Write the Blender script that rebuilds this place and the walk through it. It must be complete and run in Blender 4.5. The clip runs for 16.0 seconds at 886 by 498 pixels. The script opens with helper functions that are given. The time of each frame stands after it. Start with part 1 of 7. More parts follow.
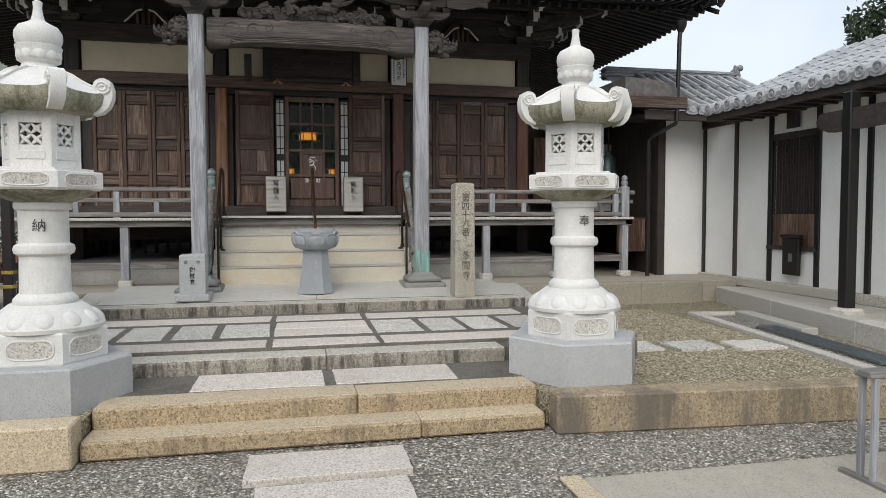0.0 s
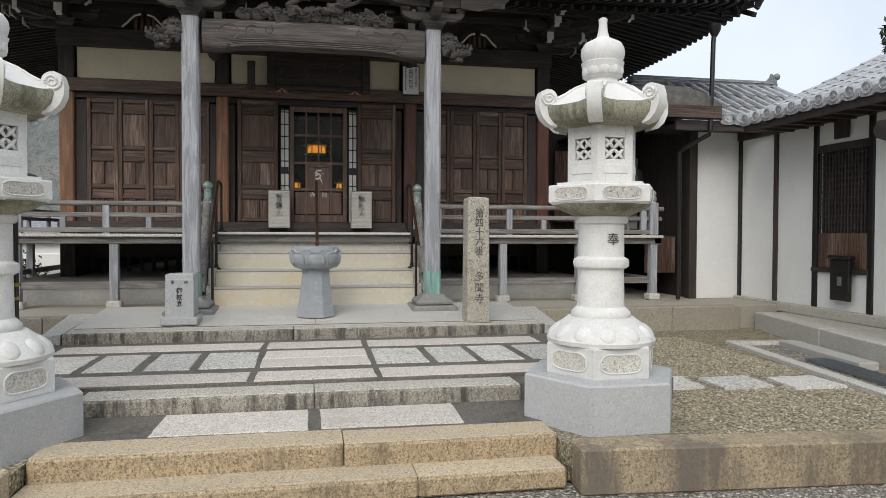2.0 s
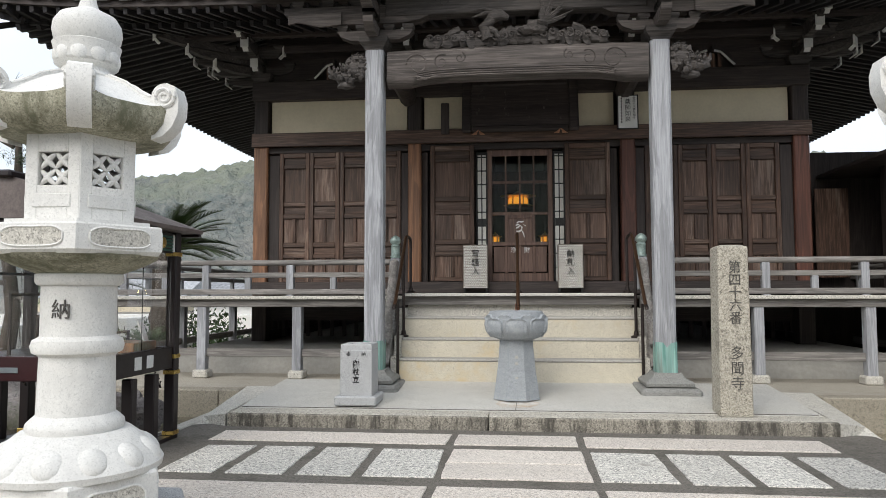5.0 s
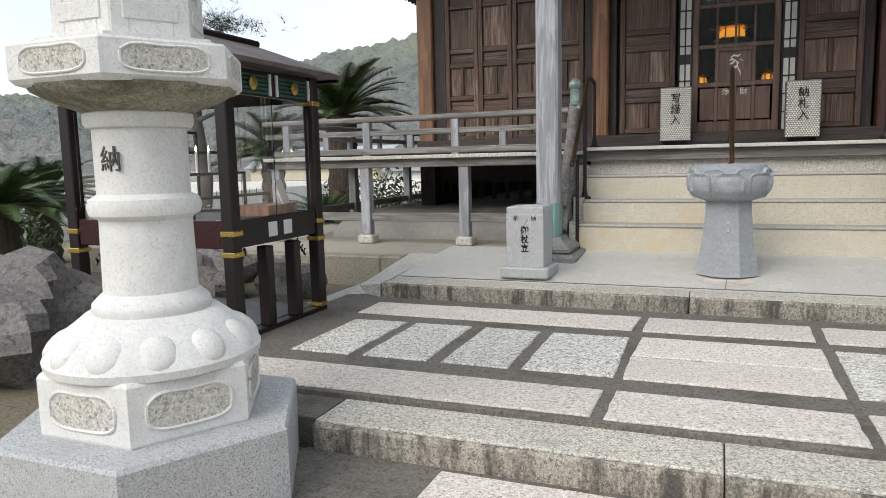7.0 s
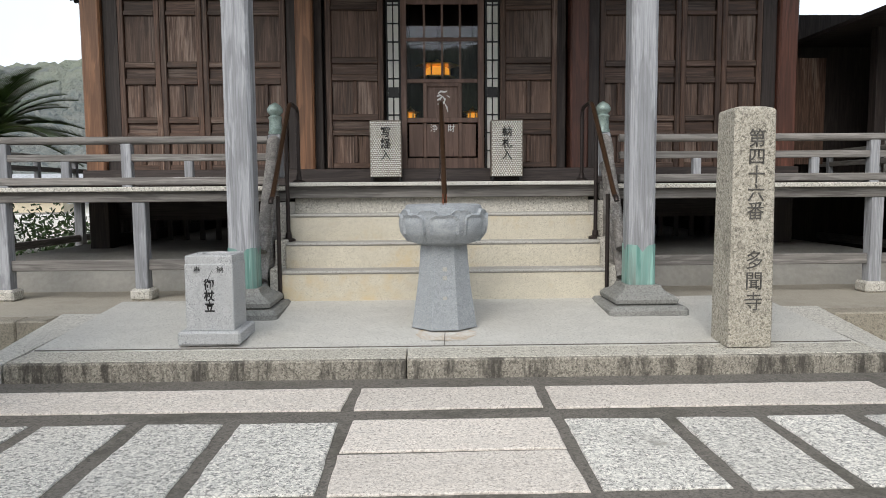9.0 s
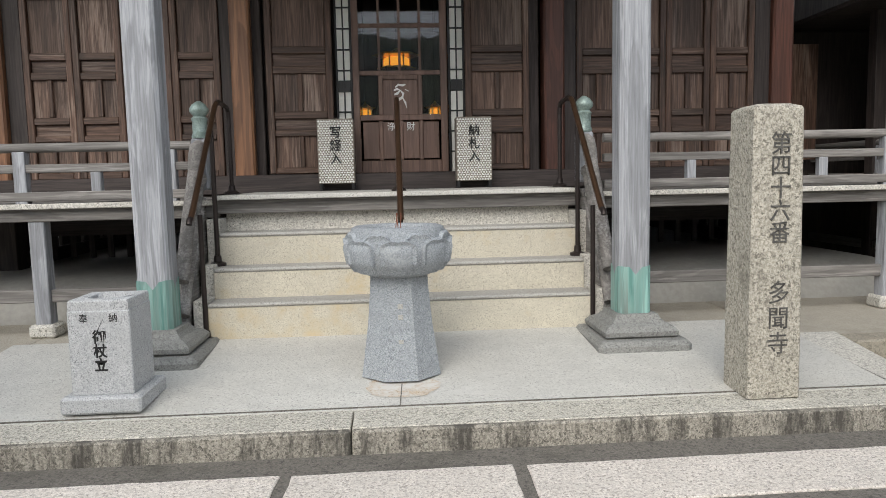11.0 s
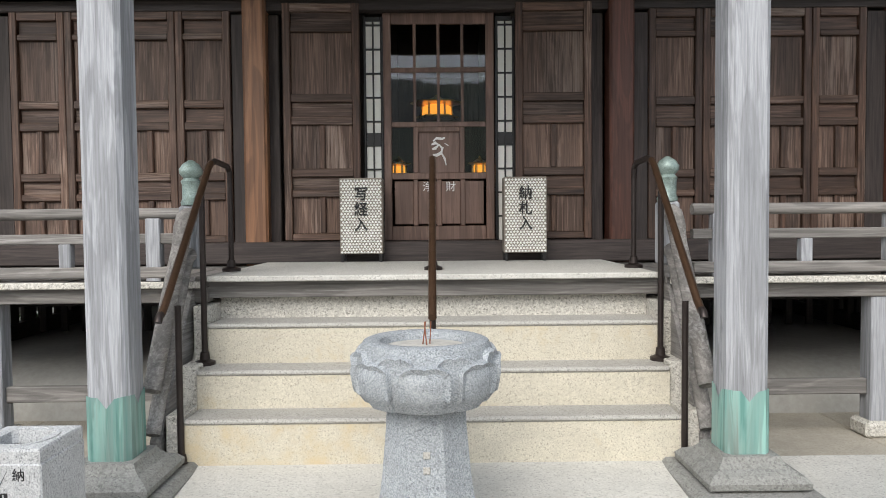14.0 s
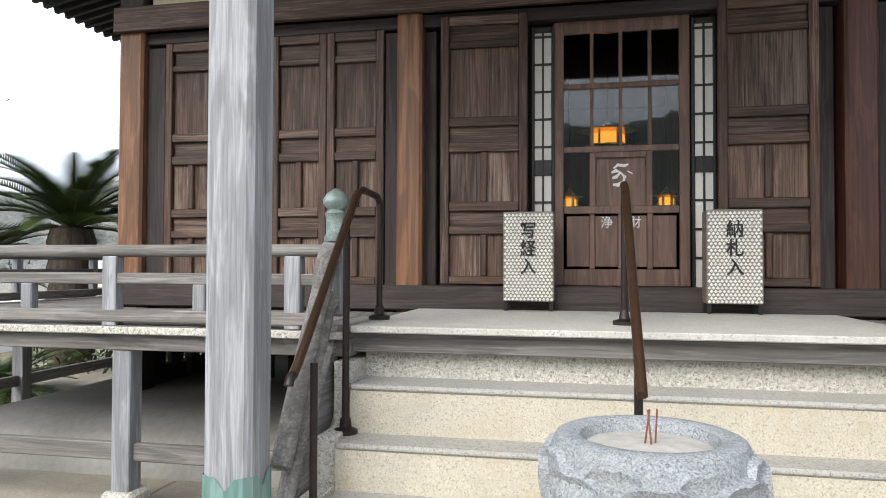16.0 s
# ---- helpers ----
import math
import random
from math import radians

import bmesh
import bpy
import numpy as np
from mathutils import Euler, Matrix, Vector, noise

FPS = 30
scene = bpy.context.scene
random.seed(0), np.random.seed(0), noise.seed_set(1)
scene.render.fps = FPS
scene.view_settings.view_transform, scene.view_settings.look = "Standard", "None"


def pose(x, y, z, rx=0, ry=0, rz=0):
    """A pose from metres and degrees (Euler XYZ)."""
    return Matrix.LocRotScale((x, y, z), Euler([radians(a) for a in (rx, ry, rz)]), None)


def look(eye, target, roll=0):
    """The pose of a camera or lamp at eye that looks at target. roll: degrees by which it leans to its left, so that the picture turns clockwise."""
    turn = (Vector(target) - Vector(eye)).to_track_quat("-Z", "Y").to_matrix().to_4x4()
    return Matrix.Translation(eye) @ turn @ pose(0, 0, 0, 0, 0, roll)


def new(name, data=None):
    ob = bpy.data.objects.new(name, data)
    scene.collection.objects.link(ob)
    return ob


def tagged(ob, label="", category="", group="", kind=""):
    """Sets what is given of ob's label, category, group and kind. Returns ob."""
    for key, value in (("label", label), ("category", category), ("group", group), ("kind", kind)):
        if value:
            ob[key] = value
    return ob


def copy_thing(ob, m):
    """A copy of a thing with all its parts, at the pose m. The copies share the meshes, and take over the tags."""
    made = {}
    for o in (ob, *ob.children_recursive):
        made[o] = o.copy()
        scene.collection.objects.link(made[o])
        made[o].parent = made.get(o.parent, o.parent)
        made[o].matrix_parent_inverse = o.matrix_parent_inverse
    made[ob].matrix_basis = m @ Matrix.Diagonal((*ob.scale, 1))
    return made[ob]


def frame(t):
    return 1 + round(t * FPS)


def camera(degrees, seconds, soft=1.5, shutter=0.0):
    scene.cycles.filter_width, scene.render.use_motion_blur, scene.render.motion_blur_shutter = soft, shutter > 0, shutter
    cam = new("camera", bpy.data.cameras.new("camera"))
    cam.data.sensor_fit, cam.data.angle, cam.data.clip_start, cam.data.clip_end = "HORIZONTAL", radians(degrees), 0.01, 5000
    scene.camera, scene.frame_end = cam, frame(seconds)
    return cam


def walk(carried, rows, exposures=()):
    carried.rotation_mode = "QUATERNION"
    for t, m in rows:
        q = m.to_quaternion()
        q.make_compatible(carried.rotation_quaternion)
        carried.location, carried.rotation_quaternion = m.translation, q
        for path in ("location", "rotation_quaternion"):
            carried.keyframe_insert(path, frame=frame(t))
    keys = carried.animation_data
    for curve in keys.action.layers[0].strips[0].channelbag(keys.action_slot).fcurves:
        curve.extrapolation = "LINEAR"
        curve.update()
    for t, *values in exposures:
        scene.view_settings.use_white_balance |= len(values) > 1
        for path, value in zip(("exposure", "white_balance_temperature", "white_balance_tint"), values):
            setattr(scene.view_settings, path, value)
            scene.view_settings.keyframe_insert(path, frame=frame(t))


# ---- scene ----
cam = camera(64.8, 16.0, soft=0.8)
PATH = [
    (0, (-0.065, 0.28, 1.673), (0.367, 2.231, 1.576), -0.1),
    (0.5, (-0.017, 0.511, 1.687), (0.384, 2.468, 1.605), 0.3),
    (1, (0.066, 0.679, 1.675), (0.443, 2.642, 1.608), 0.4),
    (1.5, (0.217, 0.874, 1.682), (0.583, 2.839, 1.631), 0.3),
    (2, (0.229, 1.07, 1.664), (0.603, 3.034, 1.618), 0.2),
    (2.5, (0.203, 1.378, 1.646), (0.578, 3.342, 1.602), 0.1),
    (3, (0.269, 1.705, 1.64), (0.61, 3.676, 1.626), 0.0),
    (3.5, (0.29, 2.026, 1.651), (0.549, 4.008, 1.707), -0.2),
    (4, (0.227, 2.276, 1.718), (0.366, 4.267, 1.855), -0.3),
    (4.5, (0.302, 2.562, 1.742), (0.29, 4.554, 1.92), -0.3),
    (5, (0.284, 2.835, 1.68), (0.081, 4.821, 1.804), -0.1),
    (5.2, (0.24, 2.941, 1.663), (-0.04, 4.919, 1.745), -0.0),
    (7.3, (0.208, 4.171, 1.566), (-0.527, 6.01, 1.289), -1.5),
    (7.5, (0.216, 4.273, 1.566), (-0.41, 6.15, 1.281), -1.6),
    (8, (0.206, 4.506, 1.57), (-0.119, 6.457, 1.273), -1.5),
    (8.5, (0.149, 4.734, 1.608), (0.093, 6.719, 1.368), -0.5),
    (9, (0.17, 4.992, 1.593), (0.218, 6.984, 1.424), -0.4),
    (9.5, (0.21, 5.338, 1.584), (0.275, 7.333, 1.458), -0.4),
    (11.8, (0.294, 6.225, 1.824), (0.461, 8.205, 1.597), -1.3),
    (12, (0.27, 6.334, 1.795), (0.442, 8.315, 1.577), -1.2),
    (12.5, (0.214, 6.558, 1.844), (0.399, 8.539, 1.636), -1.1),
    (13, (0.269, 6.77, 1.841), (0.433, 8.756, 1.675), -0.8),
    (13.5, (0.354, 6.98, 1.969), (0.457, 8.974, 1.849), -0.6),
    (14, (0.351, 7.057, 1.989), (0.367, 9.056, 1.913), -0.5),
    (14.5, (0.222, 7.256, 1.989), (0.151, 9.254, 1.951), -0.5),
    (15, (0.163, 7.471, 1.98), (0.011, 9.465, 1.98), -0.2),
    (15.5, (0.143, 7.745, 1.983), (-0.101, 9.729, 2.025), 0.0),
    (16, (0.11, 7.917, 1.983), (-0.286, 9.877, 2.03), 0.2),
]
walk(cam, [(t, look(eye, target, roll)) for t, eye, target, roll in PATH], exposures=[(0, 0.06), (3, 0.1), (4.5, 0.33), (9, 0.33), (12, 0.47), (13.5, 0.6), (14.5, 0.9), (16, 0.92)])

# ---- light ----
world = bpy.data.worlds.new("sky")
scene.world = world
world.use_nodes = True
wn, wl = world.node_tree.nodes, world.node_tree.links
sky = wn.new("ShaderNodeTexSky")
sky.sky_type, sky.sun_disc, sky.sun_elevation, sky.sun_rotation = "NISHITA", False, radians(40), radians(201)
sky.air_density, sky.dust_density = 1.0, 3.0
wco = wn.new("ShaderNodeTexCoord")
cloud = wn.new("ShaderNodeTexNoise")
cloud.inputs["Scale"].default_value, cloud.inputs["Detail"].default_value = 2.2, 6
wl.new(wco.outputs["Generated"], cloud.inputs["Vector"])
cover = wn.new("ShaderNodeMapRange")
cover.inputs["From Min"].default_value, cover.inputs["From Max"].default_value = 0.3, 0.7
cover.inputs["To Min"].default_value, cover.inputs["To Max"].default_value = 0.62, 0.95
wl.new(cloud.outputs["Fac"], cover.inputs["Value"])
over = wn.new("ShaderNodeMixRGB")
over.inputs["Color2"].default_value = (8.75, 9.5, 10.5, 1)
wl.new(cover.outputs["Result"], over.inputs["Fac"])
wl.new(sky.outputs["Color"], over.inputs["Color1"])
wl.new(over.outputs["Color"], wn["Background"].inputs["Color"])
wn["Background"].inputs["Strength"].default_value = 0.105
sun_data = bpy.data.lights.new("sun", "SUN")
sun_data.energy, sun_data.angle, sun_data.color = 1.8, radians(45), (1.0, 0.95, 0.88)
sun = new("sun", sun_data)
sun.matrix_world = look((-9, -16, 22.4), (0.5, 9, 0))


# ---- materials ----
def nodes_of(m):
    m.use_nodes = True
    nt = m.node_tree
    return nt, nt.nodes, nt.links, nt.nodes["Principled BSDF"]


def mix(nt, fac, a, b, blend="MIX"):
    n = nt.nodes.new("ShaderNodeMixRGB")
    n.blend_type = blend
    for sock, v in ((n.inputs["Fac"], fac), (n.inputs["Color1"], a), (n.inputs["Color2"], b)):
        if isinstance(v, bpy.types.NodeSocket):
            nt.links.new(v, sock)
        elif isinstance(v, tuple):
            sock.default_value = (*v, 1)
        else:
            sock.default_value = v
    return n.outputs["Color"]


def ramp(nt, value, lo, hi, a=0.0, b=1.0):
    n = nt.nodes.new("ShaderNodeMapRange")
    n.inputs["From Min"].default_value, n.inputs["From Max"].default_value = lo, hi
    n.inputs["To Min"].default_value, n.inputs["To Max"].default_value = a, b
    nt.links.new(value, n.inputs["Value"])
    return n.outputs["Result"]


def noise_of(nt, scale, stretch=(1, 1, 1), detail=5, rough=0.6, warp=0.0):
    co = nt.nodes.new("ShaderNodeTexCoord")
    mp = nt.nodes.new("ShaderNodeMapping")
    mp.inputs["Scale"].default_value = stretch
    info = nt.nodes.new("ShaderNodeObjectInfo")
    shift = nt.nodes.new("ShaderNodeVectorMath")
    shift.operation = "MULTIPLY_ADD"
    comb = nt.nodes.new("ShaderNodeCombineXYZ")
    for k in range(3):
        nt.links.new(info.outputs["Random"], comb.inputs[k])
    nt.links.new(comb.outputs[0], shift.inputs[0])
    shift.inputs[1].default_value = (17, 31, 23)
    nt.links.new(co.outputs["Object"], shift.inputs[2])
    nt.links.new(shift.outputs[0], mp.inputs["Vector"])
    n = nt.nodes.new("ShaderNodeTexNoise")
    n.inputs["Scale"].default_value, n.inputs["Detail"].default_value, n.inputs["Roughness"].default_value = scale, detail, rough
    n.inputs["Distortion"].default_value = warp
    nt.links.new(mp.outputs["Vector"], n.inputs["Vector"])
    return n.outputs["Fac"]


def bump(nt, bsdf, height, strength, distance):
    b = nt.nodes.new("ShaderNodeBump")
    b.inputs["Strength"].default_value, b.inputs["Distance"].default_value = strength, distance
    nt.links.new(height, b.inputs["Height"])
    nt.links.new(b.outputs["Normal"], bsdf.inputs["Normal"])


def vary(nt, col, amount):
    info = nt.nodes.new("ShaderNodeObjectInfo")
    v = ramp(nt, info.outputs["Random"], 0, 1, 1 - amount, 1 + amount)
    return mix(nt, 1.0, col, v, "MULTIPLY")


def stone(name, light, dark, stain=None, stain_at=0.55, grain=140, patch=1.6, rough=0.85, relief=0.35, differ=0.06, speck=0.5, pit=0.5, streak=False, flecks=0.4):
    """Granite: fine dark and light crystals, broad soft patches, stains with their own edge."""
    m = bpy.data.materials.new(name)
    nt, ns, ln, p = nodes_of(m)
    fine = noise_of(nt, grain * 0.85, detail=3, rough=0.8)
    pits = noise_of(nt, grain * 0.62, detail=2, rough=0.7)
    mid = noise_of(nt, patch * 6, (1, 1, 0.25) if streak else (1, 1, 1), detail=8, rough=0.7)
    broad = noise_of(nt, patch, (1, 1, 0.12) if streak else (1, 1, 1), detail=5)
    fleck = noise_of(nt, 44, (1, 1, 0.6) if streak else (1, 1, 1), detail=8, rough=0.82)
    deep = tuple(c * pit for c in dark)
    col = mix(nt, ramp(nt, fine, 0.5 - 0.13 / speck * 0.5, 0.5 + 0.13 / speck * 0.5), dark, light)
    col = mix(nt, ramp(nt, pits, 0.375, 0.415, 0.85, 0), col, deep)
    col = mix(nt, ramp(nt, mid, 0.40, 0.68, 0, 0.5), col, tuple(c * 0.66 for c in light))
    col = mix(nt, ramp(nt, broad, 0.35, 0.7, 0, 0.2), col, tuple(c * 0.7 for c in dark))
    col = mix(nt, ramp(nt, fleck, 0.525, 0.58, 0, min(0.95, flecks * 1.25)), col, tuple(c * 0.42 for c in dark))
    if stain:
        edge = mix(nt, 0.35, broad, mid)
        col = mix(nt, ramp(nt, edge, stain_at, stain_at + 0.12, 0, 0.85), col, stain)
    ln.new(vary(nt, col, differ), p.inputs["Base Color"])
    p.inputs["Roughness"].default_value = rough
    bump(nt, p, mix(nt, 0.35, mix(nt, 0.4, fine, mid), fleck), relief, 0.008)
    return m


def wood(name, light, dark, axis="z", rough=0.7, fine=62, differ=0.12, worn=None, worn_at=0.55, relief=0.35):
    """Timber with the grain along one axis, streaks and worn patches."""
    m = bpy.data.materials.new(name)
    nt, ns, ln, p = nodes_of(m)
    long = {"x": (0.035, 1, 1), "y": (1, 0.035, 1), "z": (1, 1, 0.035)}[axis]
    wide = {"x": (0.12, 1, 1), "y": (1, 0.12, 1), "z": (1, 1, 0.12)}[axis]
    grain = noise_of(nt, fine, long, detail=6, rough=0.65, warp=0.6)
    rings = noise_of(nt, 7, wide, detail=3, warp=1.4)
    blotch = noise_of(nt, 2.3, wide, detail=5)
    col = mix(nt, ramp(nt, grain, 0.33, 0.67), dark, light)
    col = mix(nt, ramp(nt, rings, 0.47, 0.53, 0, 0.4), col, tuple(c * 0.45 for c in dark))
    if worn:
        col = mix(nt, ramp(nt, mix(nt, 0.4, blotch, grain), worn_at, worn_at + 0.15, 0, 0.8), col, worn)
    ln.new(vary(nt, col, differ), p.inputs["Base Color"])
    ln.new(ramp(nt, grain, 0.3, 0.7, rough + 0.12, rough - 0.08), p.inputs["Roughness"])
    bump(nt, p, mix(nt, 0.3, grain, rings), relief, 0.006)
    return m


def plain(name, col, rough=0.5, metal=0.0, spread=0.12, scale=6.0, relief=0.0, other=None):
    m = bpy.data.materials.new(name)
    nt, ns, ln, p = nodes_of(m)
    a = noise_of(nt, scale, detail=6)
    b = noise_of(nt, scale * 11, detail=3)
    k = mix(nt, 0.4, a, b)
    lo = other or tuple(c * (1 - 2 * spread) for c in col)
    ln.new(mix(nt, ramp(nt, k, 0.4, 0.62), lo, col), p.inputs["Base Color"])
    p.inputs["Metallic"].default_value = metal
    ln.new(ramp(nt, k, 0.3, 0.7, min(1, rough + 0.1), max(0.03, rough - 0.1)), p.inputs["Roughness"])
    if relief:
        bump(nt, p, k, relief, 0.004)
    return m


def pebbles(name, cols, size, relief=1.0):
    """Loose gravel: cells of different colours with rounded relief."""
    m = bpy.data.materials.new(name)
    nt, ns, ln, p = nodes_of(m)
    co = ns.new("ShaderNodeTexCoord")
    vo = ns.new("ShaderNodeTexVoronoi")
    vo.inputs["Scale"].default_value = 1 / size
    ln.new(co.outputs["Object"], vo.inputs["Vector"])
    sep = ns.new("ShaderNodeSeparateColor")
    ln.new(vo.outputs["Color"], sep.inputs["Color"])
    col = mix(nt, ramp(nt, sep.outputs[0], 0.1, 0.9), cols[0], cols[1])
    col = mix(nt, ramp(nt, sep.outputs[1], 0.7, 0.9), col, cols[2])
    # Shade in the gaps between pebbles is put into the colour here.
    col = mix(nt, ramp(nt, vo.outputs["Distance"], 0.35, 0.75, 0, 0.85), col, tuple(c * 0.25 for c in cols[0]))
    broad = noise_of(nt, 0.9, detail=4)
    col = mix(nt, ramp(nt, broad, 0.4, 0.7, 0, 0.3), col, tuple(c * 0.7 for c in cols[1]))
    ln.new(col, p.inputs["Base Color"])
    p.inputs["Roughness"].default_value = 0.9
    bump(nt, p, ramp(nt, vo.outputs["Distance"], 0, 0.8, 1, 0), relief, size * 0.7)
    return m


WHITE_STONE = stone("white_granite", (0.83, 0.82, 0.79), (0.66, 0.655, 0.63), (0.52, 0.51, 0.43), 0.66, 150, 1.7, speck=0.3, pit=0.85, flecks=0.06)
MOSS_STONE = stone("lichened_granite", (0.48, 0.46, 0.36), (0.24, 0.23, 0.165), (0.11, 0.11, 0.065), 0.48, 120, 4.0, relief=0.8, streak=True)
BLUE_STONE = stone("blue_grey_granite", (0.62, 0.625, 0.625), (0.35, 0.36, 0.37), None, grain=190, patch=1.2, speck=0.8, pit=0.4, flecks=0.15)
BURNER_STONE = stone("carved_grey_granite", (0.47, 0.495, 0.51), (0.22, 0.24, 0.26), (0.58, 0.60, 0.60), 0.60, 190, 2.4, speck=0.8, relief=0.5, flecks=0.2)
PILLAR_STONE = stone("weathered_granite", (0.58, 0.54, 0.46), (0.30, 0.275, 0.22), (0.13, 0.12, 0.095), 0.58, 90, 2.6, relief=1.0, speck=0.8, pit=0.3, flecks=0.6)
STEP_STONE = stone("ochre_granite", (0.72, 0.61, 0.44), (0.47, 0.375, 0.25), (0.30, 0.23, 0.15), 0.62, 100, 1.8, relief=1.0, speck=0.7, pit=0.4, flecks=0.35)
PALE_STEP = stone("pale_granite", (0.75, 0.72, 0.655), (0.44, 0.42, 0.37), None, grain=100, patch=1.5, speck=0.7, pit=0.35)
# Step risers: real stains, plus the shading of upright faces put into the colour.
STEP_FACE = stone("stained_shaded_ochre_granite", (0.60, 0.47, 0.30), (0.32, 0.24, 0.145), (0.13, 0.10, 0.07), 0.54, 95, 2.6, relief=1.0, speck=0.7, pit=0.3, streak=True, flecks=0.6)
STAIR_STONE = stone("buff_granite", (0.73, 0.68, 0.56), (0.52, 0.475, 0.38), (0.58, 0.47, 0.29), 0.53, 150, 1.5, relief=0.8, speck=0.5, pit=0.65, flecks=0.12)
TREAD_STONE = stone("grey_tread_granite", (0.52, 0.50, 0.46), (0.36, 0.35, 0.32), (0.28, 0.27, 0.25), 0.6, 150, 1.0, flecks=0.25)
SLAB_PINK = stone("pinkish_slab", (0.84, 0.78, 0.71), (0.55, 0.49, 0.43), (0.46, 0.40, 0.33), 0.60, 100, 1.7, differ=0.09, relief=0.8, speck=0.7, pit=0.45, flecks=0.4)
SLAB_GREY = stone("hammered_grey_slab", (0.90, 0.865, 0.79), (0.42, 0.41, 0.38), (0.30, 0.28, 0.25), 0.58, 85, 2.2, differ=0.14, relief=1.0, speck=0.7, pit=0.3, flecks=0.75)
JOINT = stone("old_mortar", (0.21, 0.19, 0.165), (0.11, 0.10, 0.085), (0.07, 0.065, 0.05), 0.52, 80, 2.0, relief=0.8)
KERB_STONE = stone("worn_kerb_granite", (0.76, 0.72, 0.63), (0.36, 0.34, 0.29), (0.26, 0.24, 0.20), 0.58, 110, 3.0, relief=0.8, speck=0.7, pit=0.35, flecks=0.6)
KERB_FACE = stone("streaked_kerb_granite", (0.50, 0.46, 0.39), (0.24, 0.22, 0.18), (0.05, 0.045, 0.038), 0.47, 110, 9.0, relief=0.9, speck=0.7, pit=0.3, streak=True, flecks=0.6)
CONCRETE = stone("trodden_concrete", (0.47, 0.43, 0.36), (0.38, 0.35, 0.29), (0.30, 0.27, 0.22), 0.56, 130, 1.0, relief=0.3, pit=0.6, flecks=0.2)
APRON = stone("swept_concrete", (0.66, 0.645, 0.60), (0.50, 0.485, 0.445), (0.66, 0.64, 0.60), 0.58, 120, 0.9, relief=0.3, pit=0.6, flecks=0.12)
WALL_STONE = stone("stained_retaining_stone", (0.50, 0.40, 0.265), (0.29, 0.23, 0.15), (0.13, 0.11, 0.09), 0.47, 90, 2.2, relief=1.0, speck=0.7, pit=0.35, streak=True)
PLASTER_W = plain("white_plaster", (0.80, 0.80, 0.78), 0.85, spread=0.03, scale=2.0)
PLASTER_C = plain("cream_plaster", (0.71, 0.63, 0.47), 0.85, spread=0.05, scale=2.5)
KAME = plain("lime_mound", (0.40, 0.39, 0.36), 0.9, spread=0.1, scale=2.0)
WOOD_GREY = wood("silvered_timber", (0.43, 0.44, 0.465), (0.25, 0.255, 0.27), "z", 0.8, fine=85, worn=(0.48, 0.49, 0.52), worn_at=0.56, relief=0.8)
WOOD_GREY_X = wood("silvered_rail_timber", (0.30, 0.28, 0.26), (0.15, 0.14, 0.13), "x", 0.8, worn=(0.42, 0.41, 0.40), worn_at=0.54, relief=0.6)
WOOD_GREY_Y = wood("silvered_deck_timber", (0.30, 0.28, 0.26), (0.16, 0.15, 0.14), "y", 0.8, worn=(0.40, 0.39, 0.38), worn_at=0.54, relief=0.6)
WOOD_BROWN = wood("aged_door_timber", (0.15, 0.082, 0.054), (0.038, 0.020, 0.013), "z", 0.55, differ=0.35, worn=(0.33, 0.25, 0.20), worn_at=0.54, relief=0.6)
WOOD_PANEL = wood("weathered_panel_timber", (0.20, 0.125, 0.09), (0.055, 0.031, 0.022), "z", 0.6, differ=0.35, worn=(0.36, 0.275, 0.225), worn_at=0.51, relief=0.6)
WOOD_BROWN_X = wood("aged_door_rail_timber", (0.15, 0.086, 0.058), (0.040, 0.022, 0.015), "x", 0.55, differ=0.3, worn=(0.25, 0.20, 0.165), worn_at=0.54, relief=0.6)
WOOD_WARM = wood("warm_column_timber", (0.30, 0.145, 0.07), (0.13, 0.06, 0.032), "z", 0.5, fine=24)
WOOD_RED = wood("red_brown_column_timber", (0.17, 0.065, 0.042), (0.075, 0.03, 0.02), "z", 0.5, fine=24)
WOOD_DARK = wood("smoked_timber", (0.064, 0.048, 0.043), (0.030, 0.023, 0.021), "x", 0.65)
WOOD_DARK_Z = wood("smoked_post_timber", (0.058, 0.043, 0.038), (0.028, 0.021, 0.019), "z", 0.65)
WOOD_BEAM = wood("carved_beam_timber", (0.13, 0.11, 0.10), (0.05, 0.042, 0.038), "x", 0.75, worn=(0.26, 0.23, 0.21), worn_at=0.56, relief=0.7)
WOOD_CARVE = wood("carving_timber", (0.105, 0.092, 0.085), (0.034, 0.03, 0.028), "x", 0.8, relief=0.8)
WOOD_DOOR = wood("brown_entrance_timber", (0.21, 0.125, 0.094), (0.125, 0.073, 0.054), "z", 0.45, differ=0.05)
# Near-black timber for soffits and rafters; the under-eave shade is in its colour.
WOOD_EAVE = wood("shaded_eave_timber", (0.036, 0.033, 0.035), (0.018, 0.0165, 0.018), "y", 0.75)
CHALK = plain("chalk_paint", (0.72, 0.72, 0.70), 0.8, spread=0.08)
COPPER = wood("verdigris_copper", (0.36, 0.62, 0.56), (0.11, 0.25, 0.22), "z", 0.6, fine=30, worn=(0.15, 0.145, 0.13), worn_at=0.47)
COPPER_D = plain("dark_verdigris", (0.36, 0.45, 0.42), 0.5, 0.3, scale=12, other=(0.14, 0.19, 0.17))
IRON = plain("brown_black_steel", (0.045, 0.035, 0.032), 0.4, 0.6, scale=20)
RAILTUBE = plain("bronze_handrail", (0.13, 0.075, 0.045), 0.35, 0.7, scale=25)
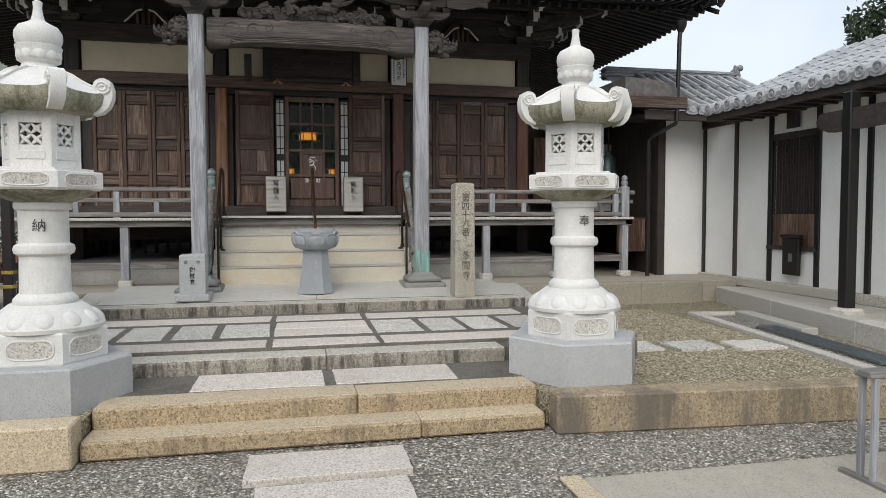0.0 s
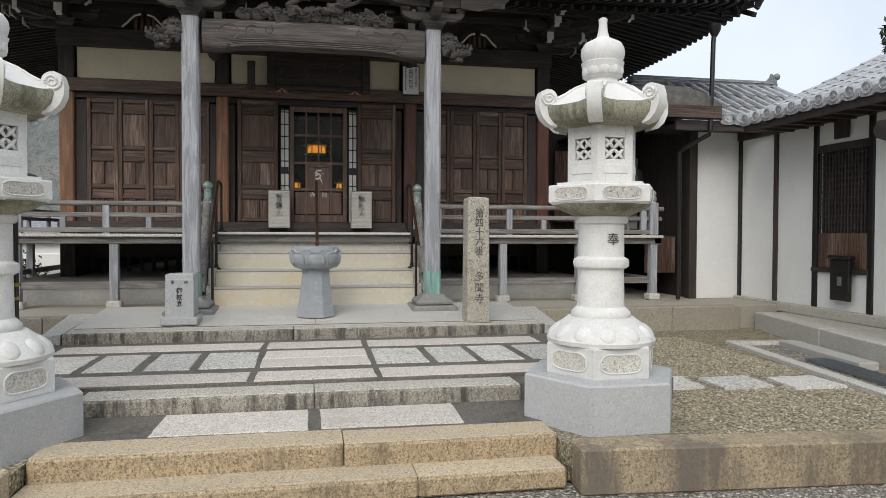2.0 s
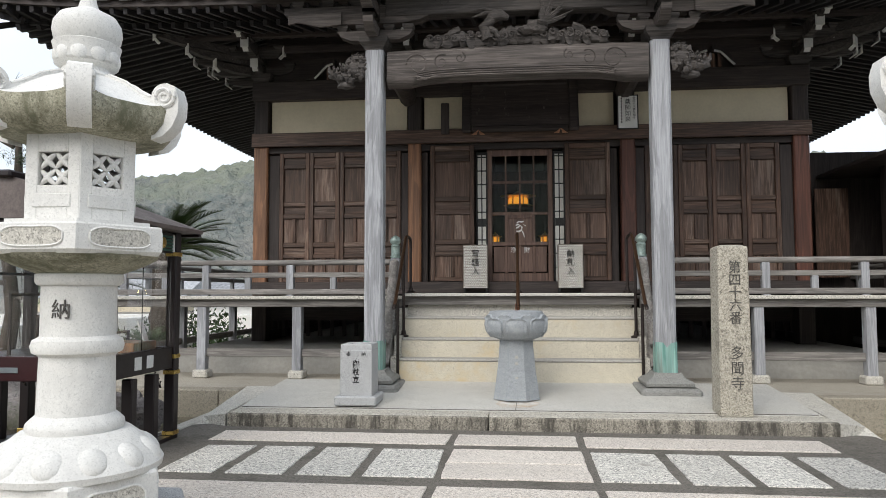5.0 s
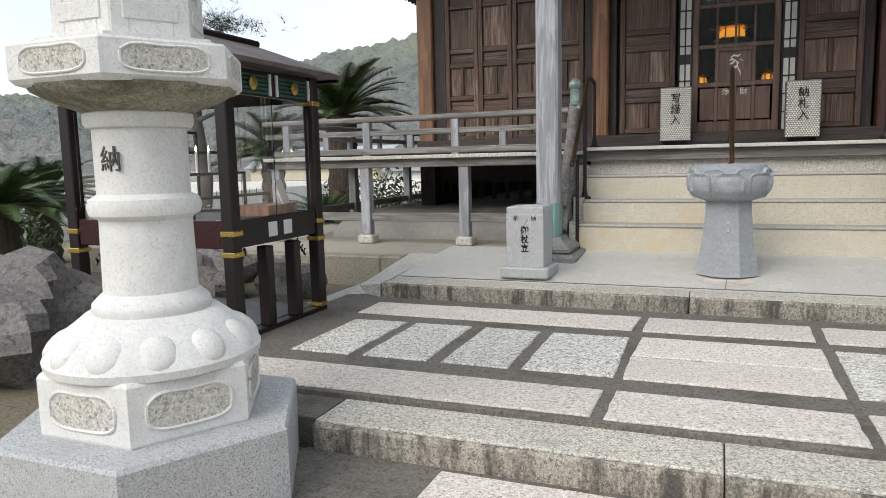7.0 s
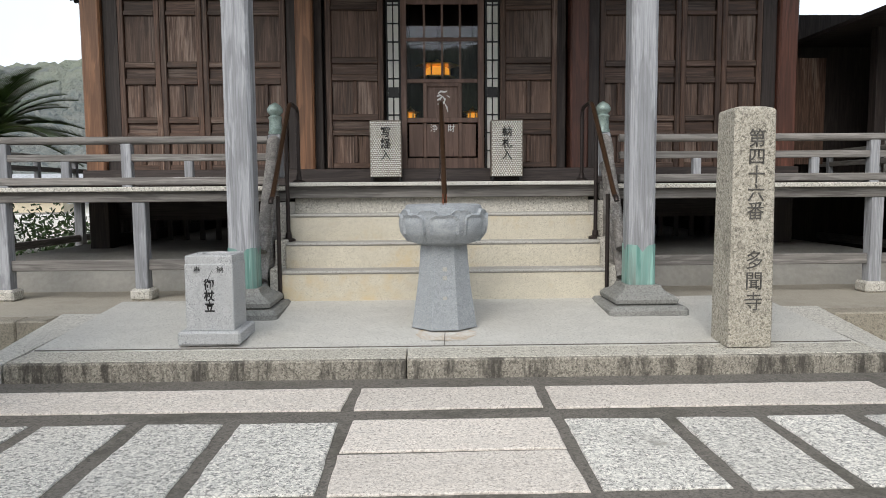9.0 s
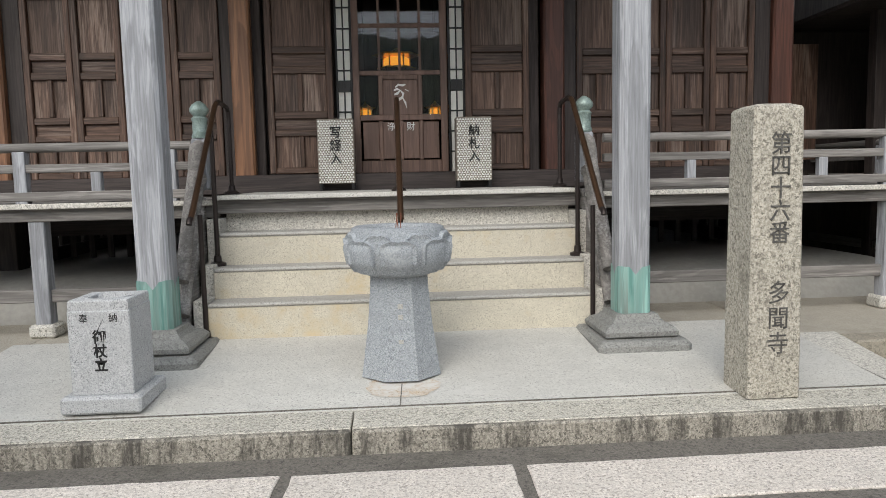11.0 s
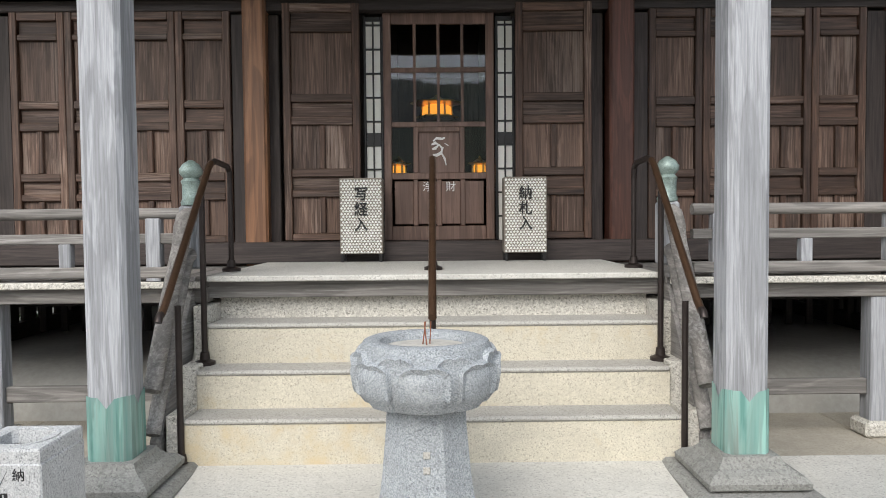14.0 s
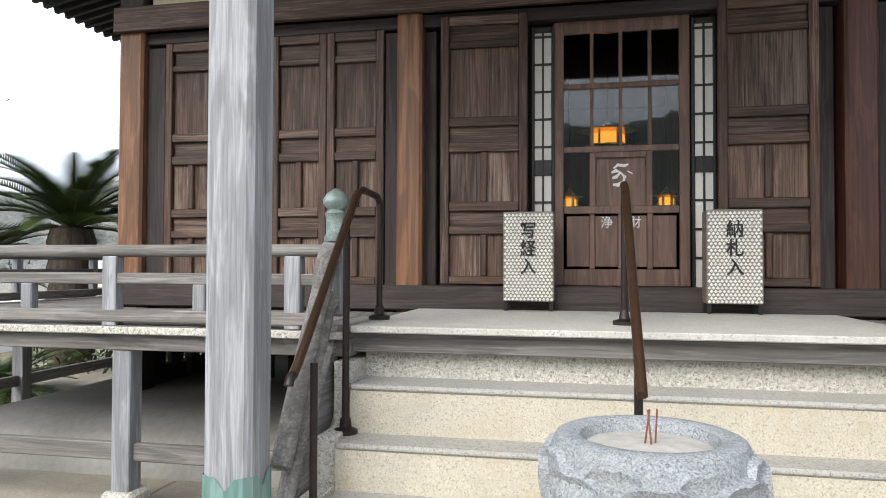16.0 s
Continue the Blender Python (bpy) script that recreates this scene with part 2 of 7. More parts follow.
LACQUER = plain("dark_maroon_lacquer", (0.010, 0.004, 0.005), 0.42, scale=4)
LACQUER_R = plain("red_brown_lacquer", (0.036, 0.008, 0.010), 0.32, scale=4)
GILT = plain("gilt_metal", (0.75, 0.52, 0.16), 0.3, 1.0, scale=30)
GREEN_P = plain("green_painted_slat", (0.02, 0.10, 0.07), 0.4)
INK = plain("black_ink", (0.012, 0.012, 0.013), 0.7)
WHITE_P = plain("white_paint", (0.82, 0.81, 0.78), 0.6, spread=0.03)
BLACK_P = plain("black_paint", (0.012, 0.011, 0.011), 0.4)
PAPER = plain("shoji_paper", (0.80, 0.79, 0.74), 0.9, spread=0.02)
TILE = plain("smoked_roof_tile", (0.30, 0.31, 0.33), 0.42, 0.0, spread=0.18, scale=4, relief=0.2, other=(0.13, 0.135, 0.145))
TILE_L = plain("silvered_roof_tile", (0.46, 0.47, 0.49), 0.42, 0.0, spread=0.15, scale=5, relief=0.2, other=(0.25, 0.26, 0.27))
GRAVEL = pebbles("grey_gravel", ((0.18, 0.165, 0.135), (0.41, 0.38, 0.32), (0.71, 0.67, 0.59)), 0.022)
GRAVEL_Y = pebbles("mossy_gravel", ((0.27, 0.23, 0.15), (0.42, 0.37, 0.25), (0.55, 0.50, 0.38)), 0.026)
SOIL = stone("garden_soil", (0.22, 0.19, 0.13), (0.12, 0.10, 0.07), (0.10, 0.13, 0.05), 0.52, 60, 1.2, relief=1.0)
ROCK = stone("garden_rock", (0.24, 0.22, 0.21), (0.12, 0.11, 0.11), (0.10, 0.11, 0.07), 0.52, 30, 2.0, relief=1.0)
LEAF = plain("cycad_leaf", (0.085, 0.14, 0.04), 0.45, scale=3, other=(0.035, 0.06, 0.018))
LEAF_D = plain("pine_needle", (0.035, 0.06, 0.02), 0.6, scale=3, other=(0.02, 0.035, 0.014))
LEAF_H = plain("hedge_leaf", (0.05, 0.10, 0.025), 0.5, scale=3, other=(0.025, 0.05, 0.015))
BARK = wood("bark", (0.11, 0.085, 0.065), (0.05, 0.04, 0.03), "z", 0.9, fine=18, relief=1.0)
STEEL = plain("galvanised_steel", (0.32, 0.36, 0.38), 0.4, 0.8, scale=15)
BRONZE = plain("bronze_bell_metal", (0.12, 0.17, 0.16), 0.5, 0.7, scale=8)


def glass(name, rough=0.0, tint=(1, 1, 1)):
    m = bpy.data.materials.new(name)
    nt, ns, ln, p = nodes_of(m)
    p.inputs["Base Color"].default_value = (*tint, 1)
    p.inputs["Roughness"].default_value = rough
    p.inputs["IOR"].default_value = 1.5
    p.inputs["Transmission Weight"].default_value = 1.0
    return m


def glow(name, col, power):
    m = bpy.data.materials.new(name)
    nt, ns, ln, p = nodes_of(m)
    p.inputs["Base Color"].default_value = (*col, 1)
    p.inputs["Emission Color"].default_value = (*col, 1)
    p.inputs["Emission Strength"].default_value = power
    return m


GLASS = glass("window_glass")
CARVED_INK = plain("faded_carved_ink", (0.035, 0.033, 0.03), 0.9, scale=30, other=(0.12, 0.115, 0.105))
BASE_STONE = stone("dark_base_granite", (0.34, 0.34, 0.32), (0.20, 0.20, 0.19), (0.14, 0.14, 0.13), 0.55, 130, 2.0, relief=0.6)
GOLD_GLOW = glow("lit_gilt_lantern", (1.0, 0.40, 0.04), 0.6)
FLAME = glow("candle_flame", (1.0, 0.75, 0.35), 12.0)


# ---- mesh helpers ----
def cbox(bm, x0, x1, y0, y1, z0, z1, c=0.006, m=None):
    """A block with chamfered edges."""
    lo, hi = (min(x0, x1), min(y0, y1), min(z0, z1)), (max(x0, x1), max(y0, y1), max(z0, z1))
    c = min(c, *(0.45 * (hi[k] - lo[k]) for k in range(3)))
    v = {}
    for sx in (0, 1):
        for sy in (0, 1):
            for sz in (0, 1):
                s = (sx, sy, sz)
                for flat in range(3):
                    co = [0, 0, 0]
                    for k in range(3):
                        edge = (lo, hi)[s[k]][k]
                        co[k] = edge if k == flat else edge + (c if s[k] == 0 else -c)
                    co = Vector(co)
                    v[s + (flat,)] = bm.verts.new(m @ co if m else co)
    fs = []
    for k in range(3):
        a, b = [q for q in range(3) if q != k]
        for s in (0, 1):
            ring = []
            for pa, pb in ((0, 0), (1, 0), (1, 1), (0, 1)):
                key = [0, 0, 0]
                key[k], key[a], key[b] = s, pa, pb
                ring.append(v[tuple(key) + (k,)])
            fs.append(bm.faces.new(ring))
        for pa in (0, 1):
            for pb in (0, 1):
                key0, key1 = [0, 0, 0], [0, 0, 0]
                key0[k], key1[k] = 0, 1
                key0[a] = key1[a] = pa
                key0[b] = key1[b] = pb
                fs.append(bm.faces.new((v[tuple(key0) + (a,)], v[tuple(key1) + (a,)], v[tuple(key1) + (b,)], v[tuple(key0) + (b,)])))
    for sx in (0, 1):
        for sy in (0, 1):
            for sz in (0, 1):
                fs.append(bm.faces.new([v[(sx, sy, sz, q)] for q in range(3)]))
    return fs


def done(bm, smooth=False):
    bmesh.ops.recalc_face_normals(bm, faces=bm.faces)
    if smooth:
        for f in bm.faces:
            f.smooth = True
    return bm


def link(name, bm, material, smooth=False, angle=None):
    done(bm, smooth)
    me = bpy.data.meshes.new(name)
    bm.to_mesh(me)
    bm.free()
    me.materials.append(material)
    if smooth and angle:
        me.set_sharp_from_angle(angle=radians(angle))
    return new(name, me)


def part(name, bm, material, parent, label="", smooth=False, angle=40):
    ob = link(name, bm, material, smooth, angle)
    ob.parent = parent
    return tagged(ob, label)


def same(name, ob, parent, m):
    """Another piece on the mesh of ob, at the pose m."""
    o = new(name, ob.data)
    o.parent = parent
    o.matrix_basis = m
    return o


def thing(name, at, label, category, group="", rz=0.0, kind=""):
    ob = new(name)
    ob.empty_display_size = 0.1
    ob.matrix_basis = pose(*at, 0, 0, rz)
    return tagged(ob, label, category, group, kind)


def setting(name, bm, material, label, category, smooth=False):
    return tagged(link(name, bm, material, smooth, 40 if name != "backdrop_hills" else None), label, category, "", "structure")


def blocks(*boxes, c=0.006):
    bm = bmesh.new()
    for b in boxes:
        cbox(bm, *b, c=c)
    return bm


def lathe(bm, prof, n=32, m=None, turn=0.0, cap=True, shape=None):
    """A turned body from (radius, height) pairs; shape(angle, height) scales the radius."""
    rings = []
    for r, z in prof:
        ring = []
        for k in range(n):
            a = 2 * math.pi * k / n + turn
            q = r * (shape(a, z) if shape else 1)
            co = Vector((q * math.cos(a), q * math.sin(a), z))
            ring.append(bm.verts.new(m @ co if m else co))
        rings.append(ring)
    for p, q in zip(rings, rings[1:]):
        for k in range(n):
            bm.faces.new((p[k], p[(k + 1) % n], q[(k + 1) % n], q[k]))
    if cap:
        bm.faces.new(rings[0][::-1])
        bm.faces.new(rings[-1])
    return bm


def tube(bm, pts, r, n=10, cap=True, flat=1.0):
    """A round bar along a line of points; r may be a list."""
    pts = [Vector(p) for p in pts]
    rings = []
    for k, p in enumerate(pts):
        d = (pts[min(k + 1, len(pts) - 1)] - pts[max(k - 1, 0)]).normalized()
        up = Vector((0, 0, 1)) if abs(d.z) < 0.95 else Vector((0, 1, 0))
        a = d.cross(up).normalized()
        b = d.cross(a)
        rr = r[k] if isinstance(r, (list, tuple)) else r
        rings.append([bm.verts.new(p + rr * (math.cos(2 * math.pi * q / n) * a + flat * math.sin(2 * math.pi * q / n) * b)) for q in range(n)])
    for p, q in zip(rings, rings[1:]):
        for k in range(n):
            bm.faces.new((p[k], p[(k + 1) % n], q[(k + 1) % n], q[k]))
    if cap:
        bm.faces.new(rings[0])
        bm.faces.new(rings[-1][::-1])
    return bm


def slabshape(bm, poly, axis, lo, hi):
    """A plate: a polygon in two axes, thick along the third ('x', 'y' or 'z')."""
    def at(p, d):
        return {"x": (d, p[0], p[1]), "y": (p[0], d, p[1]), "z": (p[0], p[1], d)}[axis]
    a = [bm.verts.new(at(p, lo)) for p in poly]
    b = [bm.verts.new(at(p, hi)) for p in poly]
    bm.faces.new(a)
    bm.faces.new(b[::-1])
    for k in range(len(poly)):
        bm.faces.new((a[k], a[(k + 1) % len(poly)], b[(k + 1) % len(poly)], b[k]))
    return bm


def lump(bm, at, size, n=10, rings=6, rough=0.0, seed=0):
    """A rounded lump."""
    rnd = random.Random(seed)
    off = Vector((rnd.uniform(0, 50), rnd.uniform(0, 50), rnd.uniform(0, 50)))
    at, rows = Vector(at), []
    for i in range(rings + 1):
        th = math.pi * i / rings
        row = []
        for k in range(n if 0 < i < rings else 1):
            ph = 2 * math.pi * k / n
            d = Vector((math.sin(th) * math.cos(ph), math.sin(th) * math.sin(ph), math.cos(th)))
            s = 1 + rough * noise.noise(d * 1.6 + off)
            row.append(bm.verts.new(at + Vector((d.x * size[0], d.y * size[1], d.z * size[2])) * s))
        rows.append(row)
    for p, q in zip(rows, rows[1:]):
        for k in range(n):
            if len(p) == 1:
                bm.faces.new((p[0], q[k], q[(k + 1) % n]))
            elif len(q) == 1:
                bm.faces.new((p[k], q[0], p[(k + 1) % n]))
            else:
                bm.faces.new((p[k], q[k], q[(k + 1) % n], p[(k + 1) % n]))
    return bm


def lettering(name, text, size, material, parent, m, thick=0.002, spacing=1.15, bold=0.0):
    """Upright characters one under another, facing -y, centred at the top of m."""
    cu = bpy.data.curves.new(name, "FONT")
    cu.body, cu.size, cu.extrude, cu.align_x, cu.offset = "\n".join(text), size, thick, "CENTER", bold
    cu.space_line = spacing
    cu.resolution_u = 3
    tmp = bpy.data.objects.new(name, cu)
    scene.collection.objects.link(tmp)
    bpy.context.view_layer.update()
    me = bpy.data.meshes.new_from_object(tmp.evaluated_get(bpy.context.evaluated_depsgraph_get()))
    bpy.data.objects.remove(tmp)
    me.materials.clear()
    me.materials.append(material)
    ob = new(name, me)
    ob.parent = parent
    ob.matrix_basis = m @ pose(0, 0, 0, 90)
    return ob


# ---- the yard ----
XC = 0.31
Z_LAND, Z_PAVE, Z_POD = 0.28, 0.45, 0.60


def sheet(bm, poly, z):
    bm.faces.new([bm.verts.new((x, y, z if not callable(z) else z(x, y))) for x, y in poly])
    return bm


setting("ground", sheet(bmesh.new(), [(-3000, -3000), (3000, -3000), (3000, 3000), (-3000, 3000)], 0.0), GRAVEL, "loose grey gravel yard reaching far off", "ground")
setting("terrace_fill", blocks((-14, 12, 5.9, 40, 0.02, 0.255), (1.912, 12, 5.44, 5.91, 0.02, 0.255), (-14, -1.472, 5.44, 5.91, 0.02, 0.255), c=0.002), GRAVEL_Y, "yellowish mossy gravel bed on the raised terrace", "gravel")

# front steps
def long_stone(name, x0, x1, y0, y1, z0, z1, material, parent, lengths, seed, c=0.014):
    rnd = random.Random(seed)
    x = x0
    for w in lengths:
        e = min(x1, x + w)
        bm = bmesh.new()
        cbox(bm, x + 0.003, e - 0.003, y0 + rnd.uniform(-0.006, 0.006), y1, z0, z1 + rnd.uniform(-0.003, 0.003), c)
        part(name, bm, material, parent)
        x = e
        if x >= x1:
            break


steps = tagged(new("front_steps"), "two worn ochre granite steps up from the gravel", "steps", "", "structure")
long_stone("step_stone", -1.46, 1.87, 5.37, 5.72, 0.01, 0.138, STEP_STONE, steps, (2.35, 9), 1, 0.004)
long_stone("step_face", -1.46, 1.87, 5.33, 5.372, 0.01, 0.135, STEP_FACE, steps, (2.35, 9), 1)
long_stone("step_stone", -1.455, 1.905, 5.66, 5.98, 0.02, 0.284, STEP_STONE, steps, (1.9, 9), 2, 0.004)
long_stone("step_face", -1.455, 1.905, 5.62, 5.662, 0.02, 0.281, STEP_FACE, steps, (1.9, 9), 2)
walls = tagged(new("retaining_wall"), "stained ochre stone retaining wall beside the steps", "wall", "", "structure")
SWING = pose(1.91, 5.2, 0, 0, 0, -4.5)
long_stone("wall_stone", 1.91, 12, 5.2, 5.46, 0.0, 0.30, WALL_STONE, walls, (4.4, 9), 3)
for ob in walls.children:
    ob.matrix_basis = SWING @ pose(-1.91, -5.2, 0)
verge = setting("gravel_verge", blocks((0, 10, 0.2, 1.2, 0.02, 0.252), c=0.002), GRAVEL_Y, "mossy gravel behind the retaining wall", "gravel")
verge.matrix_basis = SWING
long_stone("wall_stone", -14, -1.47, 5.2, 5.46, 0.0, 0.30, STEP_STONE, walls, (10.2, 9), 4)
setting("landing", blocks((-1.51, 1.97, 5.96, 6.62, 0.1, 0.284), c=0.002), JOINT, "dark old mortar bed of the paved landing", "paving")
setting("pavement", blocks((-2.75, 3.35, 6.93, 9.3, 0.1, 0.438), (-2.75, -1.485, 6.66, 6.931, 0.1, 0.41), (1.955, 3.35, 6.66, 6.931, 0.1, 0.41), c=0.004), JOINT, "dark mortar bed between the paving slabs", "paving")
kerb = tagged(new("kerb_step"), "long grey granite kerb step stained dark below its edge", "kerb", "", "structure")
long_stone("kerb_stone", -1.48, 1.95, 6.64, 6.955, 0.24, 0.408, KERB_STONE, kerb, (1.74, 9), 5, 0.006)
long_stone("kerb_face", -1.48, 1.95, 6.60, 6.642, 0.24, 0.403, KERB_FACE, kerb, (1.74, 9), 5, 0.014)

paving = tagged(new("paving_slabs"), "pale rectangular granite paving slabs set in mortar", "paving", "", "structure")


def slab(x0, x1, y0, y1, top, material, seed):
    rnd = random.Random(seed)
    bm = bmesh.new()
    cx, cy = (x0 + x1) / 2, (y0 + y1) / 2
    corners = [(x0, y0), (x1, y0), (x1, y1), (x0, y1)]
    corners = [(x + rnd.uniform(-0.012, 0.012), y + rnd.uniform(-0.012, 0.012)) for x, y in corners]
    poly = []
    for k in range(4):
        p, q = Vector(corners[k]), Vector(corners[(k + 1) % 4])
        cuts = max(3, int((q - p).length / 0.09))
        for i in range(cuts):
            w = 0.0 if i == 0 else 0.0045
            poly.append(p.lerp(q, i / cuts) + Vector((rnd.uniform(-w, w), rnd.uniform(-w, w))))
    n = len(poly)
    lo = [bm.verts.new((*p, top - 0.05)) for p in poly]
    md = [bm.verts.new((*p, top - 0.005)) for p in poly]
    hi = [bm.verts.new((p.x + 0.006 * (1 if p.x < cx else -1), p.y + 0.006 * (1 if p.y < cy else -1), top)) for p in poly]
    for a, b in ((lo, md), (md, hi)):
        for k in range(n):
            bm.faces.new((a[k], a[(k + 1) % n], b[(k + 1) % n], b[k]))
    bm.faces.new(hi)
    part("slab", bm, material, paving)


slab(-0.835, 0.21, 6.0, 6.56, 0.292, SLAB_PINK, 1)
slab(0.295, 1.34, 6.0, 6.56, 0.292, SLAB_PINK, 2)
LCOLS = ((-2.21, -1.81), (-1.72, -1.32), (-1.22, -0.83), (-0.75, -0.27))
RCOLS = ((0.85, 1.34), (1.41, 1.80), (1.89, 2.28), (2.37, 2.77))
for i, (a, b) in enumerate(LCOLS + RCOLS):
    slab(a, b, 7.555, 8.39, 0.447, SLAB_GREY, 10 + i)
for i, (a, b) in enumerate(((-2.30, -0.275), (-0.215, 0.79), (0.845, 2.78))):
    slab(a, b, 6.965, 7.34, 0.448, SLAB_PINK, 30 + i)
    slab(a, b, 8.585, 8.98, 0.448, SLAB_PINK, 40 + i)
slab(-0.215, 0.785, 7.555, 7.96, 0.448, SLAB_PINK, 50)
slab(-0.215, 0.795, 7.99, 8.415, 0.448, SLAB_PINK, 51)
slab(-0.355, 0.71, 4.65, 5.12, 0.045, SLAB_PINK, 60)
slab(-0.28, 0.65, 3.93, 4.54, 0.045, SLAB_PINK, 61)

# stepping slabs on the gravel bed
for k, (a, b) in enumerate(((2.95, 3.75), (3.9, 4.4), (4.55, 5.05))):
    slab(a, b, 6.83 - 0.10 * k, 7.28 - 0.10 * k, 0.285, SLAB_GREY, 70 + k)


# platform before the stairs: front kerb and a concrete apron that rises towards the hall
def apron_z(x, y):
    return 0.545 + (y - 9.24) * 0.074


plat = tagged(new("platform_kerb"), "long pale granite kerb stained black along its face", "kerb", "", "structure")
for a, b in ((-2.40, 0.038), (0.046, 3.05)):
    bm = bmesh.new()
    cbox(bm, a, b, 9.242, 9.52, 0.40, 0.56, 0.004)
    part("kerb_stone", bm, KERB_STONE, plat)
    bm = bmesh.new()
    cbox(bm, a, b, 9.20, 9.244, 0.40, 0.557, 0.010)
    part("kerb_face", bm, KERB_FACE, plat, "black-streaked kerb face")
bm = bmesh.new()
grid = [[bm.verts.new((x, y, apron_z(x, y))) for x in (-2.4, 3.03)] for y in (9.50, 10.9)]
low = [[bm.verts.new((x, y, 0.3)) for x in (-2.4, 3.03)] for y in (9.50, 10.9)]
bm.faces.new((grid[0][0], grid[0][1], grid[1][1], grid[1][0]))
for a, b in (((0, 0), (0, 1)), ((0, 1), (1, 1)), ((1, 1), (1, 0)), ((1, 0), (0, 0))):
    bm.faces.new((grid[a[0]][a[1]], grid[b[0]][b[1]], low[b[0]][b[1]], low[a[0]][a[1]]))
setting("apron", bm, APRON, "pale swept concrete apron below the stairs", "pavement")
for sx, x0, x1, out in ((-1, -2.42, -2.75, 0), (1, 3.05, 3.38, 0)):
    bm = bmesh.new()
    top = [(x0, 9.22, 0.55), (x0, 10.6, 0.62), (x1, 10.6, 0.62), (x1 - 0.06 * sx, 9.35, 0.50)]
    bot = [(x0, 9.20, 0.3), (x0, 10.6, 0.3), (x1 + 0.12 * sx, 10.6, 0.3), (x1 + 0.12 * sx, 9.0, 0.3)]
    a = [bm.verts.new(p) for p in top]
    b = [bm.verts.new(p) for p in bot]
    bm.faces.new(a)
    bm.faces.new(b[::-1])
    for k in range(4):
        bm.faces.new((a[k], a[(k + 1) % 4], b[(k + 1) % 4], b[k]))
    part("ramp_stone", bm, PALE_STEP, plat, "sloping granite side stone")

# the podium under the hall
setting("podium", blocks((-7.0, -2.45, 10.5, 22, 0.2, 0.60), (-2.45, 3.08, 10.85, 22, 0.2, 0.60), (3.08, 7.3, 10.5, 22, 0.2, 0.60), c=0.01), CONCRETE, "trodden tan concrete podium round the hall", "podium")
EDGE_STONE = stone("tan_edge_granite", (0.44, 0.40, 0.32), (0.28, 0.25, 0.20), (0.18, 0.16, 0.13), 0.56, 110, 1.4, relief=0.7)
edge = tagged(new("podium_edge"), "tan granite edge stones of the podium", "kerb", "", "structure")
long_stone("edge_stone", -7.0, -2.76, 10.38, 10.6, 0.2, 0.606, EDGE_STONE, edge, (2, 2, 2, 2), 6)
long_stone("edge_stone", 3.40, 6.5, 10.38, 10.6, 0.2, 0.606, EDGE_STONE, edge, (2, 2, 2, 2), 7)

# ---- stairs ----
stairs = tagged(new("stairs"), "broad buff granite stairs with grey treads up to the hall", "stairs", "", "structure")
SX0, SX1 = -1.05, 1.70
for k, (y, z0, z1) in enumerate(((10.84, 0.58, 0.92), (11.06, 0.7, 1.143), (11.27, 0.9, 1.385))):
    part("step", blocks((SX0, SX1, y + 0.015, 11.55, z0, z1 - 0.03), c=0.004), STAIR_STONE, stairs, "buff granite riser")
    part("tread", blocks((SX0, SX1, y + 0.004, 11.57, z1 - 0.032, z1), c=0.012), TREAD_STONE, stairs, "worn grey tread")
part("riser", blocks((SX0, SX1, 11.55, 11.8, 1.0, 1.525), c=0.004), PALE_STEP, stairs, "speckled pale granite riser")
part("beam", blocks((SX0 - 0.05, SX1 + 0.05, 11.46, 11.8, 1.525, 1.632), c=0.006), WOOD_GREY_X, stairs, "weathered timber beam")
part("porch_slab", blocks((SX0 - 0.03, SX1 + 0.03, 11.38, 12.90, 1.632, 1.668), c=0.006), APRON, stairs, "pale granite porch floor")
for sx in (SX0 - 0.10, SX1):
    part("cheek", blocks((sx, sx + 0.10, 10.86, 11.7, 0.5, 0.94), (sx, sx + 0.1, 11.1, 11.7, 0.9, 1.165), (sx, sx + 0.1, 11.33, 11.7, 1.1, 1.49), c=0.006), PALE_STEP, stairs)

# ---- hall ----
HX0, HX1, HY, HB = -3.53, 4.31, 13.1, 20.0
hall = tagged(new("temple_hall"), "old dark timber temple hall with cream plaster panels", "temple hall", "", "structure")


hall.matrix_basis = pose(0, 0, 0.035)


def hp(name, boxes, material, label="", c=0.008):
    return part(name, blocks(*boxes, c=c), material, hall, label)


COLS = ((HX0, 0.22), (-1.178, 0.195), (1.925, 0.21), (HX1, 0.22))
for x, w in COLS:
    hp("column", [(x - w / 2, x + w / 2, HY - 0.12, HY + 0.12, 1.5, 3.86)], WOOD_WARM if x < 0 else WOOD_RED, "reddish-brown square column", 0.02)
    # Above the door beam each column continues as a darker piece.
    hp("upper_column", [(x - w / 2, x + w / 2, HY - 0.115, HY + 0.12, 3.86, 5.0)], WOOD_DARK_Z, "dark column head", 0.01)
for x in (HX0, HX1):
    for y in (15.4, 17.7, HB):
        hp("column", [(x - 0.12, x + 0.12, y - 0.12, y + 0.12, 1.5, 5.0)], WOOD_WARM, "", 0.02)
hp("sill_beam", [(HX0 - 0.12, HX1 + 0.12, HY - 0.19, HY + 0.08, 1.62, 1.80)], WOOD_DARK, "dark threshold beam")
hp("head_beam", [(HX0 - 0.13, HX1 + 0.13, HY - 0.17, HY - 0.115, 3.84, 4.045)], WOOD_BROWN_X, "dark brown beam over the doors")
hp("top_beam", [(HX0 - 0.13, HX1 + 0.13, HY - 0.16, HY + 0.16, 4.555, 4.84)], WOOD_DARK, "dark beam under the eaves")
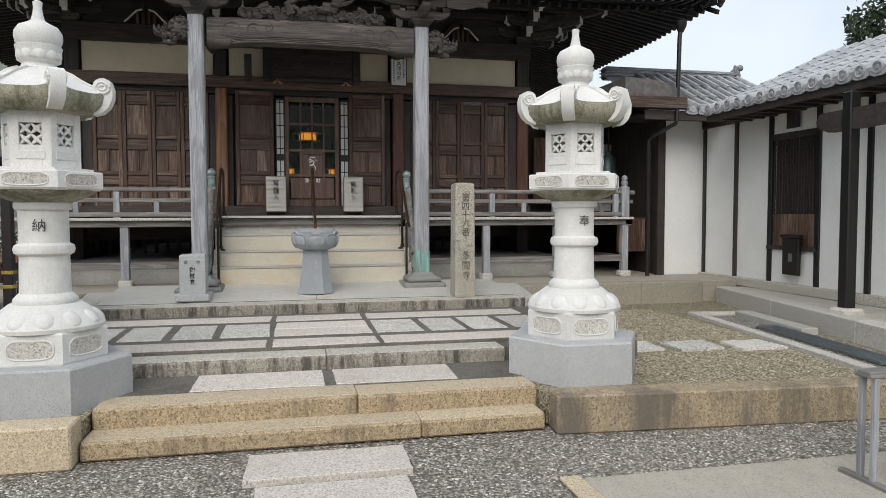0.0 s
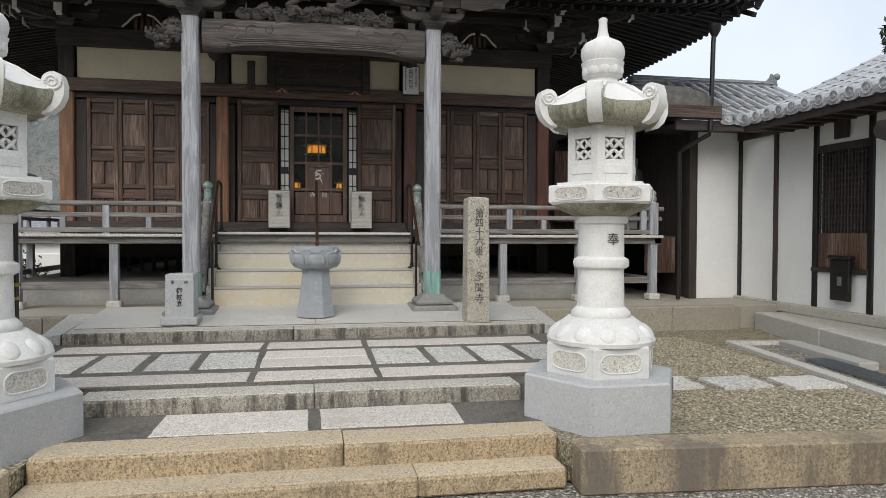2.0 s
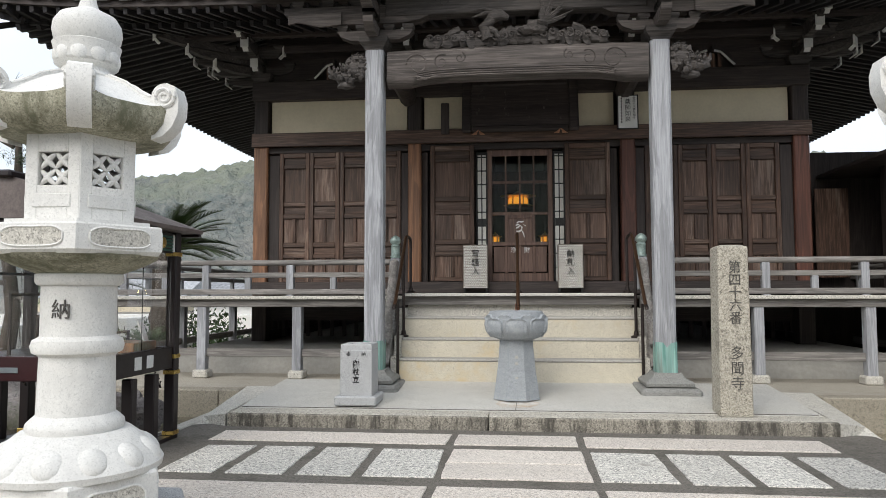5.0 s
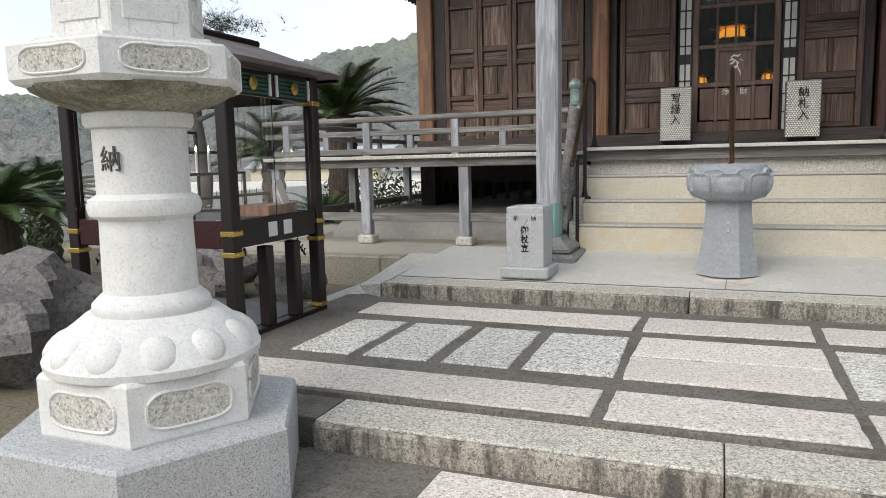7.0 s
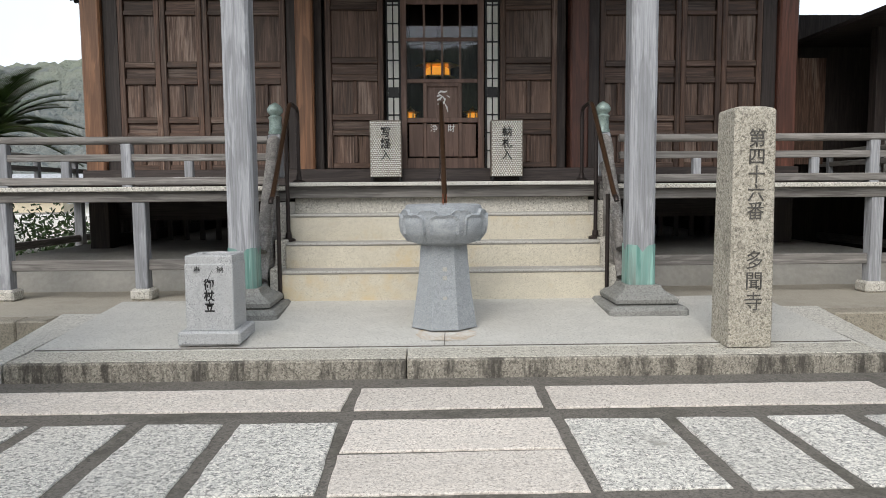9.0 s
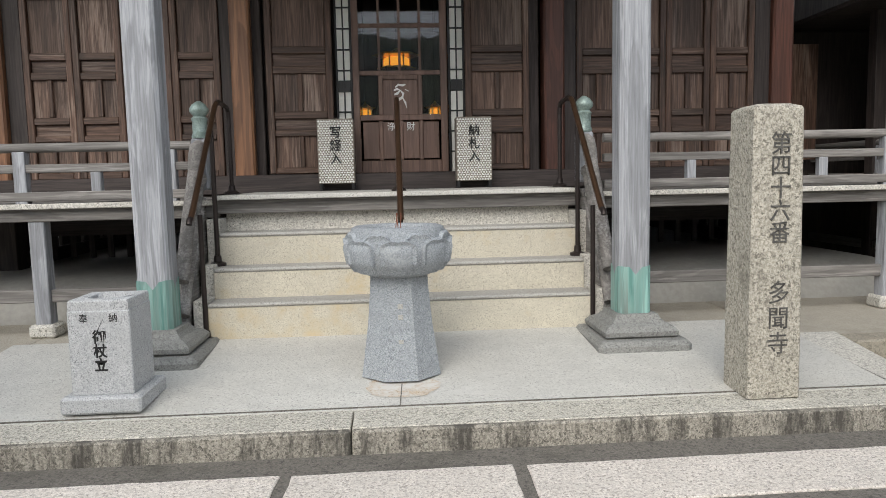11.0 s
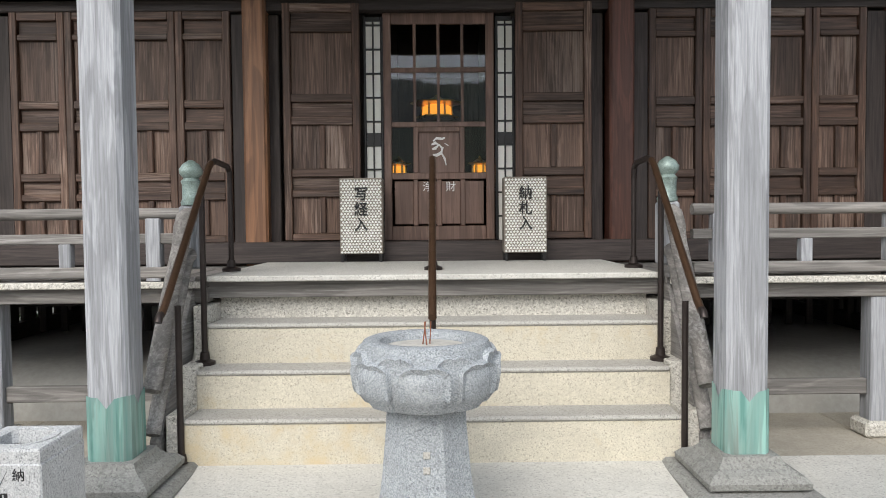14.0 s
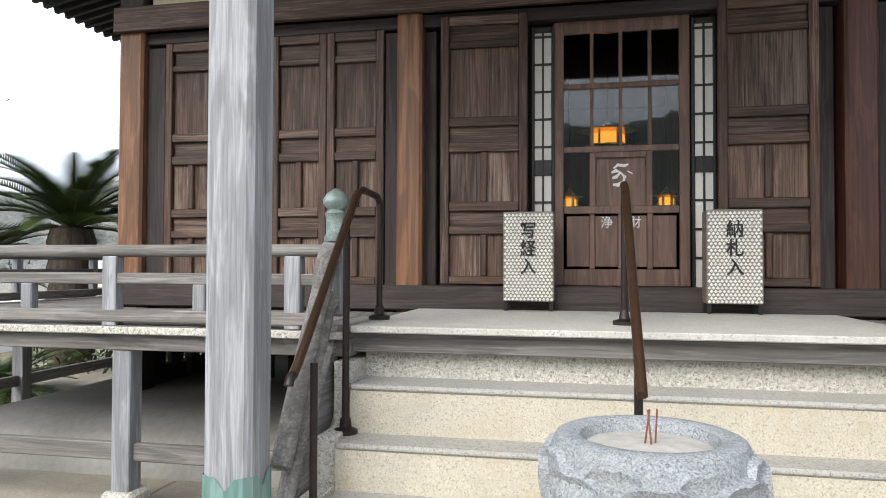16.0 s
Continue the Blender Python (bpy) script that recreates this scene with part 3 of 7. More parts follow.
for a, b in ((HX0 + 0.137, -1.30), (-1.04, 1.74), (2.0, HX1 - 0.137)):
    hp("plaster_panel", [(a, b, HY - 0.03, HY + 0.03, 4.03, 4.56)], PLASTER_C, "cream plaster panel", 0.002)
    hp("upper_wall", [(a - 0.1, b + 0.1, HY - 0.02, HY + 0.06, 4.83, 5.6)], WOOD_DARK, "", 0.002)
hp("door_head", [(HX0 + 0.1, HX1 - 0.1, HY - 0.06, HY + 0.06, 3.755, 3.85)], WOOD_DARK, "")
for x in (HX0, HX1):
    hp("side_wall", [(x - 0.05, x + 0.05, HY + 0.11, HB, 1.6, 4.9)], WOOD_DARK_Z, "dark boarded side wall", 0.002)
hp("rear_wall", [(HX0, HX1, HB - 0.05, HB + 0.05, 1.6, 4.9)], WOOD_DARK_Z, "", 0.002)
hp("floor_boards", [(HX0, HX1, HY, HB, 1.55, 1.70)], WOOD_DARK, "", 0.002)
hp("ceiling_boards", [(HX0, HX1, HY, HB, 4.6, 4.64)], WOOD_DARK, "", 0.002)


def door_leaf(w, h, at, rz=0.0):
    """A panelled door leaf; the hinge side is at x = 0, it faces -y."""
    d = thing("door_leaf", at, "weathered brown panelled timber door leaf, closed", "door", "panelled door leaves of the hall", rz)
    s = 0.062
    part("stile", blocks((0, s, -0.012, 0.045, 0, h)), WOOD_BROWN, d)
    part("stile", blocks((w - s, w, -0.012, 0.045, 0, h)), WOOD_BROWN, d)
    rails = [(0, 0.03), (0.185, 0.215), (0.27, 0.305), (0.49, 0.525), (0.585, 0.62), (0.88, 0.905), (0.965, 1.0)]
    for a, b in rails:
        part("rail", blocks((s + 0.001, w - s - 0.001, -0.008, 0.043, a * h, b * h)), WOOD_BROWN_X, d)
    fields = [(0.03, 0.185, 2), (0.215, 0.27, 1), (0.305, 0.49, 2), (0.525, 0.585, 1), (0.62, 0.88, 1), (0.905, 0.965, 1)]
    for a, b, n in fields:
        step = (w - 2 * s) / n
        for k in range(n):
            x0 = s + k * step
            part("panel", blocks((x0 + 0.001, x0 + step - 0.001, 0.026, 0.040, a * h - 0.004, b * h + 0.004)), WOOD_PANEL if b - a > 0.1 else WOOD_BROWN_X, d)
        if n == 2:
            part("muntin", blocks((w / 2 - 0.024, w / 2 + 0.024, -0.006, 0.042, a * h + 0.001, b * h - 0.001)), WOOD_BROWN, d)
    return d


LEAF_H0, LEAF_H1 = 1.835, 3.79
leaf = door_leaf(0.462, LEAF_H1 - LEAF_H0, (-3.25, HY - 0.05, LEAF_H0))
for k in range(1, 4):
    copy_thing(leaf, pose(-3.25 + 0.466 * k, HY - 0.05 - 0.004 * (k % 2), LEAF_H0))
for k in range(4):
    copy_thing(leaf, pose(2.165 + 0.466 * k, HY - 0.05 - 0.004 * (k % 2), LEAF_H0))
for a, b in ((HX0 + 0.11, -3.252), (-1.384, -1.276), (2.03, 2.163), (4.031, HX1 - 0.11)):
    if b - a > 0.01:
        hp("jamb", [(a, b, HY - 0.05, HY + 0.02, 1.79, 3.73)], WOOD_DARK_Z)


# ---- stone lanterns ----
def hexbody(prof):
    bm = bmesh.new()
    return lathe(bm, prof, 6)


def stone_lantern(at, label, char, size=1.0):
    t = thing("stone_lantern", at, label, "stone lantern", "pair of tall stone lanterns")
    t.scale = (size, size, size)
    part("plinth", hexbody([(0.595, -0.125), (0.605, -0.115), (0.605, 0.225), (0.593, 0.24)]), BLUE_STONE, t, "blue-grey granite plinth")
    part("base", hexbody([(0.425, 0.238), (0.43, 0.25), (0.43, 0.46), (0.42, 0.475)]), WHITE_STONE, t)
    def cartouche(angle, r, hw, hh, zc, thick):
        """A sunk field with a lobed raised rim on one face."""
        m = Matrix.Rotation(radians(angle), 4, "Z")
        line = []
        for q in range(36):
            u = 2 * math.pi * q / 36
            c, s_ = math.cos(u), math.sin(u)
            y = hw * math.copysign(abs(c) ** 0.55, c)
            z = hh * math.copysign(abs(s_) ** 0.6, s_) * (1 + (0.12 if s_ > 0 else 0) * (abs(math.cos(3 * u)) - 0.5))
            line.append((y, zc + z))
        rim = [m @ Vector((r + 0.002, y, z)) for y, z in line + line[:1]]
        part("cartouche_rim", tube(bmesh.new(), rim, thick, 6), WHITE_STONE, t)
        bm = bmesh.new()
        slabshape(bm, line, "x", r - 0.004, r + 0.003)
        for v in bm.verts:
            v.co = m @ v.co
        part("cartouche", bm, PALE_STEP, t, "rough tooled field")

    for k in range(6):
        cartouche(60 * k - 30, 0.43 * math.cos(math.pi / 6), 0.155, 0.068, 0.355, 0.007)
    # lotus foot
    part("lotus_foot", lathe(bmesh.new(), [(0.405, 0.47), (0.41, 0.50), (0.37, 0.56), (0.30, 0.62), (0.25, 0.66)], 36), WHITE_STONE, t, "", True)
    petal = None
    for k in range(12):
        a = radians(30 * k + 15)
        m = Matrix.Rotation(a, 4, "Z") @ pose(0.335, 0, 0.55, 0, 42, 0)
        if petal is None:
            bm = bmesh.new()
            lump(bm, (0, 0, 0), (0.085, 0.078, 0.045), 14, 8)
            petal = part("petal", bm, WHITE_STONE, t, "", True)
            petal.matrix_basis = m
        else:
            same("petal", petal, t, m)
    part("shaft", lathe(bmesh.new(), [(0.215, 0.655), (0.225, 0.675), (0.22, 0.70), (0.195, 0.725), (0.178, 0.74), (0.172, 1.02), (0.182, 1.028), (0.204, 1.04), (0.212, 1.07), (0.204, 1.10), (0.182, 1.112), (0.172, 1.12), (0.172, 1.365), (0.19, 1.37), (0.2, 1.385), (0.2, 1.42), (0.19, 1.43)], 40), WHITE_STONE, t, "round shaft with rings", True)
    part("lotus_cup", lathe(bmesh.new(), [(0.195, 1.425), (0.23, 1.44), (0.29, 1.465), (0.345, 1.50), (0.355, 1.515)], 48, shape=lambda a, z: 1 + 0.05 * abs(math.sin(6 * a)) * min(1, (z - 1.42) * 14)), MOSS_STONE, t, "lichened lotus cup", True)
    part("middle_plate", hexbody([(0.405, 1.512), (0.425, 1.53), (0.425, 1.645), (0.418, 1.654), (0.36, 1.656), (0.36, 1.675)]), WHITE_STONE, t)
    for k in range(6):
        cartouche(60 * k - 30, 0.425 * math.cos(math.pi / 6), 0.15, 0.045, 1.588, 0.0055)
    # fire box: corner posts, sills and pierced lattice
    R = 0.275
    vert = [Vector((R * math.cos(radians(60 * k)), R * math.sin(radians(60 * k)), 0)) for k in range(6)]
    ap = R * math.cos(math.pi / 6)
    for k in range(6):
        m = Matrix.Rotation(radians(60 * k + 30), 4, "Z")
        hw = R / 2
        bm = bmesh.new()
        cbox(bm, ap - 0.05, ap, -hw, -hw + 0.062, 1.675, 2.115, 0.004, m)
        cbox(bm, ap - 0.05, ap, hw - 0.062, hw, 1.675, 2.115, 0.004, m)
        cbox(bm, ap - 0.05, ap, -hw + 0.061, hw - 0.061, 1.675, 1.84, 0.003, m)
        cbox(bm, ap - 0.05, ap, -hw + 0.061, hw - 0.061, 2.0, 2.115, 0.003, m)
        part("fire_box_wall", bm, WHITE_STONE, t)
        bm = bmesh.new()
        hw2 = hw - 0.062
        for i in range(2):
            for j in range(2):
                cy, zz = -hw2 + hw2 * (i + 0.5), 1.84 + 0.08 * (j + 0.5)
                for sgn in (-1, 1):
                    q = m @ pose(ap - 0.022, cy, zz, 45 * sgn, 0, 0)
                    lump(bm, (0, 0, 0), (0.012, 0.054, 0.015), 8, 6)
                    for v in bm.verts[-(8 * 5 + 2):]:
                        v.co = q @ v.co
        part("lattice", bm, WHITE_STONE, t, "pierced flower lattice", True)
        bm = bmesh.new()
        cbox(bm, ap - 0.003, ap + 0.006, -hw + 0.04, hw - 0.04, 1.735, 1.80, 0.004, m)
        part("small_panel", bm, WHITE_STONE, t)
    # roof with upturned corners
    N = 72
    bm = bmesh.new()
    rows = []

    def corner(a):
        h = math.cos(math.pi / 6) / math.cos((a % (math.pi / 3)) - math.pi / 6)
        return h, max(0.0, (h - 0.866) / 0.134) ** 2
    prof = [(0.12, 2.418), (0.16, 2.408), (0.24, 2.372), (0.32, 2.312), (0.38, 2.262), (0.442, 2.238), (0.452, 2.20), (0.44, 2.15), (0.40, 2.105), (0.33, 2.088), (0.26, 2.085)]
    for i, (r, z) in enumerate(prof):
        row = []
        for k in range(N):
            a = 2 * math.pi * k / N
            h, w = corner(a)
            s = max(0.0, (r - 0.17) / 0.29)
            q = r * (h / 0.93 if i > 1 else 1)
            row.append(bm.verts.new((q * math.cos(a), q * math.sin(a), z + (0.075 * w * s * s if i < 7 else 0.05 * w * s * s))))
        rows.append(row)
    for p, q in zip(rows[:6], rows[1:6]):
        for k in range(N):
            bm.faces.new((p[k], q[k], q[(k + 1) % N], p[(k + 1) % N]))
    bm.faces.new(rows[0])
    under_ = bmesh.new()
    low = [[under_.verts.new(v.co) for v in row] for row in rows[5:]]
    for p, q in zip(low, low[1:]):
        for k in range(N):
            under_.faces.new((p[k], q[k], q[(k + 1) % N], p[(k + 1) % N]))
    under_.faces.new(low[-1][::-1])
    for row in rows[6:]:
        for v in row:
            bm.verts.remove(v)
    part("roof", bm, WHITE_STONE, t, "swept white roof stone", True)
    part("eave", under_, MOSS_STONE, t, "lichened eave underside", True)
    scroll = None
    for k in range(6):
        a = 60 * k
        m = Matrix.Rotation(radians(a), 4, "Z")
        if scroll is None:
            bm2 = bmesh.new()
            # a flat band down the corner that curls up at the eave and wraps under it
            slabshape(bm2, [(0.13, 2.428), (0.24, 2.382), (0.32, 2.324), (0.37, 2.300), (0.455, 2.372), (0.50, 2.352), (0.52, 2.29), (0.517, 2.215), (0.488, 2.15), (0.44, 2.105), (0.38, 2.088), (0.39, 2.16), (0.34, 2.22), (0.2, 2.30), (0.13, 2.35)], "y", -0.05, 0.05)
            for sy in (-1, 1):
                sp = []
                for q in range(30):
                    u = q / 29
                    rr = 0.058 * (1 - 0.85 * u)
                    an = -2.0 * 2 * math.pi * u + 0.4
                    sp.append((0.445 + rr * math.cos(an), 0.053 * sy, 2.303 + rr * math.sin(an)))
                tube(bm2, sp, [0.011 - 0.004 * q / 29 for q in range(30)], 6)
                tube(bm2, [(r_, 0.045 * sy, z_) for r_, z_ in ((0.15, 2.424), (0.24, 2.386), (0.32, 2.328), (0.37, 2.304))], 0.008, 6)
            lathe(bm2, [(0.066, -0.052), (0.068, 0.0), (0.066, 0.052)], 24, pose(0.445, 0, 2.303, 90, 0, 0))
            scroll = part("scroll", bm2, WHITE_STONE, t, "corner band with a curled scroll", True)
            scroll.matrix_basis = m
        else:
            same("scroll", scroll, t, m)
    part("neck", lathe(bmesh.new(), [(0.135, 2.41), (0.14, 2.425), (0.122, 2.44), (0.115, 2.465), (0.14, 2.478), (0.15, 2.485)], 32), WHITE_STONE, t, "", True)
    bud = None
    for k in range(10):
        m = Matrix.Rotation(radians(36 * k), 4, "Z") @ pose(0.128, 0, 2.535, 0, -10, 0)
        if bud is None:
            bm = bmesh.new()
            lump(bm, (0, 0, 0), (0.030, 0.046, 0.052), 12, 8)
            bud = part("bud_petal", bm, WHITE_STONE, t, "", True)
            bud.matrix_basis = m
        else:
            same("bud_petal", bud, t, m)
    part("bud_ring", lathe(bmesh.new(), [(0.12, 2.478), (0.145, 2.50), (0.15, 2.54), (0.158, 2.575), (0.162, 2.59), (0.15, 2.596)], 36), WHITE_STONE, t, "", True)
    part("jewel", lathe(bmesh.new(), [(0.14, 2.592), (0.157, 2.62), (0.165, 2.66), (0.16, 2.70), (0.135, 2.74), (0.085, 2.765), (0.05, 2.785), (0.037, 2.83), (0.03, 2.88), (0.034, 2.925), (0.02, 2.935)], 32), WHITE_STONE, t, "smooth onion-shaped jewel finial", True)
    lettering("inscription", char, 0.10, CARVED_INK, t, pose(0.02, -0.1725, 1.215), 0.003)
    return t


stone_lantern((2.425, 6.11, Z_LAND + 0.09), "tall white granite lantern on a hexagonal plinth, lichened eaves", "奉")
stone_lantern((-1.885, 6.14, Z_LAND + 0.07), "tall white granite lantern on a hexagonal plinth beside the steps", "納")

# ---- porch posts, burner, pillar, staff stand ----
def porch_post(x, label):
    t = thing("porch_post", (x, 10.56, apron_z(0, 10.2) - 0.05), label, "post", "pair of porch posts")
    part("plinth", blocks((-0.31, 0.31, -0.33, 0.33, 0.0, 0.12), c=0.03), BASE_STONE, t, "grey stone plinth")
    part("cushion", lathe(bmesh.new(), [(0.30, 0.115), (0.345, 0.135), (0.35, 0.165), (0.31, 0.195), (0.25, 0.215), (0.215, 0.24), (0.20, 0.265)], 4, turn=math.pi / 4), BASE_STONE, t, "waisted stone base")
    bm = bmesh.new()
    w, c = 0.104, 0.026
    poly = [(-w + c, -w), (w - c, -w), (w, -w + c), (w, w - c), (w - c, w), (-w + c, w), (-w, w - c), (-w, -w + c)]
    slabshape(bm, poly, "z", 0.27, 3.92)
    part("shaft", bm, WOOD_GREY, t, "silver-grey weathered chamfered shaft")
    bm = bmesh.new()
    # copper shoe with a toothed upper edge
    w2 = w + 0.006
    poly2 = [(px * w2 / w, py * w2 / w) for px, py in poly]
    lo = [bm.verts.new((*p, 0.262)) for p in poly2]
    n = len(poly2)
    tops = []
    for k in range(n):
        p, q = Vector(poly2[k]), Vector(poly2[(k + 1) % n])
        long = (q - p).length > 0.1
        pts = [p, p.lerp(q, 0.25), p.lerp(q, 0.5), p.lerp(q, 0.75)] if long else [p]
        hs = [0.585, 0.58, 0.525, 0.575] if long else [0.585]
        tops.append([bm.verts.new((*a, h)) for a, h in zip(pts, hs)])
    for k in range(n):
        ring = [lo[k], lo[(k + 1) % n], tops[(k + 1) % n][0]] + tops[k][::-1]
        bm.faces.new(ring)
    part("copper_shoe", bm, COPPER, t, "verdigris copper sheath round its foot")
    return t


PXL, PXR = -1.275, 1.880
porch_post(PXL, "silver-grey weathered porch post with green copper foot")
porch_post(PXR, "silver-grey weathered porch post with green copper foot")


def octagon(prof, phase=0.0):
    return lathe(bmesh.new(), prof, 8, turn=math.pi / 8 + phase)


def incense_burner(at):
    t = thing("incense_burner", at, "grey granite lotus-shaped incense burner with burning sticks", "incense burner")
    t.scale = (1.08, 1.08, 1.03)
    part("pedestal", octagon([(0.235, 0.0), (0.23, 0.02), (0.19, 0.30), (0.172, 0.50), (0.168, 0.585)]), BURNER_STONE, t, "tapered octagonal pedestal with carved characters")
    part("bowl", lathe(bmesh.new(), [(0.165, 0.575), (0.225, 0.60), (0.268, 0.66), (0.28, 0.73), (0.272, 0.80), (0.252, 0.85), (0.235, 0.858), (0.20, 0.858), (0.185, 0.85), (0.175, 0.815), (0.03, 0.812)], 48), BURNER_STONE, t, "rounded lotus bowl", True)
    def wall(z):
        prof = [(0.575, 0.165), (0.60, 0.225), (0.66, 0.268), (0.73, 0.28), (0.80, 0.272), (0.85, 0.252)]
        for (z0_, r0), (z1_, r1) in zip(prof, prof[1:]):
            if z <= z1_:
                return r0 + (r1 - r0) * (z - z0_) / (z1_ - z0_)
        return 0.252
    shapes = {}
    for layer, phase, wide, top in (("outer", 0.0, 0.385, 0.815), ("inner", 22.5, 0.30, 0.85)):
        for k in range(8):
            m = Matrix.Rotation(radians(45 * k - 90 + phase), 4, "Z")
            if layer not in shapes:
                # a cushioned petal with a rolled rim, its tip slightly notched
                bm = bmesh.new()
                rows = []
                for i in range(11):
                    v = i / 10
                    row = []
                    for j in range(13):
                        u = -1 + j / 6
                        zt = top - 0.05 * abs(u) ** 2.6 - 0.010 * (1 - abs(u)) ** 5
                        z = 0.60 + (zt - 0.60) * v
                        a_ = wide * u * (0.72 + 0.28 * math.sin(math.pi * min(1, 0.15 + 0.6 * v)))
                        edge = min(1 - abs(u), (1 - v) * 1.6, 1)
                        puff = 0.026 if layer == "outer" else 0.010
                        r = wall(z) + puff * (0.35 + 0.65 * min(1, edge * 2.2)) + (0.014 if 0.02 < edge < 0.24 and v > 0.2 else -0.004) - (0.035 if edge <= 0.001 else 0)
                        row.append(bm.verts.new((r * math.cos(a_), r * math.sin(a_), z)))
                    rows.append(row)
                for p, q in zip(rows, rows[1:]):
                    for j in range(12):
                        bm.faces.new((p[j], p[j + 1], q[j + 1], q[j]))
                shapes[layer] = part("petal", bm, BURNER_STONE, t, "", True)
                shapes[layer].matrix_basis = m
            else:
                same("petal", shapes[layer], t, m)
    ash = part("ash", lathe(bmesh.new(), [(0.18, 0.80), (0.17, 0.822), (0.10, 0.830), (0.01, 0.834)], 28), plain("pale_ash", (0.50, 0.48, 0.44), 0.95, scale=20, relief=0.5), t, "pale grey ash", True)
    for dx, dy, tilt in ((-0.012, -0.02, 7), (0.004, -0.03, -5), (0.016, -0.01, 3)):
        bm = bmesh.new()
        tube(bm, [(dx, dy, 0.83), (dx + 0.1 * math.sin(radians(tilt)), dy, 0.93)], 0.0025, 6)
        part("incense_stick", bm, plain("brown_incense", (0.25, 0.09, 0.05), 0.8), t)
    # worn carving on the pedestal, unreadable
    for zz in (0.40, 0.34, 0.20, 0.14):
        part("carved_mark", blocks((-0.012, 0.016, -0.205 + zz * 0.085, -0.178 + zz * 0.085, zz, zz + 0.028), c=0.002), TREAD_STONE, t)
    return t


incense_burner((0.297, 10.07, apron_z(0, 10.07)))


def stone_pillar(at):
    t = thing("stone_pillar", at, "weathered granite marker pillar carved with temple characters", "stone pillar")
    t.scale = (0.97, 0.97, 1.035)
    bm = bmesh.new()
    rows = []
    for z, w in ((0, 0.147), (0.3, 0.146), (0.9, 0.141), (1.46, 0.137), (1.475, 0.13), (1.49, 0.09), (1.495, 0.02)):
        c = 0.012
        poly = [(-w + c, -w), (w - c, -w), (w, -w + c), (w, w - c), (w - c, w), (-w + c, w), (-w, w - c), (-w, -w + c)]
        rows.append([bm.verts.new((*p, z)) for p in poly])
    for p, q in zip(rows, rows[1:]):
        for k in range(8):
            bm.faces.new((p[k], p[(k + 1) % 8], q[(k + 1) % 8], q[k]))
    bm.faces.new(rows[0])
    bm.faces.new(rows[-1])
    part("shaft", bm, PILLAR_STONE, t)
    lettering("inscription", "第四十六番", 0.118, CARVED_INK, t, pose(0.01, -0.1405, 1.25, -0.3), 0.004, 0.94)
    lettering("inscription", "多聞寺", 0.124, CARVED_INK, t, pose(0.012, -0.1445, 0.50, -0.3), 0.004, 1.05)
    return t


stone_pillar((2.258, 9.53, apron_z(0, 9.53)))


def staff_stand(at):
    t = thing("staff_stand", at, "small polished grey granite staff stand with black characters", "staff stand")
    t.scale = (1, 1, 1.075)
    part("base", blocks((-0.205, 0.205, -0.205, 0.205, 0, 0.085), c=0.012), BLUE_STONE, t)
    bm = bmesh.new()
    w, h = 0.158, 0.55
    cbox(bm, -w, w, -w, w, 0.082, 0.50, 0.006)
    lathe(bm, [(w * 1.37, 0.50), (w * 1.37, h - 0.008), (w * 1.33, h), (0.125, h), (0.11, h - 0.05), (0.01, h - 0.05)], 4, turn=math.pi / 4)
    part("body", bm, BLUE_STONE, t)
    part("rim", lathe(bmesh.new(), [(0.10, h - 0.045), (0.125, h - 0.045), (0.13, h + 0.003), (0.115, h + 0.003), (0.10, h - 0.045)], 28, cap=False), BLUE_STONE, t, "", True)
    lettering("inscription", "御杖立", 0.070, INK, t, pose(0.0, -w - 0.001, 0.345), 0.001, 0.98, 0.0018)
    lettering("inscription", "奉", 0.048, INK, t, pose(-0.075, -w - 0.001, 0.445), 0.001)
    lettering("inscription", "納", 0.048, INK, t, pose(0.075, -w - 0.001, 0.445), 0.001)
    return t


staff_stand((-1.262, 9.745, apron_z(0, 9.745)))

# ---- hall entrance ----
door = thing("entrance_door", (0.372, 13.12, 1.838), "brown timber glazed sliding door with donation slot", "door")
DW = 0.48
door.scale = (1, 1, 1.021)


def dp(name, x0, x1, z0, z1, y0=0.0, y1=0.04, material=None, label="", c=0.004):
    return part(name, blocks((x0, x1, y0, y1, z0 - 1.80, z1 - 1.80), c=c), material or WOOD_DOOR, door, label)


dp("stile", -DW, -DW + 0.072, 1.80, 3.71)
dp("stile", DW - 0.072, DW, 1.80, 3.71)
dp("rail", -0.407, 0.407, 3.617, 3.71, 0.001, 0.039)
dp("rail", -0.407, 0.407, 3.215, 3.255, 0.001, 0.039)
dp("rail", -0.407, 0.407, 2.757, 2.80, 0.001, 0.039)
dp("rail", -0.407, 0.407, 2.315, 2.37, 0.001, 0.039)
dp("rail", -0.407, 0.407, 1.80, 1.92, 0.001, 0.039)
for x in (-0.205, 0, 0.205):
    dp("muntin", x - 0.013, x + 0.013, 3.255, 3.617, 0.004, 0.036)
    dp("muntin", x - 0.013, x + 0.013, 2.80, 3.215, 0.004, 0.036)
for x in (-0.20, 0.20):
    dp("muntin", x - 0.022, x + 0.022, 2.37, 2.757, 0.004, 0.036)
dp("slot_board", -0.178, 0.178, 2.37, 2.757, 0.03, 0.037, label="brown board with white seed letter")
dp("slot_frame", -0.178, 0.178, 2.715, 2.757, 0.006, 0.034)
for k in range(4):
    x = -0.407 + 0.2035 * k
    dp("panel", x + 0.02, x + 0.1835, 1.935, 2.30, 0.012, 0.026)
    if k:
        dp("muntin", x - 0.02, x + 0.02, 1.92, 2.315, 0.003, 0.037)
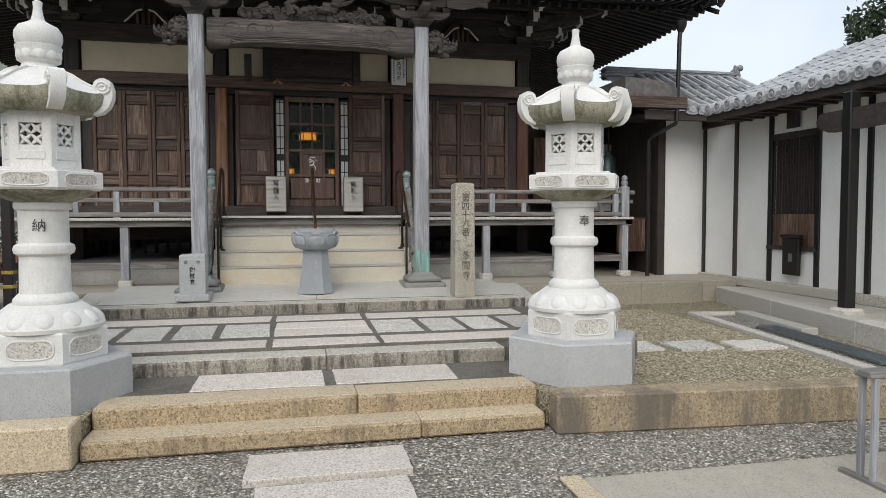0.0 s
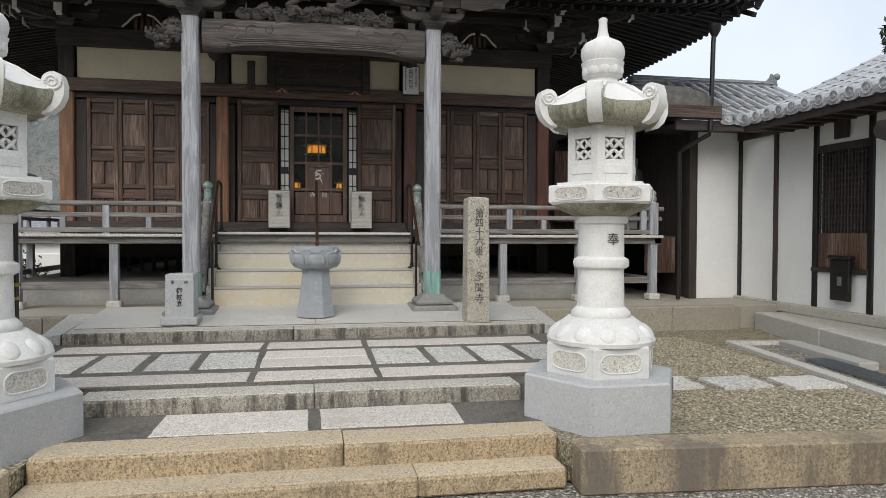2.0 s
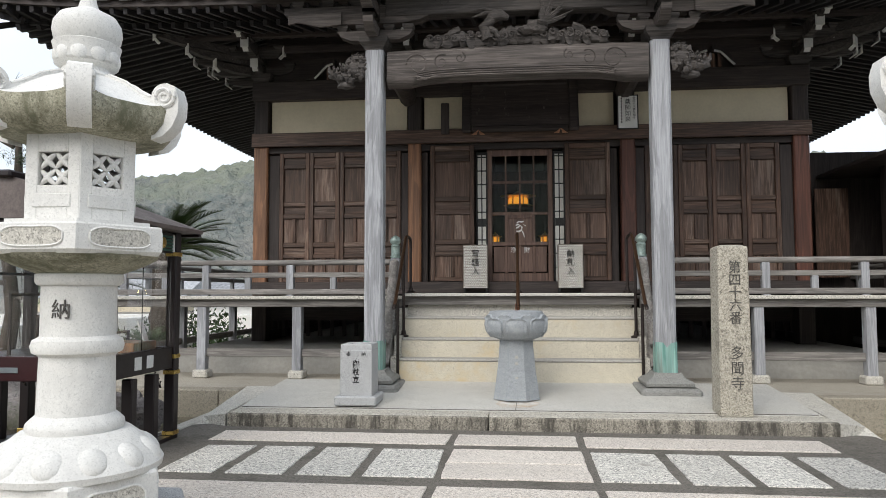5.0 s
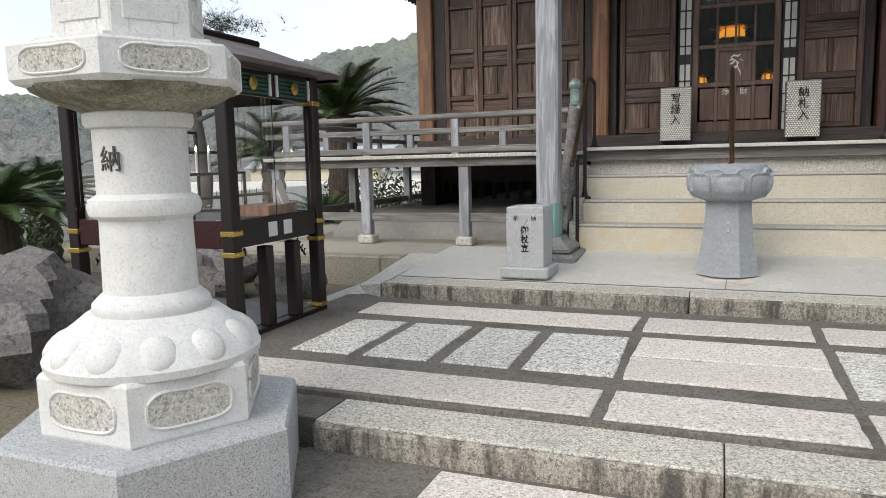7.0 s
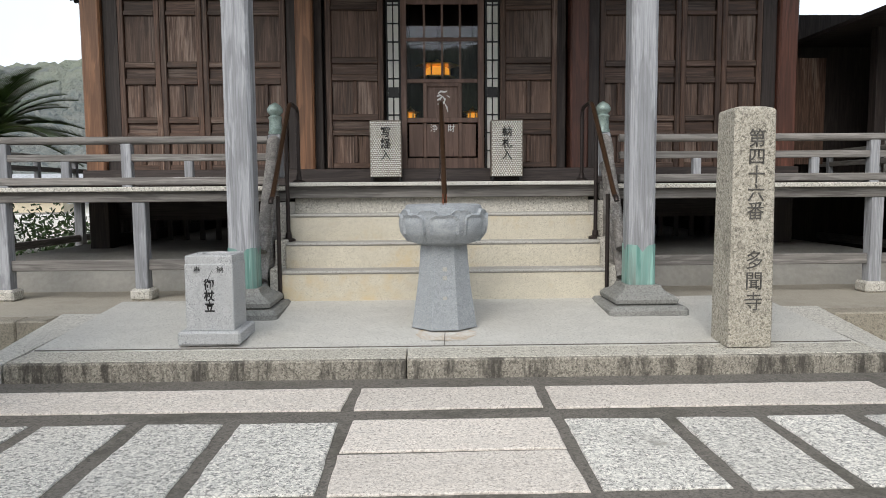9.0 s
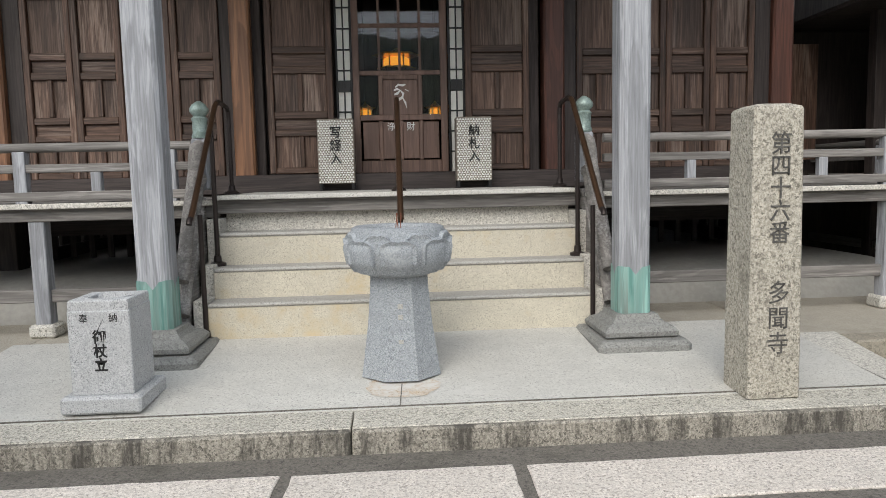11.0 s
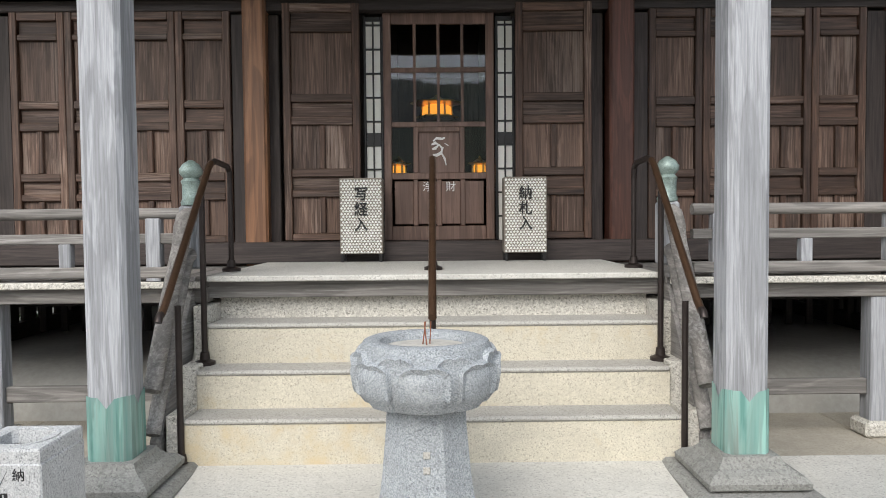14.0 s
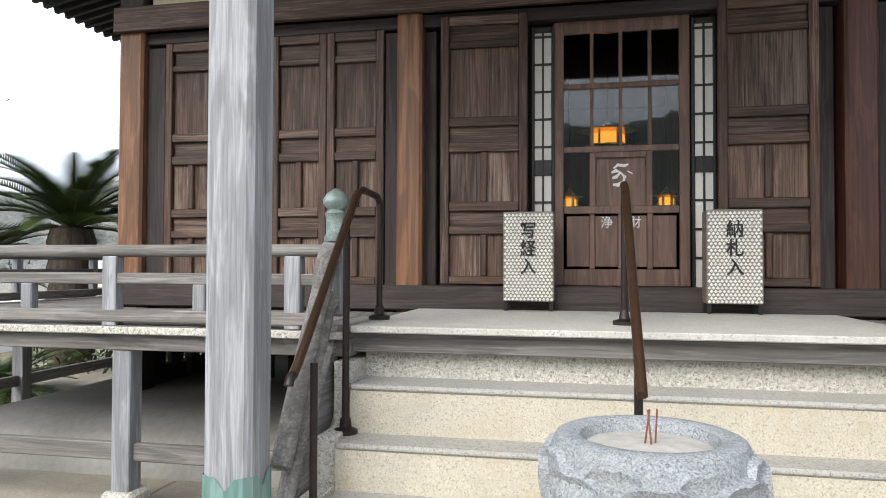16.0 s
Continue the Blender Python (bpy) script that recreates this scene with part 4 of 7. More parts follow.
for k in range(4):
    x0 = -0.407 + 0.2035 * k
    for z0, z1 in ((3.255, 3.617), (2.80, 3.215)):
        g = dp("pane", x0 + 0.002, x0 + 0.2015, z0 + 0.001, z1 - 0.001, 0.018, 0.022, GLASS, "clear glass pane", 0.0005)
        g.visible_shadow = False
for x0, x1 in ((-0.406, -0.223), (0.223, 0.406)):
    g = dp("pane", x0, x1, 2.371, 2.756, 0.018, 0.022, GLASS, "clear glass pane", 0.0005)
    g.visible_shadow = False
# white brushed seed letter
for pts, r in (([(-0.05, 0, 0.86), (-0.02, 0, 0.885), (0.03, 0, 0.878), (0.055, 0, 0.89)], 0.011), ([(-0.065, 0, 0.83), (-0.03, 0, 0.845), (0.0, 0, 0.83), (-0.03, 0, 0.80), (-0.06, 0, 0.79)], 0.014),
               ([(0.0, 0, 0.83), (0.03, 0, 0.80), (0.02, 0, 0.76), (-0.02, 0, 0.74), (-0.055, 0, 0.745)], 0.014), ([(0.02, 0, 0.76), (0.05, 0, 0.71), (0.062, 0, 0.655)], 0.010), ([(0.05, 0, 0.84), (0.085, 0, 0.82)], 0.008)):
    bm = tube(bmesh.new(), [(p[0], 0.029, p[2] - 0.02) for p in pts], [r * (0.5 if k in (0, len(pts) - 1) else 1) for k in range(len(pts))], 8, flat=1.0)
    for v in bm.verts:
        v.co.y = 0.029 + (v.co.y - 0.029) * 0.15
    part("seed_letter", bm, WHITE_P, door, "white brushed letter stroke")
lettering("lettering", "浄", 0.09, WHITE_P, door, pose(-0.10, -0.001, 0.42), 0.0015)
lettering("lettering", "財", 0.09, WHITE_P, door, pose(0.10, -0.001, 0.42), 0.0015)

for sx in (-0.187, 0.945):
    t = thing("lattice_strip", (sx, 13.10, 1.835), "narrow black lattice strip with white paper cells", "lattice", "lattice strips beside the entrance")
    part("frame", blocks((-0.085, -0.062, 0, 0.04, 0, 1.92), (0.062, 0.085, 0, 0.04, 0, 1.92), (-0.062, 0.062, 0.001, 0.039, 1.88, 1.92)), BLACK_P, t)
    part("paper", blocks((-0.062, 0.062, 0.022, 0.026, 0, 1.88), c=0.001), PAPER, t, "white paper backing")
    part("bar", blocks((-0.007, 0.007, 0.005, 0.03, 0, 1.88), c=0.002), BLACK_P, t)
    for k in range(9):
        z = 0.2 + 0.205 * k
        part("bar", blocks((-0.062, 0.062, 0.006, 0.03, z, z + 0.014), c=0.002), BLACK_P, t)
    part("dark_cell", blocks((-0.06, 0.06, 0.012, 0.03, 0.82, 0.93), c=0.002), BLACK_P, t)
hp("door_jamb", [(-1.10, -0.99, 13.1, 13.22, 1.79, 3.74), (1.68, 1.79, 13.1, 13.22, 1.79, 3.74)], WOOD_DARK_Z)
hp("inner_boards", [(-1.0, -0.26, 13.20, 13.24, 1.79, 3.8), (1.0, 1.7, 13.20, 13.24, 1.79, 3.8), (-0.26, 1.0, 13.20, 13.24, 3.755, 3.8)], WOOD_DARK_Z)
for x, rz in ((-0.94, 1.5), (1.025, -1.5)):
    d = door_leaf(0.645, 2.0, (x, 13.01 + (0.0 if x < 0 else 0.02), 1.845), rz)
    tagged(d, "dark brown panelled door leaf folded open beside the entrance")

# boxes for written sutras and name slips
def slip_box(x, label, text):
    t = thing("slip_box", (x, 12.735, 1.672), label, "offering box", "offering boxes before the entrance")
    t.scale = (1, 1, 1.055)
    for lx in (-0.155, 0.155):
        for ly in (0.02, 0.16):
            part("leg", blocks((lx - 0.014, lx + 0.014, ly - 0.012, ly + 0.012, 0, 0.07), c=0.003), BLACK_P, t)
    part("body", blocks((-0.174, 0.174, 0.003, 0.185, 0.062, 0.648), c=0.006), plain("brown_grey_paper", (0.27, 0.235, 0.195), 0.6), t, "brown-grey box ground")
    # small raised scales over the front
    bm = bmesh.new()
    for j in range(27):
        for i in range(13):
            cx = -0.158 + 0.0264 * i + (0.0132 if j % 2 else 0)
            if cx > 0.164:
                continue
            z = 0.068 + 0.0211 * j
            a = [bm.verts.new((cx - 0.0122, 0.0025, z + 0.0065)), bm.verts.new((cx + 0.0122, 0.0025, z + 0.0065)), bm.verts.new((cx, 0.0025, z + 0.0207)), bm.verts.new((cx, -0.004, z + 0.012)), bm.verts.new((cx, 0.0025, z - 0.002))]
            for f in ((0, 4, 3), (4, 1, 3), (1, 2, 3), (2, 0, 3)):
                bm.faces.new([a[q] for q in f])
    tagged(part("scale_pattern", bm, plain("silvery_white_foil", (0.88, 0.87, 0.83), 0.5, spread=0.03), t, "small silvery white pattern scales"), kind="stuff")
    lettering("lettering", text, 0.112, INK, t, pose(0.0, -0.0065, 0.485), 0.001, 1.05, 0.0015)
    return t


slip_box(-0.266, "white patterned offering box lettered for copied sutras", "写経入")
slip_box(1.071, "white patterned offering box lettered for name slips", "納札入")

# tablet over the entrance
t = thing("name_tablet", (0.38, 12.86, 4.0), "large dark framed timber name tablet with faint carving", "tablet")
tm = pose(0, 0, 0, -9, 0, 0)
bm = bmesh.new()
cbox(bm, -0.72, 0.72, -0.02, 0.03, 0.06, 0.72, 0.004, tm)
part("board", bm, WOOD_DARK, t, "dark board")
for b in ((-0.84, -0.70, -0.05, 0.04, 0.0, 0.78), (0.70, 0.84, -0.05, 0.04, 0.0, 0.78), (-0.70, 0.70, -0.048, 0.038, 0.0, 0.085), (-0.70, 0.70, -0.048, 0.038, 0.70, 0.78)):
    bm = bmesh.new()
    cbox(bm, *b, 0.02, tm)
    part("frame", bm, WOOD_DARK, t)
rnd = random.Random(5)
for k in range(26):
    x, z = rnd.choice((-0.62, -0.56, -0.2, 0.1, 0.35, 0.55)) + rnd.uniform(-0.03, 0.03), rnd.uniform(0.15, 0.66)
    bm = bmesh.new()
    cbox(bm, x, x + rnd.uniform(0.01, 0.03), -0.025, -0.018, z, z + rnd.uniform(0.01, 0.05), 0.002, tm)
    part("carved_mark", bm, WOOD_BEAM, t)
for x in (-0.60, 0.58):
    for s in (-1, 1):
        bm = bmesh.new()
        slabshape(bm, [(x, 0.02), (x + 0.10 * s, -0.05), (x + 0.025 * s, -0.05)], "y", -0.07, -0.055)
        part("leaf_bracket", bm, plain("faded_orange_paint", (0.50, 0.25, 0.14), 0.6), t, "faded orange leaf bracket")
t = thing("text_board", (1.913, 12.88, 4.013), "white notice board with black brushed characters", "sign")
part("board", blocks((-0.135, 0.135, 0, 0.025, 0, 0.47), c=0.004), WHITE_P, t)
part("frame", blocks((-0.147, -0.133, -0.006, 0.028, -0.012, 0.482), (0.133, 0.147, -0.006, 0.028, -0.012, 0.482), (-0.133, 0.133, -0.005, 0.027, 0.468, 0.482), (-0.133, 0.133, -0.005, 0.027, -0.012, 0.002), c=0.003), BLACK_P, t)
lettering("lettering", "薬師如来", 0.085, INK, t, pose(0.0, -0.002, 0.355), 0.001, 1.0)
lettering("lettering", "第四十六番多聞寺", 0.042, INK, t, pose(0.088, -0.002, 0.42), 0.001, 0.98)
for k in range(9):
    part("small_writing", blocks((-0.098, -0.078, -0.002, 0.001, 0.42 - 0.043 * k, 0.445 - 0.043 * k), c=0.0008), INK, t)
for x, w, z0, z1 in ((-0.71, 0.12, 3.96, 4.42),):
    hp("name_board", [(x - w / 2, x + w / 2, 12.88, 12.93, z0, z1)], WOOD_DARK_Z, "narrow dark board")

# inside: hanging lit lanterns
def hall_lantern(at, r, h, label):
    t = thing("hanging_lantern", at, label, "lantern", "lit gilt lanterns inside the hall")
    part("body", lathe(bmesh.new(), [(r * 0.7, 0), (r * 0.9, 0.1 * h), (r * 0.85, 0.5 * h), (r * 0.6, 0.62 * h)], 6), GOLD_GLOW, t, "glowing gilt body")
    part("roof", lathe(bmesh.new(), [(r * 1.25, 0.60 * h), (r * 1.2, 0.66 * h), (r * 0.6, 0.8 * h), (r * 0.15, 0.95 * h), (r * 0.1, h)], 6), GILT, t, "gilt roof")
    part("gallery", lathe(bmesh.new(), [(r * 1.05, -0.03 * h), (r * 1.3, 0.0), (r * 1.3, 0.06 * h), (r * 1.0, 0.08 * h)], 6), GILT, t, "gilt gallery rim")
    part("brim", lathe(bmesh.new(), [(r * 0.9, 0.56 * h), (r * 1.55, 0.62 * h), (r * 1.62, 0.68 * h), (r * 1.1, 0.70 * h)], 6), GILT, t, "upturned gilt brim")
    for k in range(6):
        a = radians(60 * k)
        part("rib", tube(bmesh.new(), [(r * 0.92 * math.cos(a), r * 0.92 * math.sin(a), 0), (r * 0.9 * math.cos(a), r * 0.9 * math.sin(a), 0.6 * h)], 0.012, 6), GILT, t)
    part("chain", tube(bmesh.new(), [(0, 0, h), (0, 0, 4.6 - at[2])], 0.006, 6), IRON, t)
    return t


hall_lantern((0.36, 15.5, 3.24), 0.20, 0.27, "lit gilt hexagonal hanging lantern in the dark hall")
hall_lantern((-0.01, 13.75, 2.42), 0.07, 0.20, "small lit gilt lantern in the dark hall")
hall_lantern((0.76, 13.75, 2.42), 0.07, 0.20, "small lit gilt lantern in the dark hall")
t = thing("altar_table", (0.3, 17.0, 1.70), "dark lacquered altar table inside the hall", "altar table")
part("top", blocks((-1.2, 1.2, -0.35, 0.35, 0.75, 0.82)), LACQUER, t)
for x in (-1.1, 1.1):
    for y in (-0.28, 0.28):
        part("leg", blocks((x - 0.05, x + 0.05, y - 0.05, y + 0.05, 0, 0.75)), LACQUER, t)

# ---- verandah ----
XD, DY0 = 0.35, 11.40
ver = tagged(new("verandah"), "silvered timber verandah deck on posts round the hall", "verandah", "", "structure")


def vp(name, boxes, material, label="", c=0.006):
    return part(name, blocks(*boxes, c=c), material, ver, label)


DX = 5.42
rnd = random.Random(9)
for s in (-1, 1):
    # front boards run towards the hall, in short widths
    x = XD + s * (1.45)
    end = XD + s * DX
    inner = XD + s * 1.44
    lo, hi = min(inner, end), max(inner, end)
    vp("edge_strip", [(lo, hi, DY0 - 0.048, DY0 - 0.036, 1.596, 1.638)], PALE_STEP, "pale bleached board ends")
    vp("edge_beam", [(lo, hi, DY0 + 0.02, DY0 + 0.14, 1.50, 1.60)], WOOD_GREY_X, "weathered edge beam")
    a = lo
    while a < hi - 0.02:
        b = min(hi, a + rnd.uniform(0.17, 0.21))
        vp("deck_board", [(a + 0.002, b - 0.002, DY0 - 0.03 + rnd.uniform(-0.006, 0.006), HY - 0.13, 1.60, 1.635 + rnd.uniform(-0.003, 0.003))], WOOD_GREY_Y)
        a = b
    # side run beside the hall
    lo2, hi2 = (XD - DX, HX0 - 0.13) if s < 0 else (HX1 + 0.13, XD + DX)
    y = HY - 0.13
    while y < 20:
        vp("deck_board", [(lo2, hi2, y + 0.002, y + 0.198, 1.60, 1.635)], WOOD_GREY_X)
        y += 0.2
    vp("side_beam", [((lo2 if s < 0 else hi2 - 0.12), (lo2 + 0.12 if s < 0 else hi2), DY0 + 0.02, 20, 1.49, 1.598)], WOOD_GREY_Y)
    posts = [XD + s * 2.80, XD + s * 4.05, XD + s * 5.30]
    for i, px in enumerate(posts):
        vp("deck_post", [(px - 0.058, px + 0.058, DY0 + 0.03, DY0 + 0.146, 0.70, 1.50)], WOOD_GREY, "square deck post")
        vp("post_stone", [(px - 0.10, px + 0.10, DY0 - 0.01, DY0 + 0.19, 0.598, 0.705)], PALE_STEP, "pale stone pad", 0.02)
    a, b = sorted((posts[0], posts[1]))
    for a, b in ((posts[0], posts[1]), (posts[1], posts[2]), (posts[0], XD + s * 1.75)):
        a, b = sorted((a, b))
        vp("tie_rail", [(a + 0.06, b - 0.06, DY0 + 0.06, DY0 + 0.11, 0.87, 0.97)], WOOD_GREY_X, "low tie rail")
    for y in (13.4, 15.4, 17.4, 19.4):
        px = posts[2]
        vp("deck_post", [(px - 0.058, px + 0.058, y, y + 0.116, 0.70, 1.50)], WOOD_GREY)
        vp("post_stone", [(px - 0.10, px + 0.10, y - 0.04, y + 0.156, 0.598, 0.705)], PALE_STEP, "", 0.02)
        vp("tie_rail", [(px - 0.025, px + 0.025, y - 1.9 if y > 14 else DY0 + 0.15, y, 0.87, 0.97)], WOOD_GREY_Y)

rail = tagged(new("verandah_railing"), "weathered grey three-bar timber railing along the verandah", "railing", "", "structure")


def rp(name, bm, label="", material=None, smooth=False):
    return part(name, bm, material or WOOD_GREY_X, rail, label, smooth)


for s in (-1, 1):
    x0, x1 = XD + s * 1.62, XD + s * 5.30
    lo, hi = sorted((x0, x1))
    yr = DY0 + 0.09
    rp("top_rail", tube(bmesh.new(), [(lo, yr, 2.06), (hi + (0.18 if s > 0 else 0), yr, 2.06)] if s > 0 else [(lo - 0.18, yr, 2.06), (hi, yr, 2.06)], 0.036, 12), "round top rail", None, True)
    rp("mid_rail", blocks((lo - (0.15 if s < 0 else 0), hi + (0.15 if s > 0 else 0), yr - 0.028, yr + 0.028, 1.87, 1.935)))
    rp("low_rail", blocks((lo, hi, yr - 0.045, yr + 0.045, 1.655, 1.725)))
    for k in range(7):
        x = lo + (hi - lo) * (k + 0.3) / 6.6
        rp("strut", blocks((x - 0.038, x + 0.038, yr - 0.03, yr + 0.03, 1.72, 1.872)), "", WOOD_GREY)
        if k % 2 == 0:
            rp("short_post", blocks((x - 0.045, x + 0.045, yr - 0.04, yr + 0.04, 1.632, 2.03)), "", WOOD_GREY)
    xs = x1
    rp("side_rail", tube(bmesh.new(), [(xs, yr, 2.06), (xs, 19.8, 2.06)], 0.036, 12), "", WOOD_GREY_Y, True)
    rp("side_rail", blocks((xs - 0.028, xs + 0.028, yr, 19.8, 1.87, 1.935)), "", WOOD_GREY_Y)
    rp("side_rail", blocks((xs - 0.045, xs + 0.045, yr, 19.8, 1.655, 1.725)), "", WOOD_GREY_Y)
    for k in range(8):
        y = yr + 0.9 + 1.0 * k
        rp("strut", blocks((xs - 0.03, xs + 0.03, y - 0.038, y + 0.038, 1.72, 2.03)), "", WOOD_GREY)
    if s > 0:
        rp("newel", blocks((xs - 0.07, xs + 0.07, yr - 0.07, yr + 0.07, 1.636, 2.16), c=0.012), "square corner newel", WOOD_GREY)
        rp("newel_cap", lathe(bmesh.new(), [(0.06, 2.158), (0.045, 2.18), (0.058, 2.20), (0.058, 2.25), (0.04, 2.262), (0.056, 2.29), (0.05, 2.33), (0.015, 2.36)], 16, Matrix.Translation((xs, yr, 0))), "turned jewel cap", WOOD_GREY, True)

# curved stair balustrades with copper-capped newels
for s, x in ((-1, -1.20), (1, 1.815)):
    t = thing("stair_balustrade", (x, 11.46, 0.68), "weathered grey curved timber stair balustrade with copper-capped newel", "balustrade", "stair balustrades")
    part("newel", blocks((-0.062, 0.062, -0.03, 0.095, 1.03, 1.43), c=0.014), WOOD_GREY, t, "newel post")
    part("newel_cap", lathe(bmesh.new(), [(0.062, 1.43), (0.066, 1.45), (0.055, 1.47), (0.055, 1.56), (0.063, 1.58), (0.045, 1.60), (0.07, 1.63), (0.072, 1.655), (0.05, 1.69), (0.012, 1.715)], 20, Matrix.Translation((0, 0.03, 0))), COPPER_D, t, "verdigris copper jewel cap", True)
    for off, r, label in ((0.0, 0.05, "curved top bar"), (-0.24, 0.042, "lower bar")):
        pts = []
        for q in range(13):
            u = q / 12
            pts.append((0, -0.03 - 0.62 * u, 1.36 + off - 0.95 * u ** 1.15 + (0.05 * math.sin(math.pi * min(1, u * 4)) if u < 0.25 else 0)))
        part("bar", tube(bmesh.new(), pts, [r * (1.15 if q < 3 else 1) for q in range(13)], 10), WOOD_GREY_Y, t, label, True)
    slabs = [(-0.01, 0.98), (-0.62, 0.12), (-0.62, 0.02), (-0.50, 0.02), (-0.01, 0.60)]
    bm = bmesh.new()
    slabshape(bm, [(p[0], p[1]) for p in slabs], "x", -0.03, 0.03)
    part("string_board", bm, WOOD_GREY_Y, t, "sloping string board")

# steel handrails
def handrail(x):
    t = thing("handrail", (x, 10.80, apron_z(0, 10.75)), "brown-black steel handrail bolted to the stairs", "handrail", "steel handrails on the stairs")
    z0 = apron_z(0, 10.75)
    feet = [(0.04, 0.0), (0.46, 1.143 - z0), (1.04, 1.668 - z0)]
    tops = [1.58, 2.20, 2.34]
    for (y, z), tz in zip(feet, tops):
        part("post", tube(bmesh.new(), [(0, y, z), (0, y, tz - z0 - 0.03)], 0.018, 12), IRON, t, "", True)
        part("foot_flange", lathe(bmesh.new(), [(0.062, z), (0.062, z + 0.02), (0.03, z + 0.032), (0.026, z + 0.075), (0.02, z + 0.08)], 18, Matrix.Translation((0, y, 0))), IRON, t, "round floor flange", True)
    part("grip", tube(bmesh.new(), [(0, -0.19, 1.53 - z0), (0, -0.14, 1.57 - z0), (0, 0.60, 2.34 - z0), (0, 0.65, 2.37 - z0)], 0.021, 12), RAILTUBE, t, "bronze-coloured sloping grip", True)
    part("bend", tube(bmesh.new(), [(0, 0.62, 2.355 - z0), (0, 0.72, 2.39 - z0), (0, 0.98, 2.38 - z0), (0, 1.03, 2.35 - z0), (0, 1.04, 2.28 - z0)], 0.019, 10), IRON, t, "black end bend", True)
    part("end_cap", tube(bmesh.new(), [(0, -0.18, 1.535 - z0), (0, -0.22, 1.52 - z0), (0, -0.23, 1.495 - z0)], 0.021, 10), IRON, t, "", True)
    return t


handrail(-1.06)
handrail(1.70)
t = thing("handrail", (0.322, 10.75, apron_z(0, 10.75)), "bronze steel handrail down the middle of the stairs", "handrail", "steel handrails on the stairs")
z0 = apron_z(0, 10.75)
for y, z, tz in ((0.05, 0.0, 1.62), (1.04, 1.668 - z0, 2.40)):
    part("post", tube(bmesh.new(), [(0, y, z), (0, y, tz - z0)], 0.018, 12), IRON, t, "", True)
    part("foot_flange", lathe(bmesh.new(), [(0.062, z), (0.062, z + 0.02), (0.03, z + 0.032), (0.02, z + 0.08)], 18, Matrix.Translation((0, y, 0))), IRON, t, "", True)
part("grip", tube(bmesh.new(), [(0, -0.12, 1.50 - z0), (0, 0.0, 1.60 - z0), (0, 0.93, 2.38 - z0), (0, 1.04, 2.42 - z0)], 0.022, 12), RAILTUBE, t, "bronze-coloured sloping grip", True)


# ---- eaves and roof of the hall ----
EX0, EX1, EY0, EY1 = -6.35, 7.13, 10.8, 22.3
ZE, ZW = 5.08, 5.66
RIDGE_Z = 9.4


def upturn(u):
    """Lift of the eave towards its two corners, u from 0 to 1 along the edge."""
    return 0.20 * abs(2 * u - 1) ** 5


eaves = tagged(new("hall_eaves"), "deep dark timber eaves with rows of square rafters", "eaves", "", "structure")
bm = bmesh.new()
outer, inner = [], []
N = 40
sides = [((EX0, EY0), (EX1, EY0), (HX0, HY), (HX1, HY)), ((EX1, EY0), (EX1, EY1), (HX1, HY), (HX1, HB)), ((EX1, EY1), (EX0, EY1), (HX1, HB), (HX0, HB)), ((EX0, EY1), (EX0, EY0), (HX0, HB), (HX0, HY))]
for o0, o1, i0, i1 in sides:
    ro, ri = [], []
    for k in range(N + 1):
        u = k / N
        ro.append(bm.verts.new((o0[0] + (o1[0] - o0[0]) * u, o0[1] + (o1[1] - o0[1]) * u, ZE + 0.085 + upturn(u))))
        ri.append(bm.verts.new((i0[0] + (i1[0] - i0[0]) * u, i0[1] + (i1[1] - i0[1]) * u, ZW + 0.085)))
    for k in range(N):
        bm.faces.new((ro[k], ro[k + 1], ri[k + 1], ri[k]))
part("soffit_boards", bm, WOOD_EAVE, eaves, "dark soffit boarding")
first = {}


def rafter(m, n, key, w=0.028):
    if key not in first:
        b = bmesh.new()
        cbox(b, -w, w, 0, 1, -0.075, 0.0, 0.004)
        first[key] = part("rafter", b, WOOD_EAVE, eaves)
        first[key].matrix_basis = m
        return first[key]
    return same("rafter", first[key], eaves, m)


def beam_pose(p, q):
    """A pose whose y axis runs from p to q, stretched to its length."""
    p, q = Vector(p), Vector(q)
    d = (q - p)
    y = d.normalized()
    x = y.cross(Vector((0, 0, 1))).normalized()
    z = x.cross(y)
    m = Matrix((x, y * d.length, z)).transposed().to_4x4()
    m.translation = p
    return m


n = 76
for k in range(n):
    u = (k + 0.5) / n
    x = EX0 + (EX1 - EX0) * u
    ex = min(max(x, HX0), HX1)
    back = HY - abs(ex - x) * (HY - EY0) / (HX0 - EX0) + 0.04 if ex != x else HY + 0.04
    z1 = ZE + (ZW - ZE) * (back - EY0) / (HY - EY0)
    lift = upturn(u)
    rafter(beam_pose((x, EY0 + 0.03, ZE + 0.08 + lift), (x, back, z1 + 0.08 + lift * 0.3)), 0, "front")
    if k % 1 == 0:
        rafter(beam_pose((x, EY0 + 0.55, ZE + 0.11 + lift * 0.7), (x, back, z1 + 0.005)), 0, "front")
for k in range(64):
    u = (k + 0.5) / 64
    y = EY0 + (EY1 - EY0) * u
    ey = min(max(y, HY), HB)
    dx = abs(ey - y) * 1.22
    for x0, x1 in ((EX0, HX0), (EX1, HX1)):
        s = 1 if x1 > x0 else -1
        xe = x1 - s * dx
        z1 = ZE + (ZW - ZE) * abs(xe - x0) / abs(x1 - x0)
        rafter(beam_pose((x0 + s * 0.03, y, ZE + 0.08 + upturn(u)), (xe, y, z1 + 0.08)), 0, "side")
